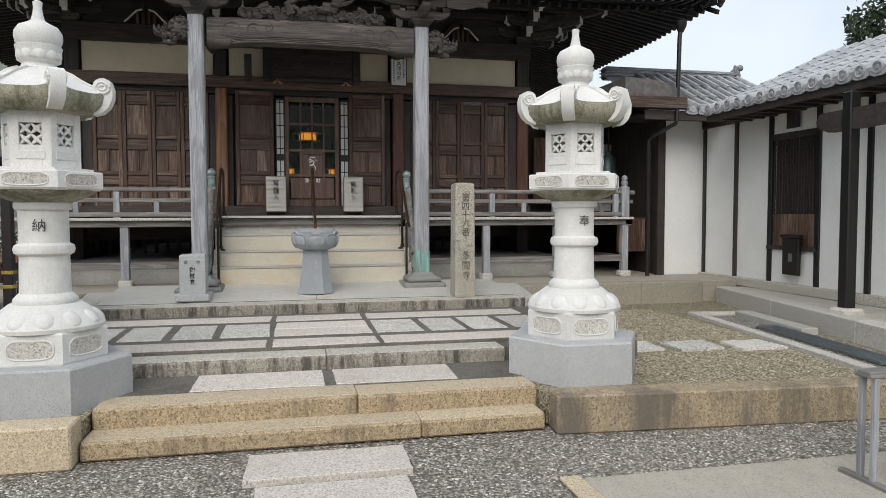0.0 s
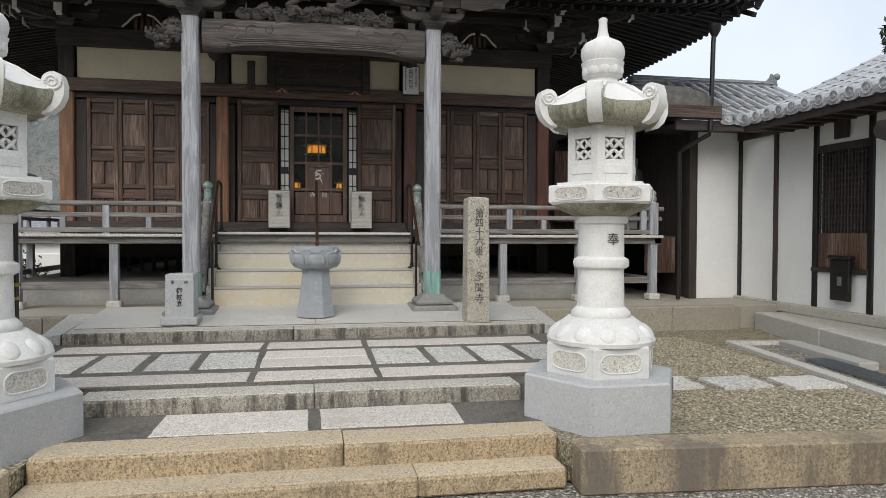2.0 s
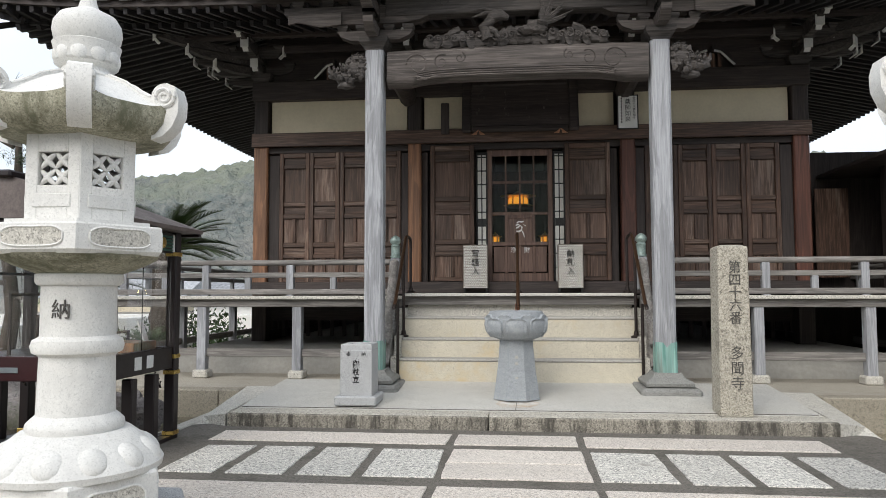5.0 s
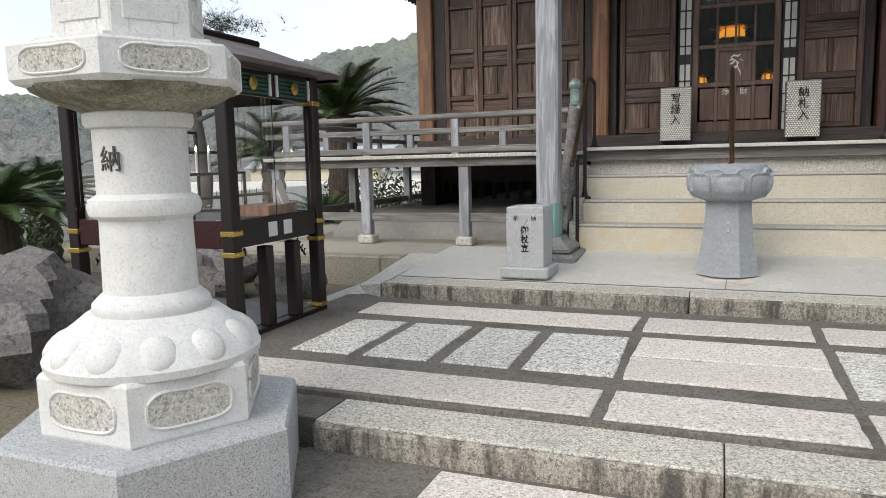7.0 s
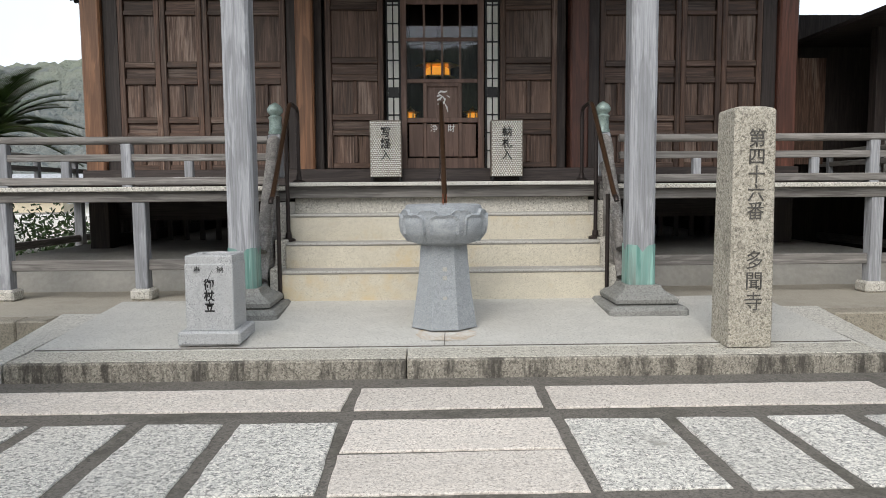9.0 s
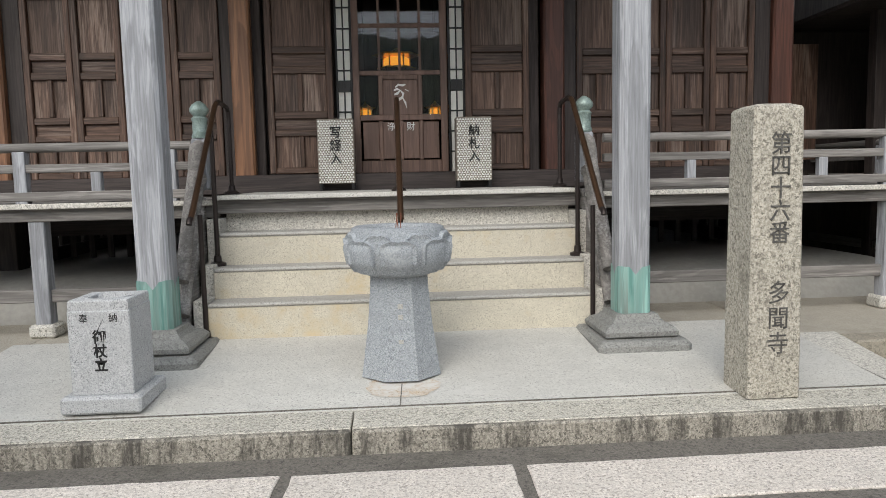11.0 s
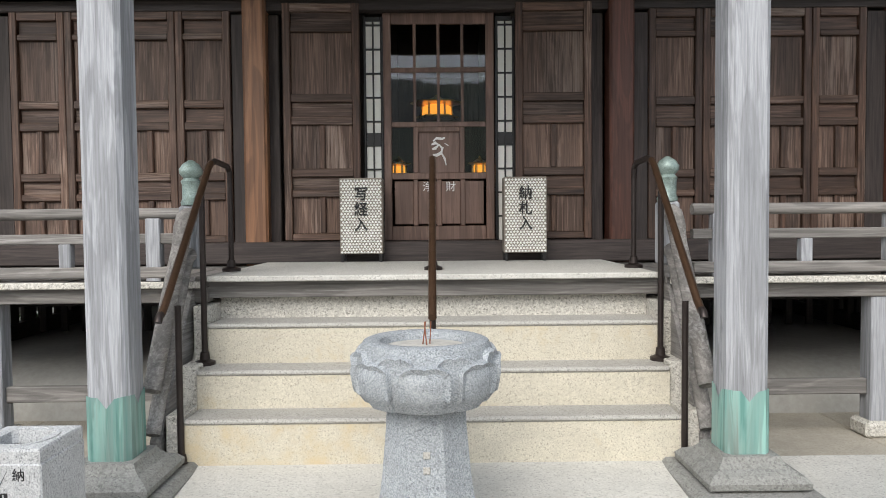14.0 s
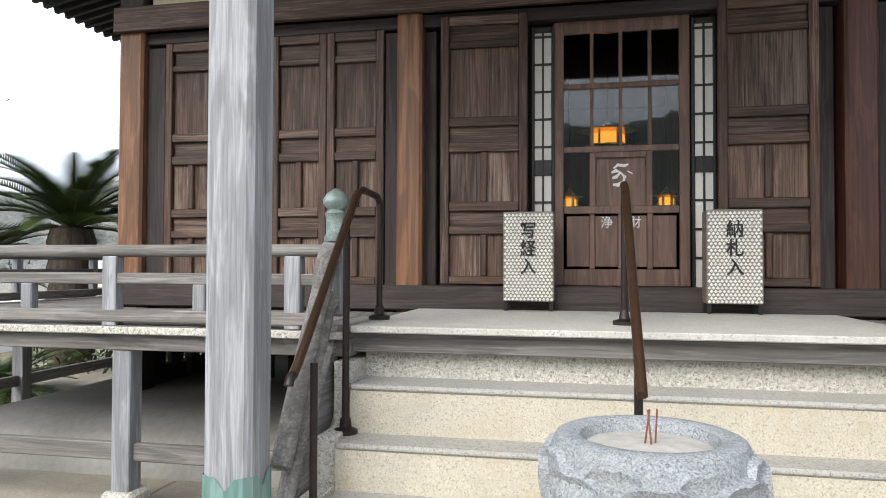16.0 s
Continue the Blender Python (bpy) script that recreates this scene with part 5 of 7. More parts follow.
for o0, o1, i0, i1 in sides:
    for dz, h, dep, mat_, nm in ((0.085, 0.10, 0.07, WOOD_DARK, "eave_fascia"), (0.185, 0.05, 0.10, WOOD_BROWN_X, "tile_batten")):
        b = bmesh.new()
        mx, my = (EX0 + EX1) / 2, (EY0 + EY1) / 2
        rows = []
        for k in range(N + 1):
            u = k / N
            p = Vector((o0[0] + (o1[0] - o0[0]) * u, o0[1] + (o1[1] - o0[1]) * u, 0))
            inw = Vector((i0[0] - o0[0], i0[1] - o0[1], 0)).lerp(Vector((i1[0] - o1[0], i1[1] - o1[1], 0)), u).normalized()
            zz = ZE + dz + upturn(u)
            a, c = p - inw * (0.03 if nm == "tile_batten" else 0.0), p + inw * dep * 2
            rows.append([b.verts.new((a.x, a.y, zz)), b.verts.new((a.x, a.y, zz + h)), b.verts.new((c.x, c.y, zz + h)), b.verts.new((c.x, c.y, zz))])
        for p, q in zip(rows, rows[1:]):
            for k in range(4):
                b.faces.new((p[k], q[k], q[(k + 1) % 4], p[(k + 1) % 4]))
        part(nm, b, mat_, eaves)

roof = tagged(new("hall_roof"), "heavy grey tiled hipped roof of the hall", "roof", "", "structure")
bm = bmesh.new()
RX0, RX1, RY = EX0 + 5.2, EX1 - 5.2, (EY0 + EY1) / 2
ridge = {0: ((RX0, RY), (RX1, RY)), 1: ((RX1, RY), (RX1, RY)), 2: ((RX1, RY), (RX0, RY)), 3: ((RX0, RY), (RX0, RY))}
tiles = []
for s, (o0, o1, i0, i1) in enumerate(sides):
    r0, r1 = ridge[s]
    rows = []
    for j in range(11):
        v = j / 10
        row = []
        for k in range(N + 1):
            u = k / N
            o = Vector((o0[0] + (o1[0] - o0[0]) * u, o0[1] + (o1[1] - o0[1]) * u, 0))
            r = Vector((r0[0] + (r1[0] - r0[0]) * u, r0[1] + (r1[1] - r0[1]) * u, 0))
            p = o.lerp(r, v)
            z = ZE + 0.24 + upturn(u) * (1 - v) ** 2 + (RIDGE_Z - ZE - 0.24) * (0.62 * v + 0.38 * v * v)
            row.append(bm.verts.new((p.x, p.y, z)))
        rows.append(row)
    for p, q in zip(rows, rows[1:]):
        for k in range(N):
            bm.faces.new((p[k], p[k + 1], q[k + 1], q[k]))
    length = (Vector(o1) - Vector(o0)).length
    cnt = int(length / 0.29)
    for k in range(cnt):
        u = (k + 0.5) / cnt
        o = Vector((o0[0] + (o1[0] - o0[0]) * u, o0[1] + (o1[1] - o0[1]) * u, 0))
        inw = Vector((0, 1, 0)) if s == 0 else Vector((-1, 0, 0)) if s == 1 else Vector((0, -1, 0)) if s == 2 else Vector((1, 0, 0))
        reach = min((EY1 - EY0) / 2, u * length if s in (0, 2) else 99, (1 - u) * length if s in (0, 2) else 99, *( (u * length, (1 - u) * length) if s in (1, 3) else (99,)))
        reach = min(reach, 5.7)
        pts = []
        for q in range(6):
            d = reach * q / 5
            v = d / 5.75
            z = ZE + 0.27 + upturn(u) * (1 - v) ** 2 + (RIDGE_Z - ZE - 0.24) * (0.62 * v + 0.38 * v * v)
            pts.append((o.x + inw.x * (d - 0.06), o.y + inw.y * (d - 0.06), z))
        tiles.append((s, pts))
part("tile_bed", bm, TILE, roof, "flat pan tiles")
bm = bmesh.new()
disc = None
for s, pts in tiles:
    tube(bm, pts, 0.075, 8)
tagged(part("tile_ribs", bm, TILE_L, roof, "rows of round cover tiles", True), kind="stuff")
for s, pts in tiles:
    if s == 2:
        continue
    p = Vector(pts[0])
    m = Matrix.Translation(p) @ Matrix.Rotation({0: 0, 1: math.pi / 2, 3: -math.pi / 2}[s], 4, "Z")
    if disc is None:
        b = bmesh.new()
        lathe(b, [(0.078, 0.0), (0.08, 0.02), (0.066, 0.03), (0.062, 0.022), (0.03, 0.02), (0.026, 0.03), (0.002, 0.032)], 18, pose(0, 0.01, 0, 90))
        slabshape(b, [(-0.12, -0.03), (-0.12, -0.075), (-0.06, -0.10), (0.06, -0.10), (0.12, -0.075), (0.12, -0.03)], "y", 0.0, 0.03)
        disc = part("eave_tile", b, TILE_L, roof, "", True)
        disc.matrix_basis = m
    else:
        same("eave_tile", disc, roof, m @ Matrix.Scale(1.2, 4))

# ---- bracket sets on the wall head ----
brk = tagged(new("bracket_sets"), "dark timber bracket clusters with chalk-white ends under the eaves", "brackets", "", "structure")


def bp(bm, material=None, label="", smooth=False, name="arm"):
    return part(name, bm, material or WOOD_CARVE, brk, label, smooth)


def bearing(x, y, z, w, h):
    b = lathe(bmesh.new(), [(w * 0.5, 0), (w * 0.52, h * 0.15), (w * 0.7, h * 0.45), (w * 0.71, h), ], 4, Matrix.Translation((x, y, z)), math.pi / 4)
    bp(b, name="bearing_block")


def arm(p, d, length, z, w=0.05, h=0.11, tip=True):
    """A bracket arm from p along d with a rounded underside and a white end."""
    d = Vector((*d, 0)).normalized()
    m = Matrix(((d.x, -d.y, 0, p[0]), (d.y, d.x, 0, p[1]), (0, 0, 1, z), (0, 0, 0, 1)))
    b = bmesh.new()
    slabshape(b, [(0, 0), (length * 0.65, 0), (length * 0.85, h * 0.2), (length * 0.97, h * 0.55), (length, h), (0, h)], "y", -w, w)
    for v in b.verts:
        v.co = m @ v.co
    bp(b)
    if tip:
        b = bmesh.new()
        cbox(b, length - 0.004, length + 0.02, -w - 0.008, w + 0.008, h * 0.15, h + 0.045, 0.003, m)
        slabshape(b, [(length - 0.004, h * 0.3), (length + 0.01, h * 0.3), (length - 0.05, -h * 0.25), (length - 0.07, -h * 0.22)], "y", -w * 0.8, w * 0.8)
        for v in b.verts[-8:]:
            v.co = m @ v.co
        bp(b, CHALK, "chalk-white painted arm end", name="arm_end")


def bracket(x, corner=0):
    y, z = HY - 0.02, 4.88
    bearing(x, y, z, 0.30, 0.13)
    for s in (-1, 1):
        arm((x, y), (s, 0), 0.48, z + 0.13, tip=False)
        bearing(x + 0.42 * s, y, z + 0.24, 0.16, 0.08)
        arm((x, y - 0.34), (s, 0), 0.42, z + 0.30)
        bearing(x + 0.36 * s, y - 0.34, z + 0.41, 0.15, 0.07)
    arm((x, y), (0, -1), 0.42, z + 0.12)
    bearing(x, y - 0.36, z + 0.235, 0.17, 0.07)
    arm((x, y), (0, -1), 0.80, z + 0.29)
    bearing(x, y - 0.70, z + 0.41, 0.17, 0.07)
    arm((x, y), (0, -1), 1.06, z + 0.40, 0.04, 0.09)
    if corner:
        for k, (ln, dz) in enumerate(((0.75, 0.10), (1.15, 0.24), (1.6, 0.36))):
            arm((x, y), (corner, -0.85), ln, z + dz, 0.055)
        for ln, dz in ((0.8, 0.13), (1.1, 0.3)):
            arm((x, y), (corner, 0), ln, z + dz)
            arm((x, y + 0.5), (corner, 0), ln, z + dz)


for x, c in ((HX0, -1), (-1.20, 0), (1.89, 0), (HX1, 1)):
    bracket(x, c)
bp(blocks((EX0 + 1.9, EX1 - 1.9, HY - 0.78, HY - 0.68, 5.34, 5.46), c=0.006), WOOD_DARK, "long purlin", name="purlin")
bp(blocks((HX0 - 0.3, HX1 + 0.3, HY - 0.40, HY - 0.32, 5.24, 5.34), c=0.006), WOOD_DARK, "", name="purlin")
for cx in (-2.35, 0.36, 3.08):
    for s in (-1, 1):
        b = bmesh.new()
        poly = [(0.03, 0.0 + 0.30), (0.10, 0.31), (0.22, 0.24), (0.30, 0.12), (0.40, 0.05), (0.46, 0.0), (0.34, 0.0), (0.26, 0.06), (0.18, 0.16), (0.08, 0.22), (0.03, 0.22)]
        slabshape(b, [(cx + s * p[0], 4.88 + p[1]) for p in poly], "y", HY - 0.20, HY - 0.12)
        bp(b, WOOD_DARK_Z, "frog-leg strut", name="strut")
        line = [(cx + s * p[0], HY - 0.205, 4.88 + p[1]) for p in ((0.05, 0.225), (0.14, 0.20), (0.20, 0.14), (0.26, 0.075), (0.33, 0.01))]
        bp(tube(bmesh.new(), line, 0.016, 6), CHALK, "chalk-white outline", name="outline")
    for k in range(4):
        bp(blocks((cx - 0.16 + 0.09 * k, cx - 0.11 + 0.09 * k, HY - 0.16, HY - 0.13, 4.88, 5.08)), WOOD_BROWN, name="slat")

# ---- porch beam, carvings and porch roof ----
porch = tagged(new("entrance_porch"), "carved timber entrance porch beam and roof on two posts", "porch", "", "structure")
YB = 10.56


def pp(name, bm, material=None, label="", smooth=False):
    return part(name, bm, material or WOOD_BEAM, porch, label, smooth)


b = bmesh.new()
rows = []
for k in range(41):
    u = -1 + k / 20
    x = 0.315 + u * 1.44
    arch = 0.055 * (1 - min(1, abs(u) / 0.82) ** 6)
    zl, zh = 4.0 + arch, 4.41 + 0.03 * (1 - u * u)
    dep = 0.12
    ring = []
    for q in range(14):
        a = 2 * math.pi * q / 14
        ca, sa = math.cos(a), math.sin(a)
        ring.append(b.verts.new((x, YB + dep * math.copysign(abs(ca) ** 0.55, ca), (zl + zh) / 2 + (zh - zl) / 2 * math.copysign(abs(sa) ** 0.6, sa))))
    rows.append(ring)
for p, q in zip(rows, rows[1:]):
    for k in range(14):
        b.faces.new((p[k], q[k], q[(k + 1) % 14], p[(k + 1) % 14]))
b.faces.new(rows[0])
b.faces.new(rows[-1][::-1])
pp("rainbow_beam", b, None, "arched beam with carved scrolls at its ends", True)
for dz, r in ((0.015, 0.012), (0.04, 0.011), (0.065, 0.010), (0.09, 0.009)):
    line = [(0.30 + u * 1.08, YB - 0.118, 4.035 + dz + 0.04 * (1 - abs(u) ** 6)) for u in [-1 + q / 12 for q in range(25)]]
    pp("bead", tube(bmesh.new(), line, r, 6), None, "carved bead moulding", True)


def spiral(cx, y, cz, r, turns, s, thick, start=0.0):
    pts = []
    for q in range(30):
        u = q / 29
        rr = r * (1 - 0.85 * u)
        a = start + turns * 2 * math.pi * u
        pts.append((cx + s * rr * math.cos(a), y, cz + rr * math.sin(a)))
    return tube(bmesh.new(), pts, [thick * (1 - 0.5 * q / 29) for q in range(30)], 6)


for s, cx in ((-1, -0.78), (1, 1.38)):
    pp("scroll", spiral(cx, YB - 0.112, 4.23, 0.13, 1.8, s, 0.013), None, "carved scroll", True)
    pp("scroll", spiral(cx - s * 0.27, YB - 0.115, 4.25, 0.09, 1.4, -s, 0.011, 1.0), None, "carved scroll", True)
    pp("scroll", spiral(cx - s * 0.48, YB - 0.116, 4.29, 0.065, 1.3, s, 0.010, 2.0), None, "carved scroll", True)
    pp("scroll", tube(bmesh.new(), [(cx + s * 0.02, YB - 0.115, 4.10), (cx - s * 0.10, YB - 0.118, 4.06), (cx - s * 0.20, YB - 0.118, 4.09), (cx - s * 0.27, YB - 0.118, 4.08)], [0.011, 0.013, 0.011, 0.006], 6), None, "", True)
# carved beast-headed beam ends
for s, x0 in ((-1, PXL - 0.12), (1, PXR + 0.12)):
    b = bmesh.new()
    rnd = random.Random(12)
    lump(b, (x0 + s * 0.10, YB, 4.24), (0.15, 0.10, 0.15), 14, 9, 0.4, 3)
    lump(b, (x0 + s * 0.26, YB, 4.17), (0.15, 0.085, 0.085), 12, 8, 0.5, 4)
    lump(b, (x0 + s * 0.22, YB, 4.05), (0.11, 0.07, 0.045), 10, 7, 0.4, 6)
    tube(b, [(x0 + s * 0.36, YB, 4.18), (x0 + s * 0.42, YB, 4.22), (x0 + s * 0.43, YB, 4.28)], [0.045, 0.03, 0.012], 8)
    for k in range(34):
        u, v = rnd.random(), rnd.uniform(-1, 1)
        px, pz = x0 + s * (0.02 + 0.34 * u), 4.20 + v * (0.17 - 0.12 * u)
        q = 0.045 * (1 - 0.4 * u)
        lump(b, (px, YB - 0.075 + 0.03 * u * u, pz), (q * rnd.uniform(0.6, 1.3), 0.04, q * rnd.uniform(0.6, 1.2)), 7, 5, 0.6, k)
    for k in range(7):
        a = 0.7 + 0.45 * k
        tube(b, [(x0 + s * 0.08, YB - 0.06, 4.24), (x0 + s * (0.08 - 0.12 * math.cos(a) * s), YB - 0.08, 4.24 + 0.13 * math.sin(a)), (x0 + s * (0.08 - 0.15 * math.cos(a + 0.5) * s), YB - 0.07, 4.24 + 0.17 * math.sin(a + 0.5))], [0.03, 0.02, 0.006], 5)
    pp("carved_nose", b, WOOD_CARVE, "carved beast-head beam end", True)
# bracket stack over each post
for px in (PXL, PXR):
    pp("bearing_block", lathe(bmesh.new(), [(0.15, 4.42), (0.155, 4.45), (0.225, 4.50), (0.23, 4.56)], 4, Matrix.Translation((px, YB, 0)), math.pi / 4), WOOD_CARVE)
    for s in (-1, 1):
        b = bmesh.new()
        slabshape(b, [(px, 4.55), (px + s * 0.28, 4.55), (px + s * 0.40, 4.60), (px + s * 0.44, 4.66), (px, 4.66)], "y", YB - 0.06, YB + 0.06)
        pp("arm", b, WOOD_BEAM)
        for q in (0.16, 0.38):
            pp("bearing_block", lathe(bmesh.new(), [(0.055, 4.655), (0.06, 4.67), (0.09, 4.70), (0.09, 4.73)], 4, Matrix.Translation((px + s * q, YB, 0)), math.pi / 4), WOOD_CARVE)
    b = bmesh.new()
    slabshape(b, [(YB + 0.1, 4.55), (YB - 0.34, 4.55), (YB - 0.44, 4.62), (YB - 0.46, 4.68), (YB + 0.1, 4.68)], "x", px - 0.055, px + 0.055)
    pp("arm", b, WOOD_BEAM)
    # tie beams back to the hall
    pts = [(px, YB + 0.1 + 2.35 * u, 4.25 + 0.35 * u + 0.16 * math.sin(math.pi * u)) for u in [q / 10 for q in range(11)]]
    pp("tie_beam", tube(bmesh.new(), pts, 0.13, 10, flat=1.2), WOOD_DARK, "curved tie beam to the hall", True)
pp("upper_beam", blocks((-1.15, 1.75, YB - 0.09, YB + 0.09, 4.81, 5.10), c=0.012), WOOD_CARVE, "upper porch beam")
for px in (PXL, PXR):
    for s in (-1, 1):
        b = bmesh.new()
        slabshape(b, [(px, 4.735), (px + s * 0.30, 4.735), (px + s * 0.52, 4.765), (px + s * 0.66, 4.83), (px + s * 0.80, 4.86), (px + s * 0.98, 4.84), (px + s * 1.06, 4.88), (px + s * 1.06, 4.95), (px, 4.95)], "y", YB - 0.075, YB + 0.075)
        pp("cloud_arm", b, WOOD_BEAM, "cloud-shaped bracket arm")
        for q in (0.22, 0.55, 0.9):
            pp("bearing_block", lathe(bmesh.new(), [(0.06, 4.945), (0.065, 4.96), (0.095, 4.99), (0.095, 5.03)], 4, Matrix.Translation((px + s * q, YB, 0)), math.pi / 4), WOOD_CARVE)
        for dy in (-0.20, -0.36):
            pp("bearing_block", lathe(bmesh.new(), [(0.06, 4.68), (0.065, 4.70), (0.095, 4.73), (0.095, 4.77)], 4, Matrix.Translation((px, YB + dy, 0)), math.pi / 4), WOOD_CARVE)
    b = bmesh.new()
    slabshape(b, [(YB, 4.77), (YB - 0.5, 4.77), (YB - 0.60, 4.82), (YB - 0.62, 4.92), (YB, 4.92)], "x", px - 0.06, px + 0.06)
    pp("arm", b, WOOD_BEAM)
for s, x0 in ((-1, -1.65), (1, 2.25)):
    b = bmesh.new()
    slabshape(b, [(x0, 4.72), (x0 + s * 0.25, 4.70), (x0 + s * 0.5, 4.76), (x0 + s * 0.62, 4.74), (x0 + s * 0.62, 4.84), (x0, 4.86)], "y", YB - 0.13, YB - 0.10)
    pp("cloud_board", b, WOOD_BEAM)
# two carved beasts among clouds above the beam
b = bmesh.new()
rnd = random.Random(7)
Y1 = YB - 0.10
for k in range(22):
    u = -1 + k / 10.5
    cx, hgt = 0.32 + 0.95 * u, 0.13 - 0.07 * abs(u)
    lump(b, (cx, Y1 + 0.02, 4.46 + hgt * rnd.uniform(0.2, 0.6)), (0.085, 0.045, 0.05 + 0.4 * hgt), 9, 6, 0.6, k)
    r, sg, a0 = rnd.uniform(0.035, 0.06), rnd.choice((-1, 1)), rnd.uniform(0, 6)
    cz = 4.47 + hgt * rnd.uniform(0.1, 1.1)
    tube(b, [(cx + sg * r * (1 - 0.8 * q / 11) * math.cos(a0 + 7 * q / 11), Y1 - 0.045, cz + r * (1 - 0.8 * q / 11) * math.sin(a0 + 7 * q / 11)) for q in range(12)], [0.014 - 0.007 * q / 11 for q in range(12)], 5)
# long-eared beast: arched neck, head, ears and a forefoot
tube(b, [(0.02, Y1, 4.50), (-0.02, Y1 - 0.03, 4.62), (0.06, Y1 - 0.05, 4.72), (0.16, Y1 - 0.06, 4.74), (0.24, Y1 - 0.06, 4.70)], [0.09, 0.075, 0.07, 0.06, 0.03], 10)
for e in (0.0, 0.05):
    tube(b, [(0.10, Y1 - 0.05, 4.77), (-0.02, Y1 - 0.05, 4.82 - e), (-0.16, Y1 - 0.03, 4.81 - 1.5 * e)], [0.025, 0.022, 0.006], 6)
tube(b, [(0.02, Y1 - 0.04, 4.60), (0.10, Y1 - 0.08, 4.55), (0.13, Y1 - 0.08, 4.48)], [0.04, 0.03, 0.02], 7)
# dragon head with a mane of rising spikes
lump(b, (0.55, Y1 - 0.04, 4.60), (0.13, 0.08, 0.08), 12, 8, 0.5, 31)
lump(b, (0.44, Y1 - 0.06, 4.56), (0.09, 0.06, 0.05), 10, 7, 0.4, 32)
for k in range(12):
    a = 0.15 + 0.14 * k
    L_ = 0.22 + 0.10 * math.sin(k * 2.1) + 0.05
    tube(b, [(0.60, Y1 - 0.05, 4.62), (0.60 + 0.6 * L_ * math.cos(a), Y1 - 0.07, 4.63 + 0.55 * L_ * math.sin(a)), (0.62 + L_ * math.cos(a + 0.15), Y1 - 0.06, 4.63 + 0.85 * L_ * math.sin(a + 0.15))], [0.03, 0.018, 0.004], 5)
for sg in (-1, 1):
    tube(b, [(0.32 + sg * 0.62, Y1 + 0.03, 4.62), (0.32 + sg * 0.72, Y1 + 0.03, 4.58), (0.32 + sg * 0.80, Y1 + 0.03, 4.50)], [0.05, 0.045, 0.03], 7)
pp("dragon_carving", b, WOOD_CARVE, "carved beasts among scrolling clouds", True)

# porch roof: flat sides and a curved gable in the middle
KX0, KX1, KY = -2.95, 3.57, 9.98


def gable(x):
    u = min(1.0, abs(x - 0.31) / 1.45)
    return 0.42 * (0.5 + 0.5 * math.cos(math.pi * u)) ** 1.3


b, b2, b3 = bmesh.new(), bmesh.new(), bmesh.new()
r1, r2, r3 = [], [], []
for k in range(61):
    x = KX0 + (KX1 - KX0) * k / 60
    g = gable(x)
    end = 0.10 * abs(2 * k / 60 - 1) ** 6
    z = 5.10 + g + end
    r1.append([b.verts.new((x, KY + 0.03, z)), b.verts.new((x, 11.6, z + 0.42 - g * 0.3)), b.verts.new((x, 12.9, 5.70 + g * 0.3))])
    r2.append([b2.verts.new(c) for c in ((x, KY, z - 0.01), (x, KY, z + 0.10), (x, KY + 0.09, z + 0.10), (x, KY + 0.09, z - 0.01))])
    r3.append([b3.verts.new(c) for c in ((x, KY - 0.05, z + 0.09), (x, KY - 0.05, z + 0.20), (x, 11.6, z + 0.95), (x, 12.6, z + 1.5))])
for bmx, rr in ((b, r1), (b2, r2), (b3, r3)):
    for p, q in zip(rr, rr[1:]):
        m_ = len(p)
        for k in range(m_ - 1 if bmx is not b2 else m_):
            bmx.faces.new((p[k], q[k], q[(k + 1) % m_], p[(k + 1) % m_]))
pp("porch_soffit", b, WOOD_EAVE, "dark boarded porch soffit")
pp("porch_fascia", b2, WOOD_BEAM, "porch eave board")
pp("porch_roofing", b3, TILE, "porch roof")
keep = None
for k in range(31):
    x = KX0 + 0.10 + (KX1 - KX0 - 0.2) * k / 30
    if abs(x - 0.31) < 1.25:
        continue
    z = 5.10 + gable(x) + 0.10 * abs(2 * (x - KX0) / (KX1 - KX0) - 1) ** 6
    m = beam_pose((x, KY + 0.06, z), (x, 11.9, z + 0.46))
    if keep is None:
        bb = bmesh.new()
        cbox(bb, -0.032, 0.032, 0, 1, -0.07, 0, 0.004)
        keep = pp("rafter", bb, WOOD_EAVE)
        keep.matrix_basis = m
        bb = bmesh.new()
        cbox(bb, -0.0325, 0.0325, -0.006, 0.002, -0.0705, 0.0005, 0.002)
        tip = pp("rafter_end", bb, WOOD_GREY, "pale weathered rafter end")
        tip.matrix_basis = Matrix.Translation((x, KY + 0.058, z))
    else:
        same("rafter", keep, porch, m)
        same("rafter_end", tip, porch, Matrix.Translation((x, KY + 0.058, z)))
for s in (-1, 1):
    line = [(0.31 + s * 1.55 * u, KY - 0.03, 5.12 + gable(0.31 + s * 1.55 * u)) for u in [q / 16 for q in range(17)]]
    pp("gable_board", tube(bmesh.new(), line, 0.075, 8, flat=1.6), WOOD_BEAM, "curved gable board", True)
for s in (-1, 1):
    b = bmesh.new()
    slabshape(b, [(0.31 + s * 1.05, 5.0), (0.31 + s * 1.32, 5.0), (0.31 + s * 1.28, 5.12), (0.31 + s * 1.38, 5.3), (0.31 + s * 1.15, 5.4)], "y", 10.05, 10.5)
    pp("gable_bracket", b, WOOD_BEAM)
pp("gable_wall", blocks((-0.95, 1.57, YB - 0.05, YB + 0.05, 5.09, 5.50), c=0.004), WOOD_DARK)
for s in (-1, 1):
    pp("scroll", spiral(0.31 + s * 0.80, YB - 0.09, 4.96, 0.09, 1.3, s, 0.010), WOOD_CARVE, "", True)
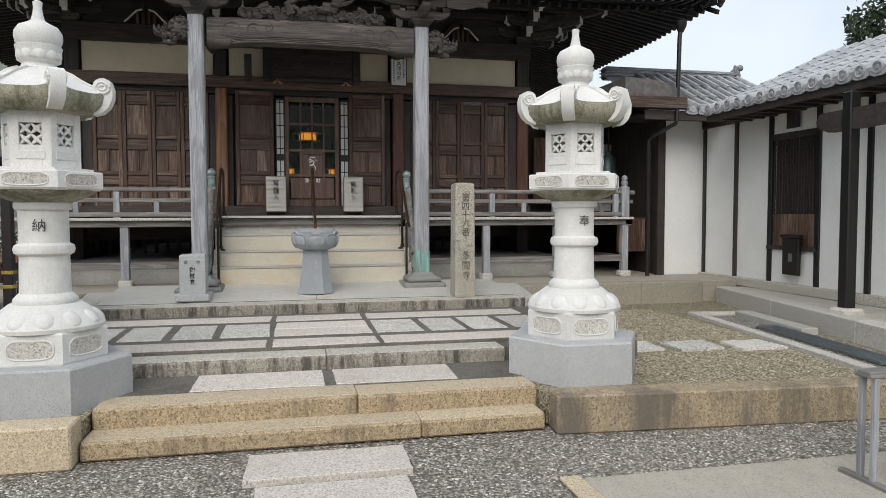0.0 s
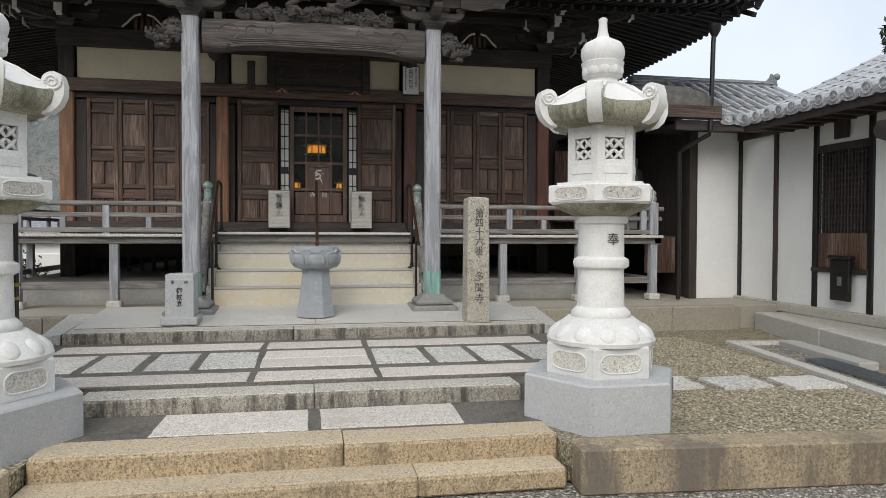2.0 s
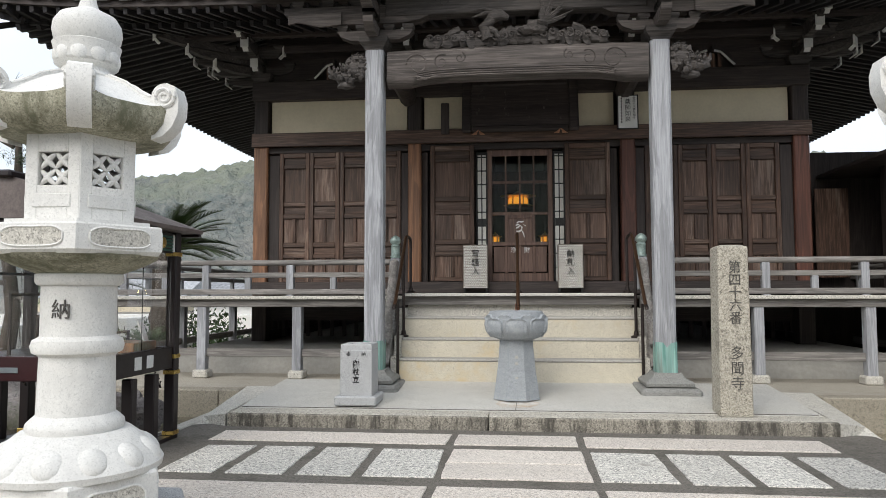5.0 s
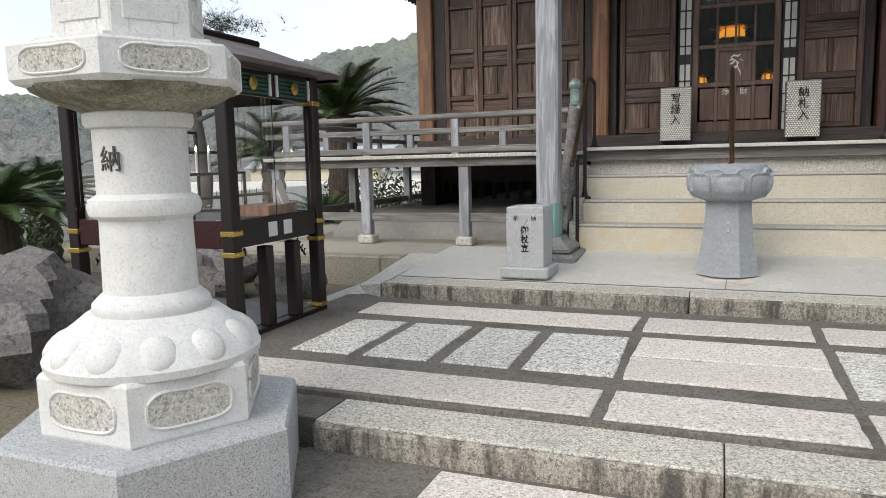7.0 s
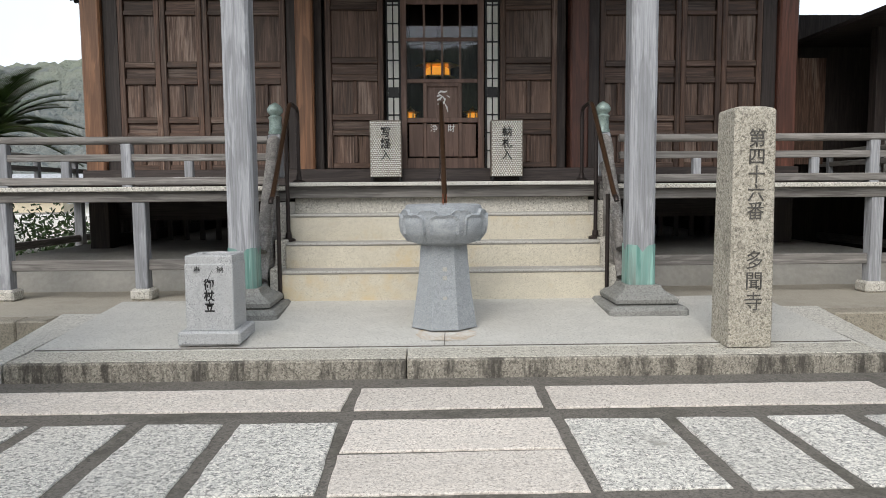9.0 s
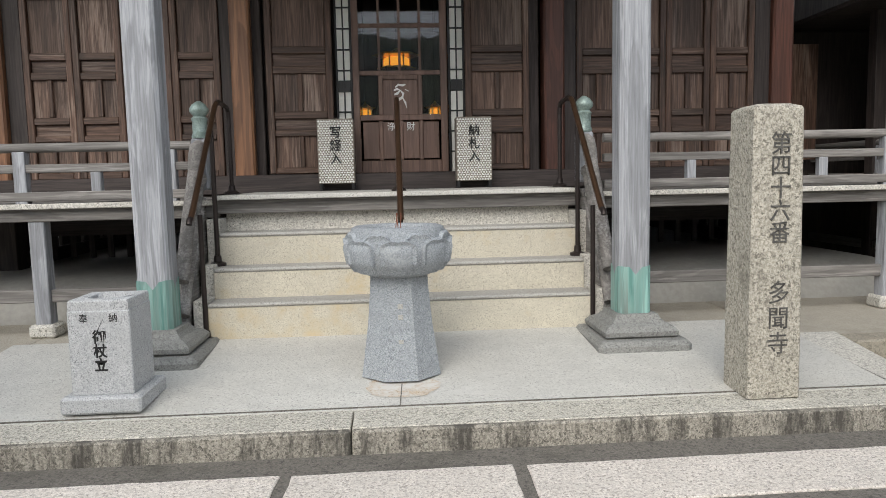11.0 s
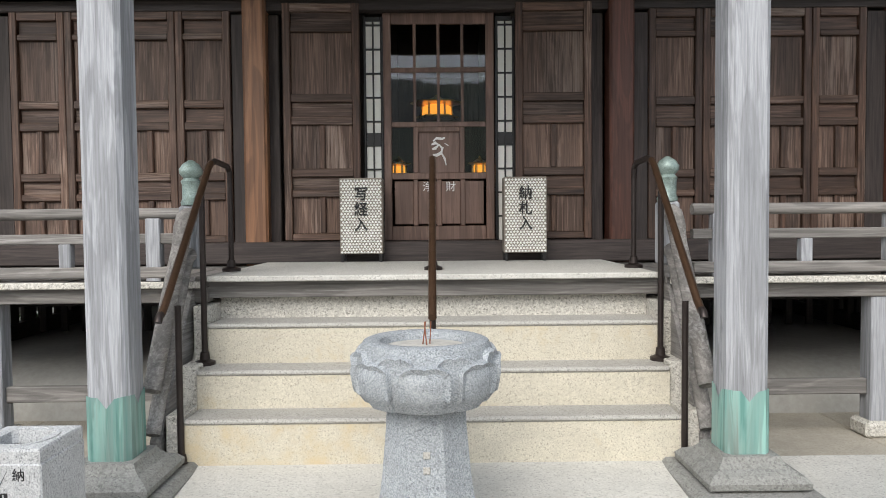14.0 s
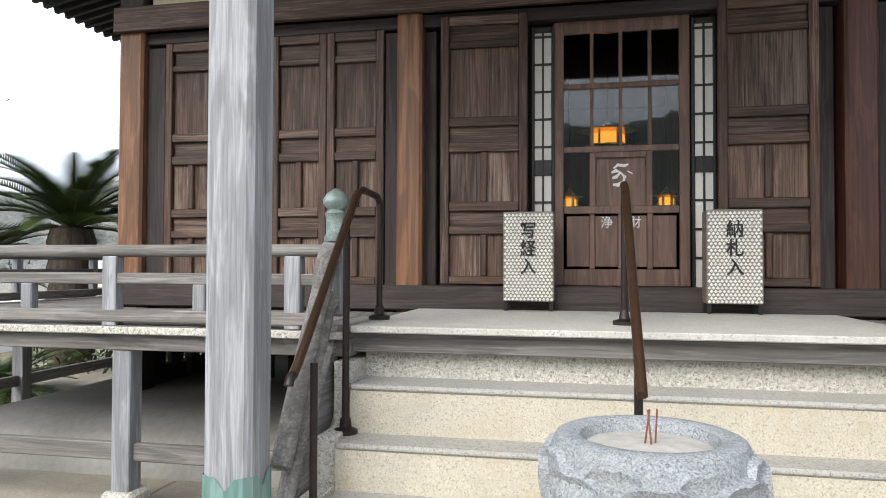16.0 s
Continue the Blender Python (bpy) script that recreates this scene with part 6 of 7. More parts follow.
for k in range(10):
    b = bmesh.new()
    lump(b, (0.31 + (k - 4.5) * 0.06, KY - 0.06, 5.50 - 0.01 * abs(k - 4.5)), (0.05, 0.03, 0.05), 9, 6, 0.5, k)
    pp("pendant", b, CHALK if k % 2 else WOOD_CARVE, "carved gable pendant", True)

# ---- underfloor: mound, posts, pierced rear screen ----
b = bmesh.new()
rows = []
for k in range(9):
    a = math.pi / 2 * k / 8
    d, z = 0.55 * (1 - math.sin(a)), 0.60 + 0.36 * math.sin(a) ** 0.7 * 1.0
    d2 = 0.55 * (1 - math.cos(a))
    z = 0.595 + 0.36 * math.sin(a)
    rows.append([b.verts.new(c) for c in ((-4.5 + d2, 12.0 + d2, z), (5.2 - d2, 12.0 + d2, z), (5.2 - d2, 21 - d2, z), (-4.5 + d2, 21 - d2, z))])
for p, q in zip(rows, rows[1:]):
    for k in range(4):
        b.faces.new((p[k], p[(k + 1) % 4], q[(k + 1) % 4], q[k]))
b.faces.new(rows[-1])
setting("lime_mound", b, KAME, "smooth grey lime-plastered mound under the hall", "podium", True)
under = tagged(new("underfloor_frame"), "dark posts and slatted screens below the hall floor", "underfloor", "", "structure")
for x in (HX0, -1.2, 1.89, HX1):
    for y in (HY, 15.4, 17.7, HB):
        part("floor_post", blocks((x - 0.11, x + 0.11, y - 0.11, y + 0.11, 0.93, 1.6)), WOOD_DARK_Z, under)
for x0, x1 in ((HX0, HX1),):
    part("ground_beam", blocks((x0, x1, HB - 0.06, HB + 0.06, 0.95, 1.12)), WOOD_DARK, under)
    part("ground_beam", blocks((x0, x1, HB - 0.06, HB + 0.06, 1.45, 1.6)), WOOD_DARK, under)
    x = x0
    k = 0
    while x < x1:
        w = (0.55, 0.16, 0.16, 1.1)[k % 4]
        part("screen_slat", blocks((x, min(x1, x + w), HB - 0.03, HB + 0.03, 1.1, 1.47)), WOOD_DARK_Z, under)
        x += w + 0.11
        k += 1
for s, x in ((-1, HX0 + 0.0), (1, HX1)):
    for k in range(24):
        y = HY + 0.2 + 0.28 * k
        part("screen_slat", blocks((x - 0.02, x + 0.02, y, y + 0.20, 1.1, 1.47)), WOOD_DARK_Z, under)
    part("ground_beam", blocks((x - 0.05, x + 0.05, HY, HB, 0.95, 1.1)), WOOD_DARK, under)
part("front_boards", blocks((HX0, HX1, HY + 0.35, HY + 0.38, 1.25, 1.6), c=0.002), WOOD_DARK, under)
for k in range(40):
    x = HX0 + 0.15 + 0.195 * k
    if -1.3 < x < 1.9:
        continue
    part("screen_slat", blocks((x, x + 0.06, HY + 0.5, HY + 0.53, 1.0, 1.5), c=0.003), WOOD_DARK_Z, under)

# ---- side building ----
WX, WY = 7.27, 11.6
side = tagged(new("side_building"), "white plastered side building with black posts and tiled roof", "building", "", "structure")


def sb(name, boxes, material, label="", c=0.006):
    return part(name, blocks(*boxes, c=c), material, side, label)


sb("back_wall", [(6.42, WX + 0.1, WY, WY + 0.12, 0.55, 3.4)], PLASTER_W, "white plaster wall", 0.003)
sb("long_wall", [(WX, WX + 0.12, 9.76, WY, 0.62, 3.5), (WX, WX + 0.12, 8.84, 9.76, 0.62, 1.17), (WX, WX + 0.12, 8.84, 9.76, 2.85, 3.5), (WX, WX + 0.12, -4, 8.84, 0.62, 3.5)], PLASTER_W, "white plaster wall", 0.003)
for y in (WY - 0.03, 10.66, 9.80, 8.80, 7.9, 6.3, 4.6):
    sb("wall_post", [(WX - 0.03, WX + 0.05, y - 0.045, y + 0.045, 0.60, 3.45)], BLACK_P if y != 10.66 else WOOD_DARK_Z, "black timber post")
sb("window_head", [(WX - 0.025, WX + 0.06, 8.84, 9.76, 2.80, 2.90)], WOOD_DARK_Z)
sb("window_sill", [(WX - 0.05, WX + 0.06, 8.80, 9.84, 1.14, 1.20)], WOOD_DARK_Z, "timber sill")
sb("shutter_board", [(WX - 0.01, WX + 0.03, 8.86, 9.74, 1.2, 1.68)], WOOD_BROWN, "weathered lower board")
# Black sheet behind the lattice, added in place of an unlit room.
sb("dark_room", [(WX + 0.05, WX + 0.08, 8.86, 9.74, 1.66, 2.85)], BLACK_P)
for k in range(15):
    y = 8.90 + 0.058 * k
    sb("lattice_bar", [(WX - 0.012, WX + 0.012, y, y + 0.02, 1.68, 2.80)], WOOD_DARK_Z, "", 0.003)
for k in range(13):
    z = 1.74 + 0.083 * k
    sb("lattice_bar", [(WX - 0.008, WX + 0.008, 8.88, 9.74, z, z + 0.018)], WOOD_DARK_Z, "", 0.003)
sb("dark_sign", [(WX - 0.06, WX - 0.03, 9.16, 9.42, 2.95, 3.42)], WOOD_DARK_Z, "small dark board")
t = thing("hanging_board", (WX - 0.10, 9.2, 0.78), "black lacquered board hanging on the white wall", "board")
part("panel", blocks((-0.03, 0.03, -0.17, 0.17, 0, 0.55), c=0.012), BLACK_P, t)
part("cap", blocks((-0.05, 0.045, -0.20, 0.20, 0.55, 0.60), c=0.01), BLACK_P, t)
part("marking", blocks((-0.034, -0.029, -0.05, 0.03, 0.2, 0.32), c=0.001), STEEL, t, "worn pale marking")
sb("footing", [(WX - 0.10, WX + 0.14, -4, WY, 0.50, 0.64)], KERB_STONE, "stained stone footing", 0.012)
sb("footing", [(6.36, WX - 0.1, WY - 0.06, WY + 0.14, 0.50, 0.60)], KERB_STONE, "", 0.012)
# porch post of the side building with bracket
sb("porch_post", [(6.28, 6.42, 7.18, 7.32, 0.56, 3.1)], BLACK_P, "black square porch post", 0.012)
sb("post_stone", [(6.21, 6.49, 7.11, 7.39, 0.44, 0.575)], PALE_STEP, "grey stone pad", 0.03)
b = bmesh.new()
slabshape(b, [(7.05, 2.66), (7.55, 2.66), (7.70, 2.72), (7.75, 2.80), (7.68, 2.90), (6.0, 2.90), (5.0, 2.95), (5.0, 2.72)], "x", 6.30, 6.40)
part("bracket_beam", b, WOOD_DARK, side, "carved bracket beam")
# floor of its passage, kerb and drain
passage = setting("side_passage", blocks((6.24, WX - 0.08, 4.8, 10.4, 0.1, 0.50), c=0.01), KERB_STONE, "stained grey passage floor", "pavement")
passage.matrix_basis = pose(6.74, 10.4, 0, 0, 0, -11) @ pose(-6.02, -10.4, 0)
kb = tagged(new("passage_kerb"), "long pale granite kerb beside the drain", "kerb", "", "structure")
kb.matrix_basis = pose(6.74, 10.4, 0, 0, 0, -11) @ pose(-6.02, -10.4, 0)
y = 4.8
for L in (1.9, 1.9, 1.8):
    part("kerb_stone", blocks((6.02, 6.26, y + 0.004, min(10.4, y + L - 0.004), 0.15, 0.505), c=0.014), PALE_STEP, kb)
    y += L
dr = tagged(new("drain"), "shallow stone-edged drain with steel grating", "drain", "", "structure")
dr.matrix_basis = pose(5.45, 9.15, 0, 0, 0, -7.5) @ pose(-5.22, -9.18, 0)
part("edge_stone", blocks((5.22, 5.36, 5.3, 9.18, 0.2, 0.30), c=0.008), PALE_STEP, dr)
part("edge_stone", blocks((5.36, 6.02, 9.04, 9.18, 0.2, 0.30), c=0.008), PALE_STEP, dr)
part("floor", blocks((5.36, 6.02, 5.3, 9.04, 0.18, 0.258), c=0.004), GRAVEL, dr, "wet grey drain bed")
part("inner_stone", blocks((5.80, 6.02, 7.4, 8.95, 0.2, 0.34), c=0.012), TREAD_STONE, dr)
bm = bmesh.new()
for k in range(10):
    cbox(bm, 5.54 + 0.028 * k, 5.554 + 0.028 * k, 5.75, 7.9, 0.27, 0.30, 0.002)
cbox(bm, 5.53, 5.83, 5.73, 5.76, 0.268, 0.302, 0.003)
cbox(bm, 5.53, 5.83, 7.89, 7.92, 0.268, 0.302, 0.003)
part("grating", bm, STEEL, dr, "blue-grey steel grating")
# its tiled roof
rf = tagged(new("side_roof"), "grey tiled roof with round eave tiles over the side building", "roof", "", "structure")
SXE, SZE, SLOPE = 6.56, 3.27, 0.37


def sroof(d):
    return SZE + 0.06 + SLOPE * d + 0.03 * d * d


bm = bmesh.new()
rows = []
for d in (0, 0.8, 1.6, 2.45):
    rows.append([bm.verts.new((SXE + d, y, sroof(d))) for y in (-4.5, 10.55 + 0.0 * d)])
for p, q in zip(rows, rows[1:]):
    bm.faces.new((p[0], p[1], q[1], q[0]))
part("tile_bed", bm, TILE, rf, "flat pan tiles")
bm = bmesh.new()
cover = None
y = 10.40
while y > -4.3:
    for k in range(7):
        d0, d1 = 0.33 * k, 0.33 * (k + 1) + 0.02
        tube(bm, [(SXE - 0.03 + d0, y, sroof(d0) + 0.035), (SXE - 0.03 + d1, y, sroof(d1) + 0.025)], [0.062, 0.054], 8)
    y -= 0.255
tagged(part("tile_ribs", bm, TILE_L, rf, "rows of round cover tiles", True), kind="stuff")
y, k = 10.40, 0
while y > -4.3:
    m = Matrix.Translation((SXE - 0.02, y, sroof(0) + 0.03)) @ Matrix.Rotation(-math.pi / 2, 4, "Z")
    same("eave_tile", disc, rf, m)
    y -= 0.255
part("fascia", blocks((SXE + 0.02, SXE + 0.07, -4.4, 10.5, SZE - 0.10, SZE + 0.06), c=0.004), WOOD_DARK, rf)
part("soffit", blocks((SXE + 0.05, WX, -4.4, 10.55, SZE - 0.01, SZE + 0.02), c=0.002), WOOD_DARK, rf)
keep2 = None
for k in range(48):
    y = 10.3 - 0.3 * k
    m = Matrix.Translation((0, y, 0))
    if keep2 is None:
        b = bmesh.new()
        cbox(b, SXE + 0.04, WX, -0.03, 0.03, SZE - 0.09, SZE - 0.012, 0.004)
        keep2 = part("rafter", b, WOOD_DARK, rf)
        keep2.matrix_basis = m
    else:
        same("rafter", keep2, rf, m)
part("wall_plate", blocks((WX - 0.06, WX + 0.1, -4.4, WY, 3.20, 3.36), c=0.006), WOOD_DARK, rf)

# connecting roof behind
cr = tagged(new("connecting_roof"), "low tiled roof joining the hall and the side building", "roof", "", "structure")
bm = bmesh.new()
rows = []
for y, z in ((10.95, 3.42), (11.7, 3.78), (12.5, 4.22), (12.9, 4.40)):
    rows.append([bm.verts.new((x, y, z)) for x in (5.8, 8.9)])
for p, q in zip(rows, rows[1:]):
    bm.faces.new((p[0], p[1], q[1], q[0]))
part("tile_bed", bm, TILE, cr)
bm = bmesh.new()
x = 6.55
while x < 8.9:
    for (y0, z0_), (y1, z1_) in zip(((10.93, 3.44), (11.5, 3.70), (12.1, 4.02)), ((11.52, 3.70), (12.12, 4.02), (12.85, 4.40))):
        tube(bm, [(x, y0, z0_ + 0.03), (x, y1, z1_ + 0.02)], [0.055, 0.048], 8)
    x += 0.22
for k in range(6):
    y, z = 11.1 + 0.3 * k, 3.49 + 0.155 * k
    cbox(bm, 6.5, 8.9, y, y + 0.02, z, z + 0.035, 0.003)
tagged(part("tile_ribs", bm, TILE_L, cr, "rows of cover tiles", True), kind="stuff")
part("ridge", blocks((5.9, 8.7, 12.78, 13.02, 4.28, 4.52), c=0.03), TILE, cr, "layered tile ridge")
for k in range(3):
    part("ridge_course", blocks((5.88, 8.72, 12.76, 13.04, 4.34 + 0.06 * k, 4.355 + 0.06 * k), c=0.004), TILE_L, cr)
b = bmesh.new()
lump(b, (8.78, 12.9, 4.48), (0.10, 0.10, 0.16), 10, 8, 0.5, 2)
lump(b, (8.85, 12.86, 4.62), (0.07, 0.06, 0.06), 8, 6, 0.4, 4)
part("ridge_ornament", b, TILE, cr, "ogre-tile ridge ornament", True)
part("eave_board", blocks((5.75, 8.9, 10.96, 11.02, 3.26, 3.42), c=0.006), WOOD_DARK, cr)
part("soffit", blocks((5.75, 8.9, 11.0, 12.0, 3.34, 3.37), c=0.003), WOOD_DARK, cr)
m = None
x = 6.6
while x < 8.8:
    same("eave_tile", disc, cr, Matrix.Translation((x, 10.93, 3.46)))
    x += 0.22
# small barked canopy beside the hall
b = bmesh.new()
slabshape(b, [(5.35, 3.62), (6.48, 3.62), (6.48, 3.66), (6.25, 3.80), (5.9, 3.90), (5.35, 3.93)], "y", 10.9, 12.4)
part("bark_canopy", b, plain("weathered_bark_roofing", (0.16, 0.15, 0.14), 0.9, scale=8, relief=0.5, other=(0.08, 0.075, 0.07)), cr, "grey-brown bark canopy")
part("canopy_board", blocks((5.4, 6.46, 10.86, 10.92, 3.44, 3.63), c=0.006), WOOD_BROWN_X, cr, "brown canopy board")

# passage beside the hall with bell
pg = tagged(new("side_hallway"), "dark roofed passage between hall and side building", "passage", "", "structure")
part("back_wall", blocks((HX1 + 0.2, 6.5, 14.6, 14.7, 0.6, 3.93), c=0.003), WOOD_DARK_Z, pg, "dark boarded wall")
part("pale_panel", blocks((5.75, 6.38, 13.5, 13.53, 1.75, 3.1), c=0.003), KAME, pg, "grey-white panel in shade")
for x, y in ((5.66, 13.45), (6.40, 11.62)):
    part("post", blocks((x - 0.07, x + 0.07, y - 0.07, y + 0.07, 0.6, 3.5)), WOOD_DARK_Z, pg)
part("side_boards", blocks((5.8, 6.36, 12.05, 12.08, 1.0, 1.6), c=0.003), WOOD_BROWN, pg, "vertical skirting boards")
part("floor", blocks((HX1 + 0.3, 6.4, 12.1, 14.6, 1.58, 1.63), c=0.003), WOOD_DARK, pg)
part("ceiling", blocks((5.15, 6.5, 11.9, 14.7, 3.5, 3.55), c=0.003), WOOD_DARK, pg)
part("right_wall", blocks((6.42, 6.5, WY + 0.1, 14.7, 0.6, 3.5), c=0.003), WOOD_DARK_Z, pg)
part("shaded_panel", blocks((5.0, 5.5, 14.3, 14.33, 1.9, 3.3), c=0.003), WOOD_BROWN, pg)
for k in range(5):
    part("grille_bar", blocks((4.62 + 0.05 * k, 4.635 + 0.05 * k, 14.2, 14.215, 2.0, 2.6), c=0.002), PAPER, pg, "pale grille bar")
t = thing("bronze_bell", (6.02, 12.9, 2.35), "green-grey bronze temple bell hanging in shade", "bell")
part("body", lathe(bmesh.new(), [(0.175, 0), (0.18, 0.03), (0.165, 0.06), (0.155, 0.30), (0.14, 0.42), (0.09, 0.48), (0.01, 0.49)], 28), BRONZE, t, "", True)
part("loop", tube(bmesh.new(), [(-0.05, 0, 0.48), (-0.04, 0, 0.56), (0.04, 0, 0.56), (0.05, 0, 0.48)], 0.014, 8), BRONZE, t, "", True)
part("hanger", tube(bmesh.new(), [(0, 0, 0.56), (0, 0, 1.16)], 0.012, 8), IRON, t, "", True)
part("band", lathe(bmesh.new(), [(0.166, 0.09), (0.17, 0.10), (0.166, 0.115)], 28, cap=False), BRONZE, t, "", True)
t = thing("downpipe", (6.33, 10.92, 0.0), "black rainwater pipe with funnel from the eave gutter", "downpipe")
part("pipe", tube(bmesh.new(), [(0.02, 0, 4.85), (0, 0, 4.6), (-0.03, 0.0, 3.24)], 0.036, 12), BLACK_P, t, "", True)
part("elbow", tube(bmesh.new(), [(-0.03, 0.0, 3.28), (-0.04, 0.02, 3.2), (-0.28, 0.3, 3.02), (-0.34, 0.36, 2.95), (-0.34, 0.36, 0.62)], 0.034, 12), BLACK_P, t, "", True)
part("funnel", lathe(bmesh.new(), [(0.04, 4.70), (0.09, 4.80), (0.10, 4.88), (0.09, 4.89)], 16, Matrix.Translation((0.02, 0, 0))), BLACK_P, t, "", True)

# ---- candle cabinet ----
t = thing("candle_cabinet", (-3.32, 8.13, Z_PAVE - 0.03), "dark lacquered glazed candle cabinet with gilt corners", "candle cabinet")
CW, CL = 0.66, 0.50
part("base_plate", blocks((-CW - 0.05, CW + 0.04, -CL - 0.06, CL + 0.06, 0, 0.05), c=0.008), LACQUER, t)
part("floor_tray", blocks((-CW, CW - 0.05, -CL + 0.04, CL - 0.04, 0.045, 0.056), c=0.003), plain("dull_dark_tray", (0.075, 0.075, 0.078), 0.45, scale=5), t, "dark grey tray")
for x in (-CW, 0, CW - 0.0):
    for y in (-CL, CL):
        if x == 0:
            continue
        part("leg", blocks((x - 0.045, x + 0.045, y - 0.045, y + 0.045, 0.05, 1.79), c=0.008), LACQUER, t)
        for z in (0.052, 0.565, 0.70, 1.575):
            part("gilt_corner", blocks((x - 0.052, x + 0.052, y - 0.052, y + 0.052, z, z + 0.035), c=0.004), GILT, t, "gilt corner band")
for y in (-CL + 0.34, CL - 0.33):
    part("leg", blocks((CW - 0.045, CW + 0.045, y - 0.04, y + 0.04, 0.05, 0.60), c=0.008), LACQUER, t)
    part("leg", blocks((-CW - 0.045, -CW + 0.045, y - 0.04, y + 0.04, 0.05, 0.60), c=0.008), LACQUER, t)
part("apron_panel", blocks((CW - 0.03, CW + 0.03, -CL + 0.045, CL - 0.045, 0.62, 0.80), c=0.006), LACQUER, t)
part("apron_panel", blocks((-CW + 0.045, CW - 0.045, -CL - 0.03, -CL + 0.03, 0.62, 0.80), c=0.006), LACQUER_R, t, "red-brown lacquer panel")
part("apron_panel", blocks((-CW + 0.045, CW - 0.045, CL - 0.03, CL + 0.03, 0.62, 0.80), c=0.006), LACQUER_R, t)
part("name_plate", blocks((-0.12, 0.02, -CL - 0.036, -CL - 0.03, 0.68, 0.72), c=0.002), STEEL, t, "small metal plate")
part("inner_floor", blocks((-CW, CW, -CL, CL, 0.74, 0.78), c=0.004), LACQUER, t)
for y in (-0.10, 0.08):
    part("white_writing", blocks((CW + 0.03, CW + 0.034, y - 0.05, y + 0.05, 0.66, 0.76), c=0.001), CHALK, t, "worn white characters")
for y0, y1 in ((-CL + 0.05, -0.005), (0.005, CL - 0.05)):
    g = part("pane", blocks((CW - 0.006, CW, y0, y1, 0.80, 1.60), c=0.001), GLASS, t, "glass pane")
    g.visible_shadow = False
    g = part("pane", blocks((-CW, -CW + 0.006, y0, y1, 0.80, 1.60), c=0.001), GLASS, t, "glass pane")
    g.visible_shadow = False
for x0, x1 in ((-CW + 0.05, -0.005), (0.005, CW - 0.05)):
    for y in (-CL, CL - 0.006):
        g = part("pane", blocks((x0, x1, y, y + 0.006, 0.80, 1.60), c=0.001), GLASS, t, "glass pane")
        g.visible_shadow = False
for z, x in ((0.92, 0.30), (1.08, 0.08), (1.24, -0.14), (1.40, -0.36)):
    part("candle_rack", blocks((x - 0.012, x + 0.012, -CL + 0.07, CL - 0.07, z, z + 0.022), c=0.003), IRON, t, "black candle rack bar")
    for y in (-CL + 0.08, CL - 0.08):
        part("rack_leg", blocks((x - 0.01, x + 0.01, y - 0.01, y + 0.01, 0.78, z), c=0.002), IRON, t)
    for k in range(9):
        y = -CL + 0.14 + 0.09 * k
        part("spike", tube(bmesh.new(), [(x, y, z + 0.02), (x, y, z + 0.06)], [0.004, 0.001], 5), IRON, t)
for y in (-0.10, 0.03):
    part("candle", tube(bmesh.new(), [(0.08, y, 1.10), (0.08, y, 1.25)], 0.010, 10), WHITE_P, t, "lit white candle", True)
    part("flame", lathe(bmesh.new(), [(0.001, 1.25), (0.008, 1.262), (0.005, 1.28), (0.001, 1.295)], 10, Matrix.Translation((0.08, y, 0))), FLAME, t, "candle flame", True)
part("candle_box", blocks((0.28, 0.58, 0.02, 0.38, 0.78, 0.86), c=0.006), WOOD_WARM, t, "open wooden candle box")
bm = bmesh.new()
cbox(bm, 0.0, 0.012, -0.10, 0.10, 0, 0.24, 0.002, pose(0.52, 0.34, 0.80, 0, -18, 20))
part("price_card", bm, WHITE_P, t, "white card")
part("frieze", blocks((CW - 0.02, CW + 0.02, -CL, CL, 1.60, 1.77), (-CW, CW, -CL - 0.02, -CL + 0.02, 1.60, 1.77), (-CW, CW, CL - 0.02, CL + 0.02, 1.60, 1.77), c=0.005), LACQUER, t)
for y0, y1 in ((-CL + 0.08, -0.06), (0.06, CL - 0.08)):
    for k in range(5):
        part("frieze_slat", blocks((CW + 0.02, CW + 0.03, y0, y1, 1.615 + 0.028 * k, 1.631 + 0.028 * k), c=0.003), GREEN_P, t, "green slat")
    part("crest", lathe(bmesh.new(), [(0.045, 0), (0.045, 0.012), (0.03, 0.016), (0.012, 0.02)], 16, pose(CW + 0.03, (y0 + y1) / 2, 1.68, 0, 90, 0)), GILT, t, "gilt wheel crest", True)
    for y in (y0 - 0.02, y1 + 0.02):
        part("white_tab", blocks((CW + 0.018, CW + 0.032, y - 0.012, y + 0.012, 1.61, 1.755), c=0.002), CHALK, t)
for k in range(5):
    part("frieze_slat", blocks((-CW + 0.1, CW - 0.1, -CL - 0.03, -CL - 0.02, 1.615 + 0.028 * k, 1.631 + 0.028 * k), c=0.003), GREEN_P, t, "green slat")
# hipped lid with a ridge along y
bm = bmesh.new()
slabshape(bm, [(-CW - 0.16, 1.78), (CW + 0.16, 1.78), (CW + 0.17, 1.81), (0.06, 2.09), (-0.06, 2.09), (-CW - 0.17, 1.81)], "y", -CL - 0.20, CL + 0.20)
part("roof", bm, plain("brown_metal_roofing", (0.17, 0.14, 0.13), 0.45, 0.3, scale=5, other=(0.11, 0.09, 0.085)), t, "brown metal roof")
part("roof_ridge", blocks((-0.07, 0.07, -CL - 0.25, CL + 0.25, 2.08, 2.135), c=0.015), LACQUER, t, "dark ridge bar")
for y in (-CL - 0.20, CL + 0.16):
    part("barge_board", blocks((-CW - 0.15, CW + 0.15, y, y + 0.04, 1.755, 1.80), c=0.006), LACQUER, t)
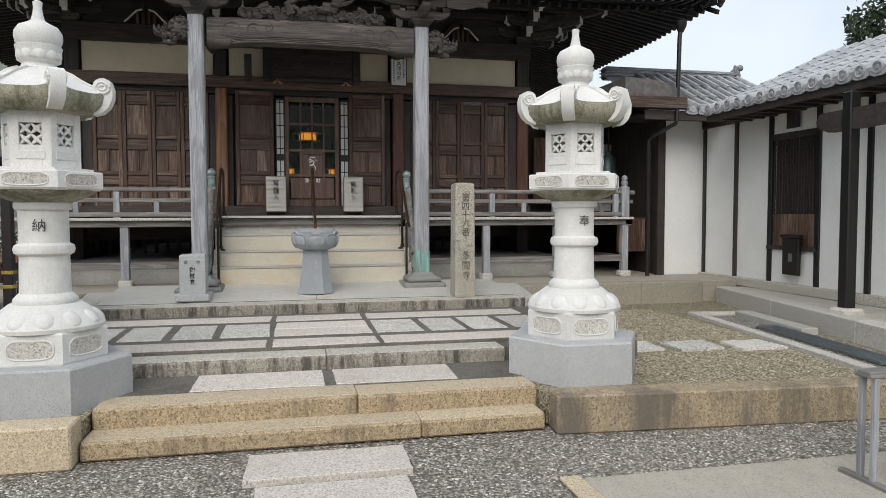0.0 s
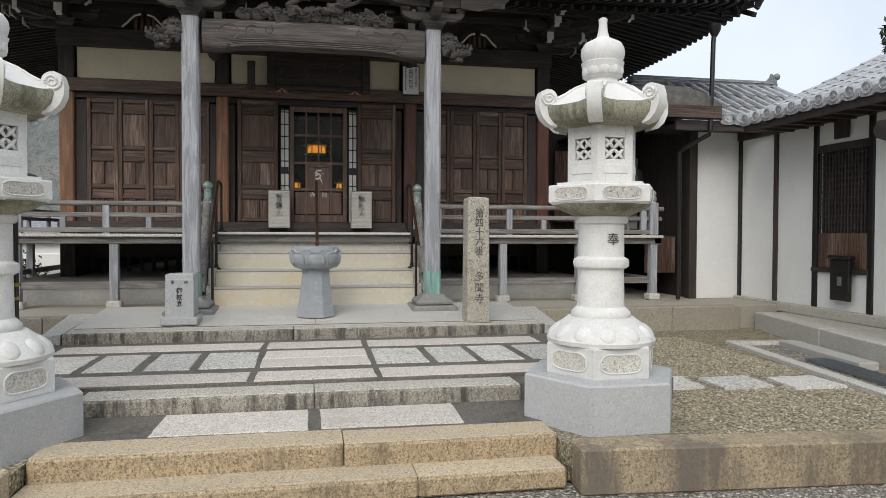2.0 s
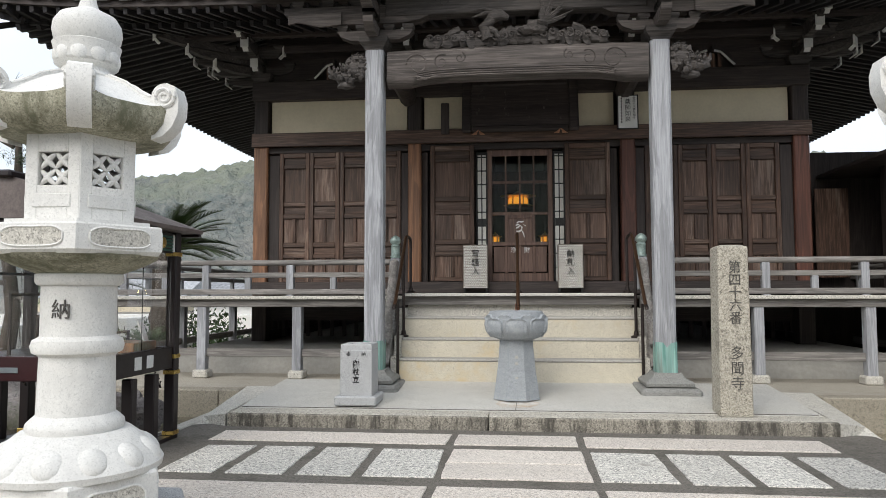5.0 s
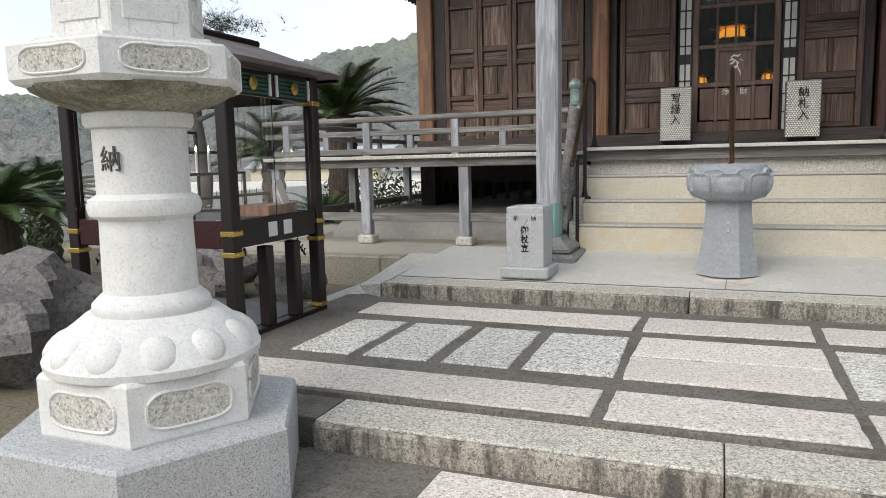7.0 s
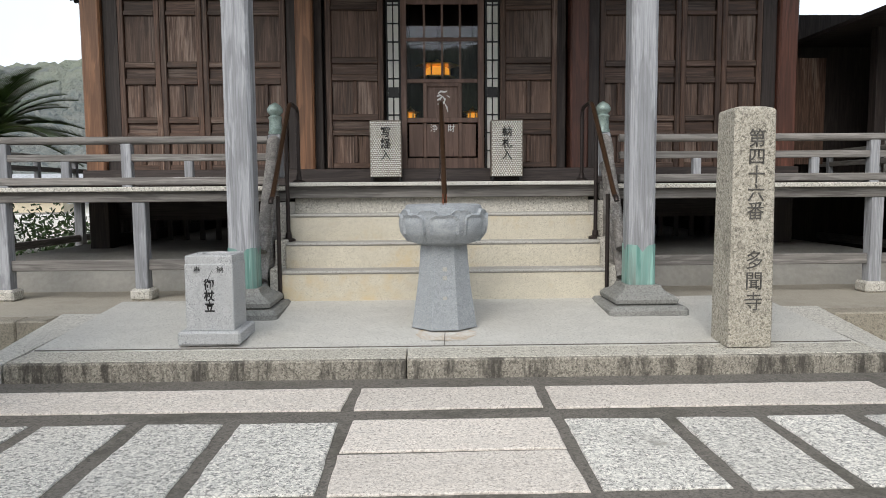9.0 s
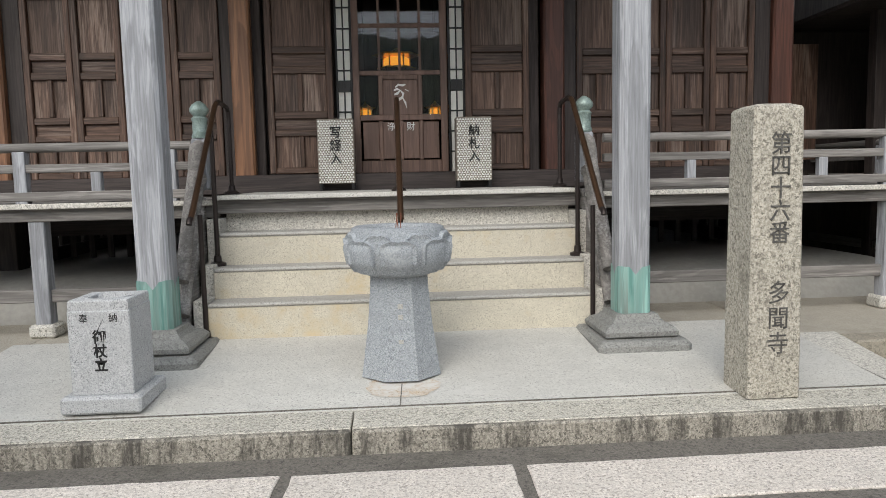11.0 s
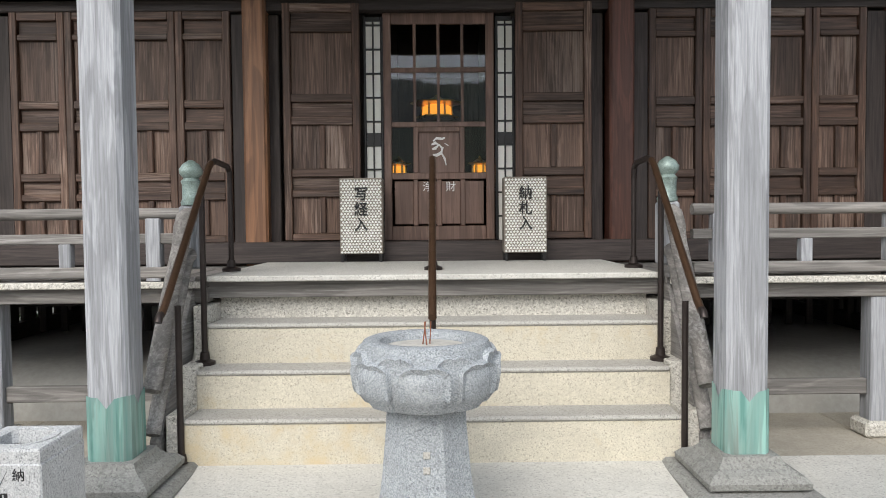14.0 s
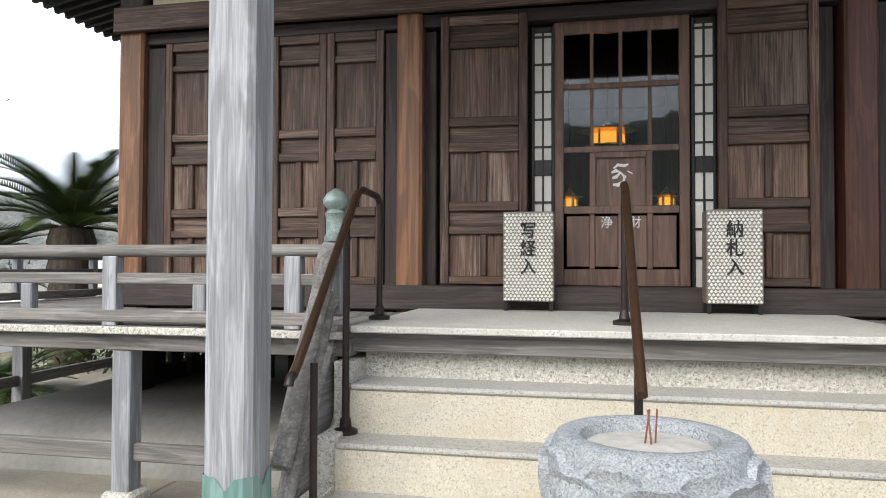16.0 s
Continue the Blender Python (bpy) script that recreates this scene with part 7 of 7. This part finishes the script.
for x in (CW - 0.05, -CW + 0.05):
    for y in (-CL + 0.07, CL - 0.07):
        b = bmesh.new()
        for q in range(4):
            sgn = 1 if y < 0 else -1
            pts = [(x + 0.0, y + sgn * (0.02 + 0.03 * q), 0.60 - 0.03 * (3 - q)), (x, y + sgn * (0.035 + 0.03 * q), 0.57 - 0.03 * (3 - q)), (x, y + sgn * (0.02 + 0.03 * q), 0.55 - 0.03 * (3 - q))]
            tube(b, pts, 0.009, 6)
        part("fretwork", b, LACQUER, t, "carved corner fretwork", True)

# ---- garden to the side ----
setting("garden_bed", blocks((-14, -2.78, 6.2, 10.37, 0.2, 0.30), c=0.01), SOIL, "bare mossy garden soil", "soil")
setting("stone_curb", blocks((-2.9, -2.76, 6.6, 10.37, 0.24, 0.44), c=0.012), PALE_STEP, "pale stone edging of the pavement", "kerb")


def garden_rock(at, size, seed, label):
    b = bmesh.new()
    lump(b, (0, 0, size[2] * 0.7), size, 22, 14, 0.55, seed)
    o = link("garden_rock", b, ROCK, True, 30)
    o.location = at
    return tagged(o, label, "rock", "garden rocks")


garden_rock((-3.9, 7.0, 0.26), (0.55, 0.45, 0.42), 3, "large dark brown garden boulder on bare soil")
garden_rock((-3.6, 9.6, 0.26), (0.30, 0.25, 0.26), 4, "dark garden rock beside the podium")
garden_rock((-4.4, 9.4, 0.26), (0.45, 0.30, 0.30), 5, "dark garden rock on mossy soil")
garden_rock((-5.1, 10.0, 0.26), (0.6, 0.4, 0.36), 8, "grey garden rock near the verandah")
garden_rock((-6.2, 7.4, 0.26), (0.7, 0.5, 0.6), 9, "tall dark garden boulder")


def cycad(at, size, seed, label, stem=0.9):
    """A sago palm: scaly trunk and a rosette of stiff arching feather leaves."""
    rnd = random.Random(seed)
    t = thing("sago_palm", at, label, "palm", "sago palms")
    h = stem
    part("trunk", lathe(bmesh.new(), [(0.20 * size, 0)] + [((0.17 + 0.03 * (k % 2)) * size, h * k / 12) for k in range(1, 13)] + [(0.05, h + 0.08)], 14), BARK, t, "scaly trunk", True)
    for k in range(50):
        a = 2.4 * k + rnd.uniform(-0.2, 0.2)
        rise = rnd.uniform(0.15, 1.25)
        L = size * rnd.uniform(0.85, 1.1)
        spine = []
        for q in range(9):
            u = q / 8
            r = L * u * math.cos(rise * (1 - 0.35 * u))
            z = h + L * (math.sin(rise) * u - 0.42 * u * u * (1.2 - 0.3 * rise))
            spine.append(Vector((r * math.cos(a), r * math.sin(a), z)))
        b = bmesh.new()
        tube(b, spine, [0.012 * size * (1 - 0.7 * q / 8) for q in range(9)], 5)
        side_v = Vector((-math.sin(a), math.cos(a), 0))
        for q in range(46):
            u = 0.1 + 0.9 * q / 45
            i = min(7, int(u * 8))
            f = u * 8 - i
            p = spine[i].lerp(spine[i + 1], f)
            d = (spine[i + 1] - spine[i]).normalized()
            ln = size * 0.19 * math.sin(math.pi * min(1, 0.12 + 0.86 * u)) ** 0.6
            for s in (-1, 1):
                out = (side_v * s * 0.86 + d * 0.45 + Vector((0, 0, 0.22))).normalized()
                w = d * 0.010 * size
                tip_ = p + out * ln
                b.faces.new((b.verts.new(p - w), b.verts.new(p + w), b.verts.new(tip_)))
        part("frond", b, LEAF, t)
    return t


cycad((-6.62, 16.1, 0.3), 1.55, 1, "tall sago palm with stiff dark green fronds", 2.15)
cycad((-8.1, 15.9, 0.2), 1.25, 2, "sago palm with arching green fronds", 1.6)
cycad((-5.9, 14.2, 0.3), 0.85, 3, "low sago palm beside the verandah", 0.3)
cycad((-6.6, 9.0, 0.28), 0.85, 6, "low sago palm beside the boulders")
cycad((-8.5, 11.0, 0.2), 1.1, 4, "sago palm with arching green fronds")


def leafy(name, at, size, seed, material, label, category, count=1400, leaf=0.06, pads=None):
    rnd = random.Random(seed)
    t = thing(name, at, label, category)
    b = bmesh.new()
    if pads:
        trunk = [(0, 0, 0), (0.15, 0.05, 1.2), (-0.05, 0.1, 2.4), (0.2, 0, 3.6), (0.1, 0.1, 5.0)]
        part("trunk", tube(bmesh.new(), trunk, [0.16, 0.13, 0.11, 0.08, 0.04], 10), BARK, t, "", True)
        for px, py, pz, pr in pads:
            part("branch", tube(bmesh.new(), [(0.05, 0.05, pz - 0.25), (px * 0.5, py * 0.5, pz - 0.12), (px, py, pz)], [0.05, 0.035, 0.015], 7), BARK, t, "", True)
    for k in range(count):
        if pads:
            px, py, pz, pr = rnd.choice(pads)
            q = Vector((rnd.gauss(0, 0.45), rnd.gauss(0, 0.45), abs(rnd.gauss(0, 0.14)))) * pr
            p = Vector((px, py, pz)) + q
        else:
            d = Vector((rnd.gauss(0, 1), rnd.gauss(0, 1), rnd.gauss(0, 1))).normalized()
            s = rnd.uniform(0.6, 1.0) * (1 + 0.25 * noise.noise(d * 2.2 + Vector((seed, 0, 0))))
            p = Vector((d.x * size[0], d.y * size[1], size[2] + d.z * size[2])) * s
        n1 = Vector((rnd.gauss(0, 1), rnd.gauss(0, 1), rnd.gauss(0.5, 1))).normalized()
        n2 = n1.cross(Vector((rnd.gauss(0, 1), rnd.gauss(0, 1), rnd.gauss(0, 1)))).normalized()
        a, w = leaf * rnd.uniform(0.6, 1.3), leaf * 0.35
        if pads:
            for f in range(5):
                n3 = (n1 + Vector((rnd.gauss(0, 0.7), rnd.gauss(0, 0.7), rnd.gauss(0.3, 0.5)))).normalized()
                b.faces.new((b.verts.new(p - n2 * 0.004), b.verts.new(p + n2 * 0.004), b.verts.new(p + n3 * a)))
        else:
            b.faces.new((b.verts.new(p - n1 * a), b.verts.new(p - n2 * w), b.verts.new(p + n1 * a), b.verts.new(p + n2 * w)))
    tagged(part("foliage", b, material, t, "uneven foliage"), kind="stuff")
    return t


leafy("pine_tree", (-9.2, 15.0, 0.1), None, 3, LEAF_D, "cloud-pruned garden pine with layered needle pads", "pine tree", 2600, 0.16,
      [(-0.9, -0.4, 2.0, 0.9), (0.9, 0.2, 2.6, 0.9), (-0.8, 0.3, 3.3, 0.85), (1.0, -0.3, 3.9, 0.8), (-0.4, 0, 4.6, 0.8), (0.6, 0.2, 5.2, 0.8), (1.3, 0.3, 1.7, 0.9)])
leafy("garden_shrub", (-7.6, 9.6, 0.2), (0.8, 0.7, 0.5), 4, LEAF_H, "clipped dark green garden shrub", "shrub", 2200, 0.05)
leafy("garden_shrub", (-8.6, 8.0, 0.2), (0.9, 0.8, 0.6), 5, LEAF_H, "clipped dark green garden shrub", "shrub", 2200, 0.05)
leafy("garden_shrub", (-6.2, 16.5, 0.2), (1.2, 0.9, 0.6), 6, LEAF_H, "loose green shrub behind the verandah", "shrub", 2600, 0.06)
leafy("broadleaf_tree", (20.5, 20.5, 6.6), (1.7, 1.7, 1.5), 8, LEAF_D, "dark evergreen tree behind the side roof", "tree", 3200, 0.16)

# garden wall, road and low houses beyond, glimpsed under the verandah
setting("garden_wall", blocks((-40, -6.5, 24.0, 24.2, 0, 1.0), (-11.2, -11.0, 5, 24, 0, 0.95), c=0.02), PLASTER_W, "low pale garden wall", "wall")


def far_house(at, w, d, h, label, wall_mat, roof_mat):
    t = thing("far_house", at, label, "house", "low houses beyond the garden")
    part("wall", blocks((-w / 2, w / 2, -d / 2, d / 2, 0, h), c=0.02), wall_mat, t)
    b = bmesh.new()
    slabshape(b, [(-d / 2 - 0.5, h), (d / 2 + 0.5, h), (0.1, h + d * 0.25), (-0.1, h + d * 0.25)], "x", -w / 2 - 0.4, w / 2 + 0.4)
    part("roof", b, roof_mat, t)
    for k in range(3):
        x = -w / 3 + w / 3 * k
        wd = part("window", blocks((x - 0.6, x + 0.6, -d / 2 - 0.04, -d / 2 + 0.02, 0.9, 2.0), c=0.01), BLACK_P, t)
        part("window_frame", blocks((x - 0.65, x + 0.65, -d / 2 - 0.05, -d / 2 + 0.0, 0.84, 0.9), c=0.01), CHALK, wd)
    return t


far_house((-19, 60, -2.2), 12, 8, 3.0, "low white house with grey tiled roof", PLASTER_W, TILE)
far_house((-36, 66, -2.2), 14, 8, 3.4, "low cream house with grey tiled roof", PLASTER_C, TILE_L)
far_house((-2, 55, 0), 13, 8, 3.0, "low white house with grey roof behind the hall", PLASTER_W, TILE)
far_house((14, 50, 0), 12, 8, 3.2, "low white house behind the hall", PLASTER_W, TILE)

# ---- wooded hills all round ----
def hill_material():
    m = bpy.data.materials.new("hazed_spring_woodland")
    nt, ns, ln, p = nodes_of(m)
    a = noise_of(nt, 0.02, detail=5)
    b_ = noise_of(nt, 0.24, detail=5)
    c = noise_of(nt, 0.006, detail=3)
    col = mix(nt, ramp(nt, b_, 0.35, 0.65), (0.035, 0.05, 0.025), (0.15, 0.145, 0.10))
    col = mix(nt, ramp(nt, a, 0.48, 0.66, 0, 0.8), col, (0.20, 0.17, 0.125))
    col = mix(nt, ramp(nt, c, 0.52, 0.62, 0, 0.7), col, (0.17, 0.19, 0.075))
    # Distance haze: a flat blue-grey is blended into the woodland colour.
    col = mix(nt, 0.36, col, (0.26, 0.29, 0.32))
    ln.new(col, p.inputs["Base Color"])
    p.inputs["Roughness"].default_value = 1.0
    bump(nt, p, noise_of(nt, 0.22, detail=3), 1.0, 6.0)
    return m


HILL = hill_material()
bm = bmesh.new()
rows = []
NA, NR = 1100, 70
for j in range(NR + 1):
    v = j / NR
    row = []
    for k in range(NA):
        a = 2 * math.pi * k / NA
        r = 230 + 330 * v
        d = Vector((math.cos(a), math.sin(a), 0))
        az = math.degrees(math.atan2(d.x, d.y))
        rise = 4.6 + 6.0 * math.exp(-((az + 15) / 18) ** 2) + 5.0 * math.exp(-((az - 22) / 12) ** 2) + 7.0 * math.exp(-((abs(az) - 180) / 40) ** 2) + 1.3 * noise.noise(d * 5 + Vector((3.1, 0.7, 0)))
        top = 494 * math.tan(radians(rise))
        z = top * math.sin(math.pi / 2 * min(1, v * 1.25)) ** 1.2 - 1.0
        p = Vector((r * d.x, r * d.y, z))
        p.z += (4.0 * noise.noise(p * 0.05) + 4.5 * noise.noise(p * 0.14) + 2.5 * noise.noise(p * 0.31)) * min(1, v * 5)
        row.append(bm.verts.new(p))
    rows.append(row)
for p, q in zip(rows, rows[1:]):
    for k in range(NA):
        bm.faces.new((p[k], p[(k + 1) % NA], q[(k + 1) % NA], q[k]))
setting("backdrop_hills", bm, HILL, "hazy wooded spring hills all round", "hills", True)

# ---- near corner: trestle, gate post, concrete apron ----
t = thing("timber_trestle", (3.42, 3.85, 0.0), "grey weathered timber trestle stand on the gravel", "trestle")
part("top_bar", blocks((-0.07, 0.60, -0.07, 0.07, 0.68, 0.72), c=0.006), WOOD_GREY_X, t)
for x, y in ((-0.02, -0.05), (-0.02, 0.05), (0.52, -0.05), (0.52, 0.05)):
    part("leg", blocks((x - 0.018, x + 0.018, y - 0.018, y + 0.018, 0.03, 0.68), c=0.004), WOOD_GREY, t)
part("foot_bar", blocks((-0.05, 0.0, -0.2, 0.2, 0.0, 0.05), c=0.006), WOOD_GREY_Y, t)
t = thing("gate_post", (3.66, 3.72, 0.0), "dark red-brown timber gate post on a pale stone foot", "post")
part("shaft", blocks((-0.07, 0.07, -0.07, 0.07, 0.12, 3.4), c=0.01), WOOD_DARK_Z, t)
part("foot", blocks((-0.11, 0.11, -0.11, 0.11, 0, 0.13), c=0.015), STEP_STONE, t)
setting("concrete_patch", blocks((1.72, 9, 1.0, 4.30, 0.0, 0.022), c=0.01), CONCRETE, "worn concrete path beside the gravel", "pavement")
setting("path_border", blocks((1.58, 1.72, 1.0, 4.34, 0.0, 0.03), c=0.01), STEP_STONE, "ochre stone path border", "kerb")

# rust run and joint on the apron before the burner
bm = bmesh.new()
rnd = random.Random(4)
ring = []
for k in range(26):
    a = 2 * math.pi * k / 26
    q = 1 + 0.22 * noise.noise(Vector((2 * math.cos(a), 2 * math.sin(a), 3)))
    x, y = 0.30 + 0.21 * q * math.cos(a), 9.80 + 0.16 * q * math.sin(a)
    ring.append(bm.verts.new((x, y, apron_z(x, y) + 0.003)))
bm.faces.new(ring)
RUST = stone("rust_stained_concrete", (0.56, 0.50, 0.42), (0.47, 0.35, 0.23), (0.57, 0.56, 0.53), 0.44, 120, 7.0, flecks=0.15)
setting("rust_stain", bm, RUST, "rust-brown run on the concrete before the burner", "stain")
bm = bmesh.new()
a, b = (0.062, 9.53), (0.30, 9.80)
bm.faces.new([bm.verts.new((x, y, apron_z(x, y) + 0.0045)) for x, y in ((0.28, 9.52), (0.286, 9.52), (0.30, 9.84), (0.294, 9.84))])
setting("apron_joint", bm, JOINT, "dark joint in the concrete apron", "joint")
setting("apron_joint", blocks((-2.38, 3.0, 9.515, 9.523, 0.5, 0.572), c=0.001), JOINT, "dark joint behind the kerb", "joint")


# loose pebbles lying on the gravel
def scatter(name, area, count, size, z, material, seed, label, avoid):
    rnd = np.random.RandomState(seed)
    x0, x1, y0, y1 = area
    base = np.array([(1, 0, 0), (-1, 0, 0), (0, 1, 0), (0, -1, 0), (0, 0, 1), (0, 0, -1)], float)
    tri = np.array([(0, 2, 4), (2, 1, 4), (1, 3, 4), (3, 0, 4), (2, 0, 5), (1, 2, 5), (3, 1, 5), (0, 3, 5)])
    px, py = rnd.uniform(x0, x1, count), rnd.uniform(y0, y1, count)
    ok = np.ones(count, bool)
    for a0, a1, b0, b1 in avoid:
        ok &= ~((px > a0) & (px < a1) & (py > b0) & (py < b1))
    px, py = px[ok], py[ok]
    n_ = len(px)
    s = size * rnd.uniform(0.5, 1.25, (n_, 1, 1)) * rnd.uniform(0.6, 1.2, (n_, 1, 3)) * np.array([1, 1, 0.6])
    ang = rnd.uniform(0, 6.28, n_)
    v = base[None] * s + rnd.uniform(-0.15, 0.15, (n_, 6, 3)) * size
    c, q = np.cos(ang)[:, None], np.sin(ang)[:, None]
    v = np.stack([v[..., 0] * c - v[..., 1] * q + px[:, None], v[..., 0] * q + v[..., 1] * c + py[:, None], v[..., 2] + z + size * 0.15], -1)
    f = tri[None] + 6 * np.arange(n_)[:, None, None]
    me = bpy.data.meshes.new(name)
    me.from_pydata(v.reshape(-1, 3).tolist(), [], f.reshape(-1, 3).tolist())
    me.materials.append(material)
    return tagged(new(name, me), label, "gravel", "", "stuff")


def pebble_stone(name, a, b, c):
    m = bpy.data.materials.new(name)
    nt, ns, ln, p = nodes_of(m)
    geo = ns.new("ShaderNodeNewGeometry")
    r = geo.outputs["Random Per Island"]
    col = mix(nt, ramp(nt, r, 0.0, 0.75), a, b)
    col = mix(nt, ramp(nt, r, 0.86, 0.9), col, c)
    ln.new(mix(nt, ramp(nt, noise_of(nt, 150), 0.4, 0.6, 0, 0.3), col, tuple(k * 0.6 for k in a)), p.inputs["Base Color"])
    p.inputs["Roughness"].default_value = 0.85
    return m


GREY_PEB = pebble_stone("grey_pebble", (0.11, 0.10, 0.085), (0.43, 0.40, 0.34), (0.70, 0.67, 0.61))
TAN_PEB = pebble_stone("tan_pebble", (0.22, 0.185, 0.12), (0.48, 0.42, 0.30), (0.62, 0.57, 0.45))
scatter("loose_pebbles", (-3.2, 5.5, 2.6, 5.08), 30000, 0.013, 0.0, GREY_PEB, 1, "loose grey pebbles on the yard", [(-0.32, 0.74, 3.94, 5.08), (1.56, 9, 0, 4.36), (-1.54, 1.95, 5.09, 6)])
scatter("gravel_pebbles", (1.98, 5.2, 5.28, 9.8), 22000, 0.0125, 0.255, TAN_PEB, 2, "loose tan pebbles on the terrace bed", [(1.7, 3.02, 5.4, 6.7), (2.94, 5.21, 6.8, 7.26), (1.9, 3.36, 6.5, 9.8)])
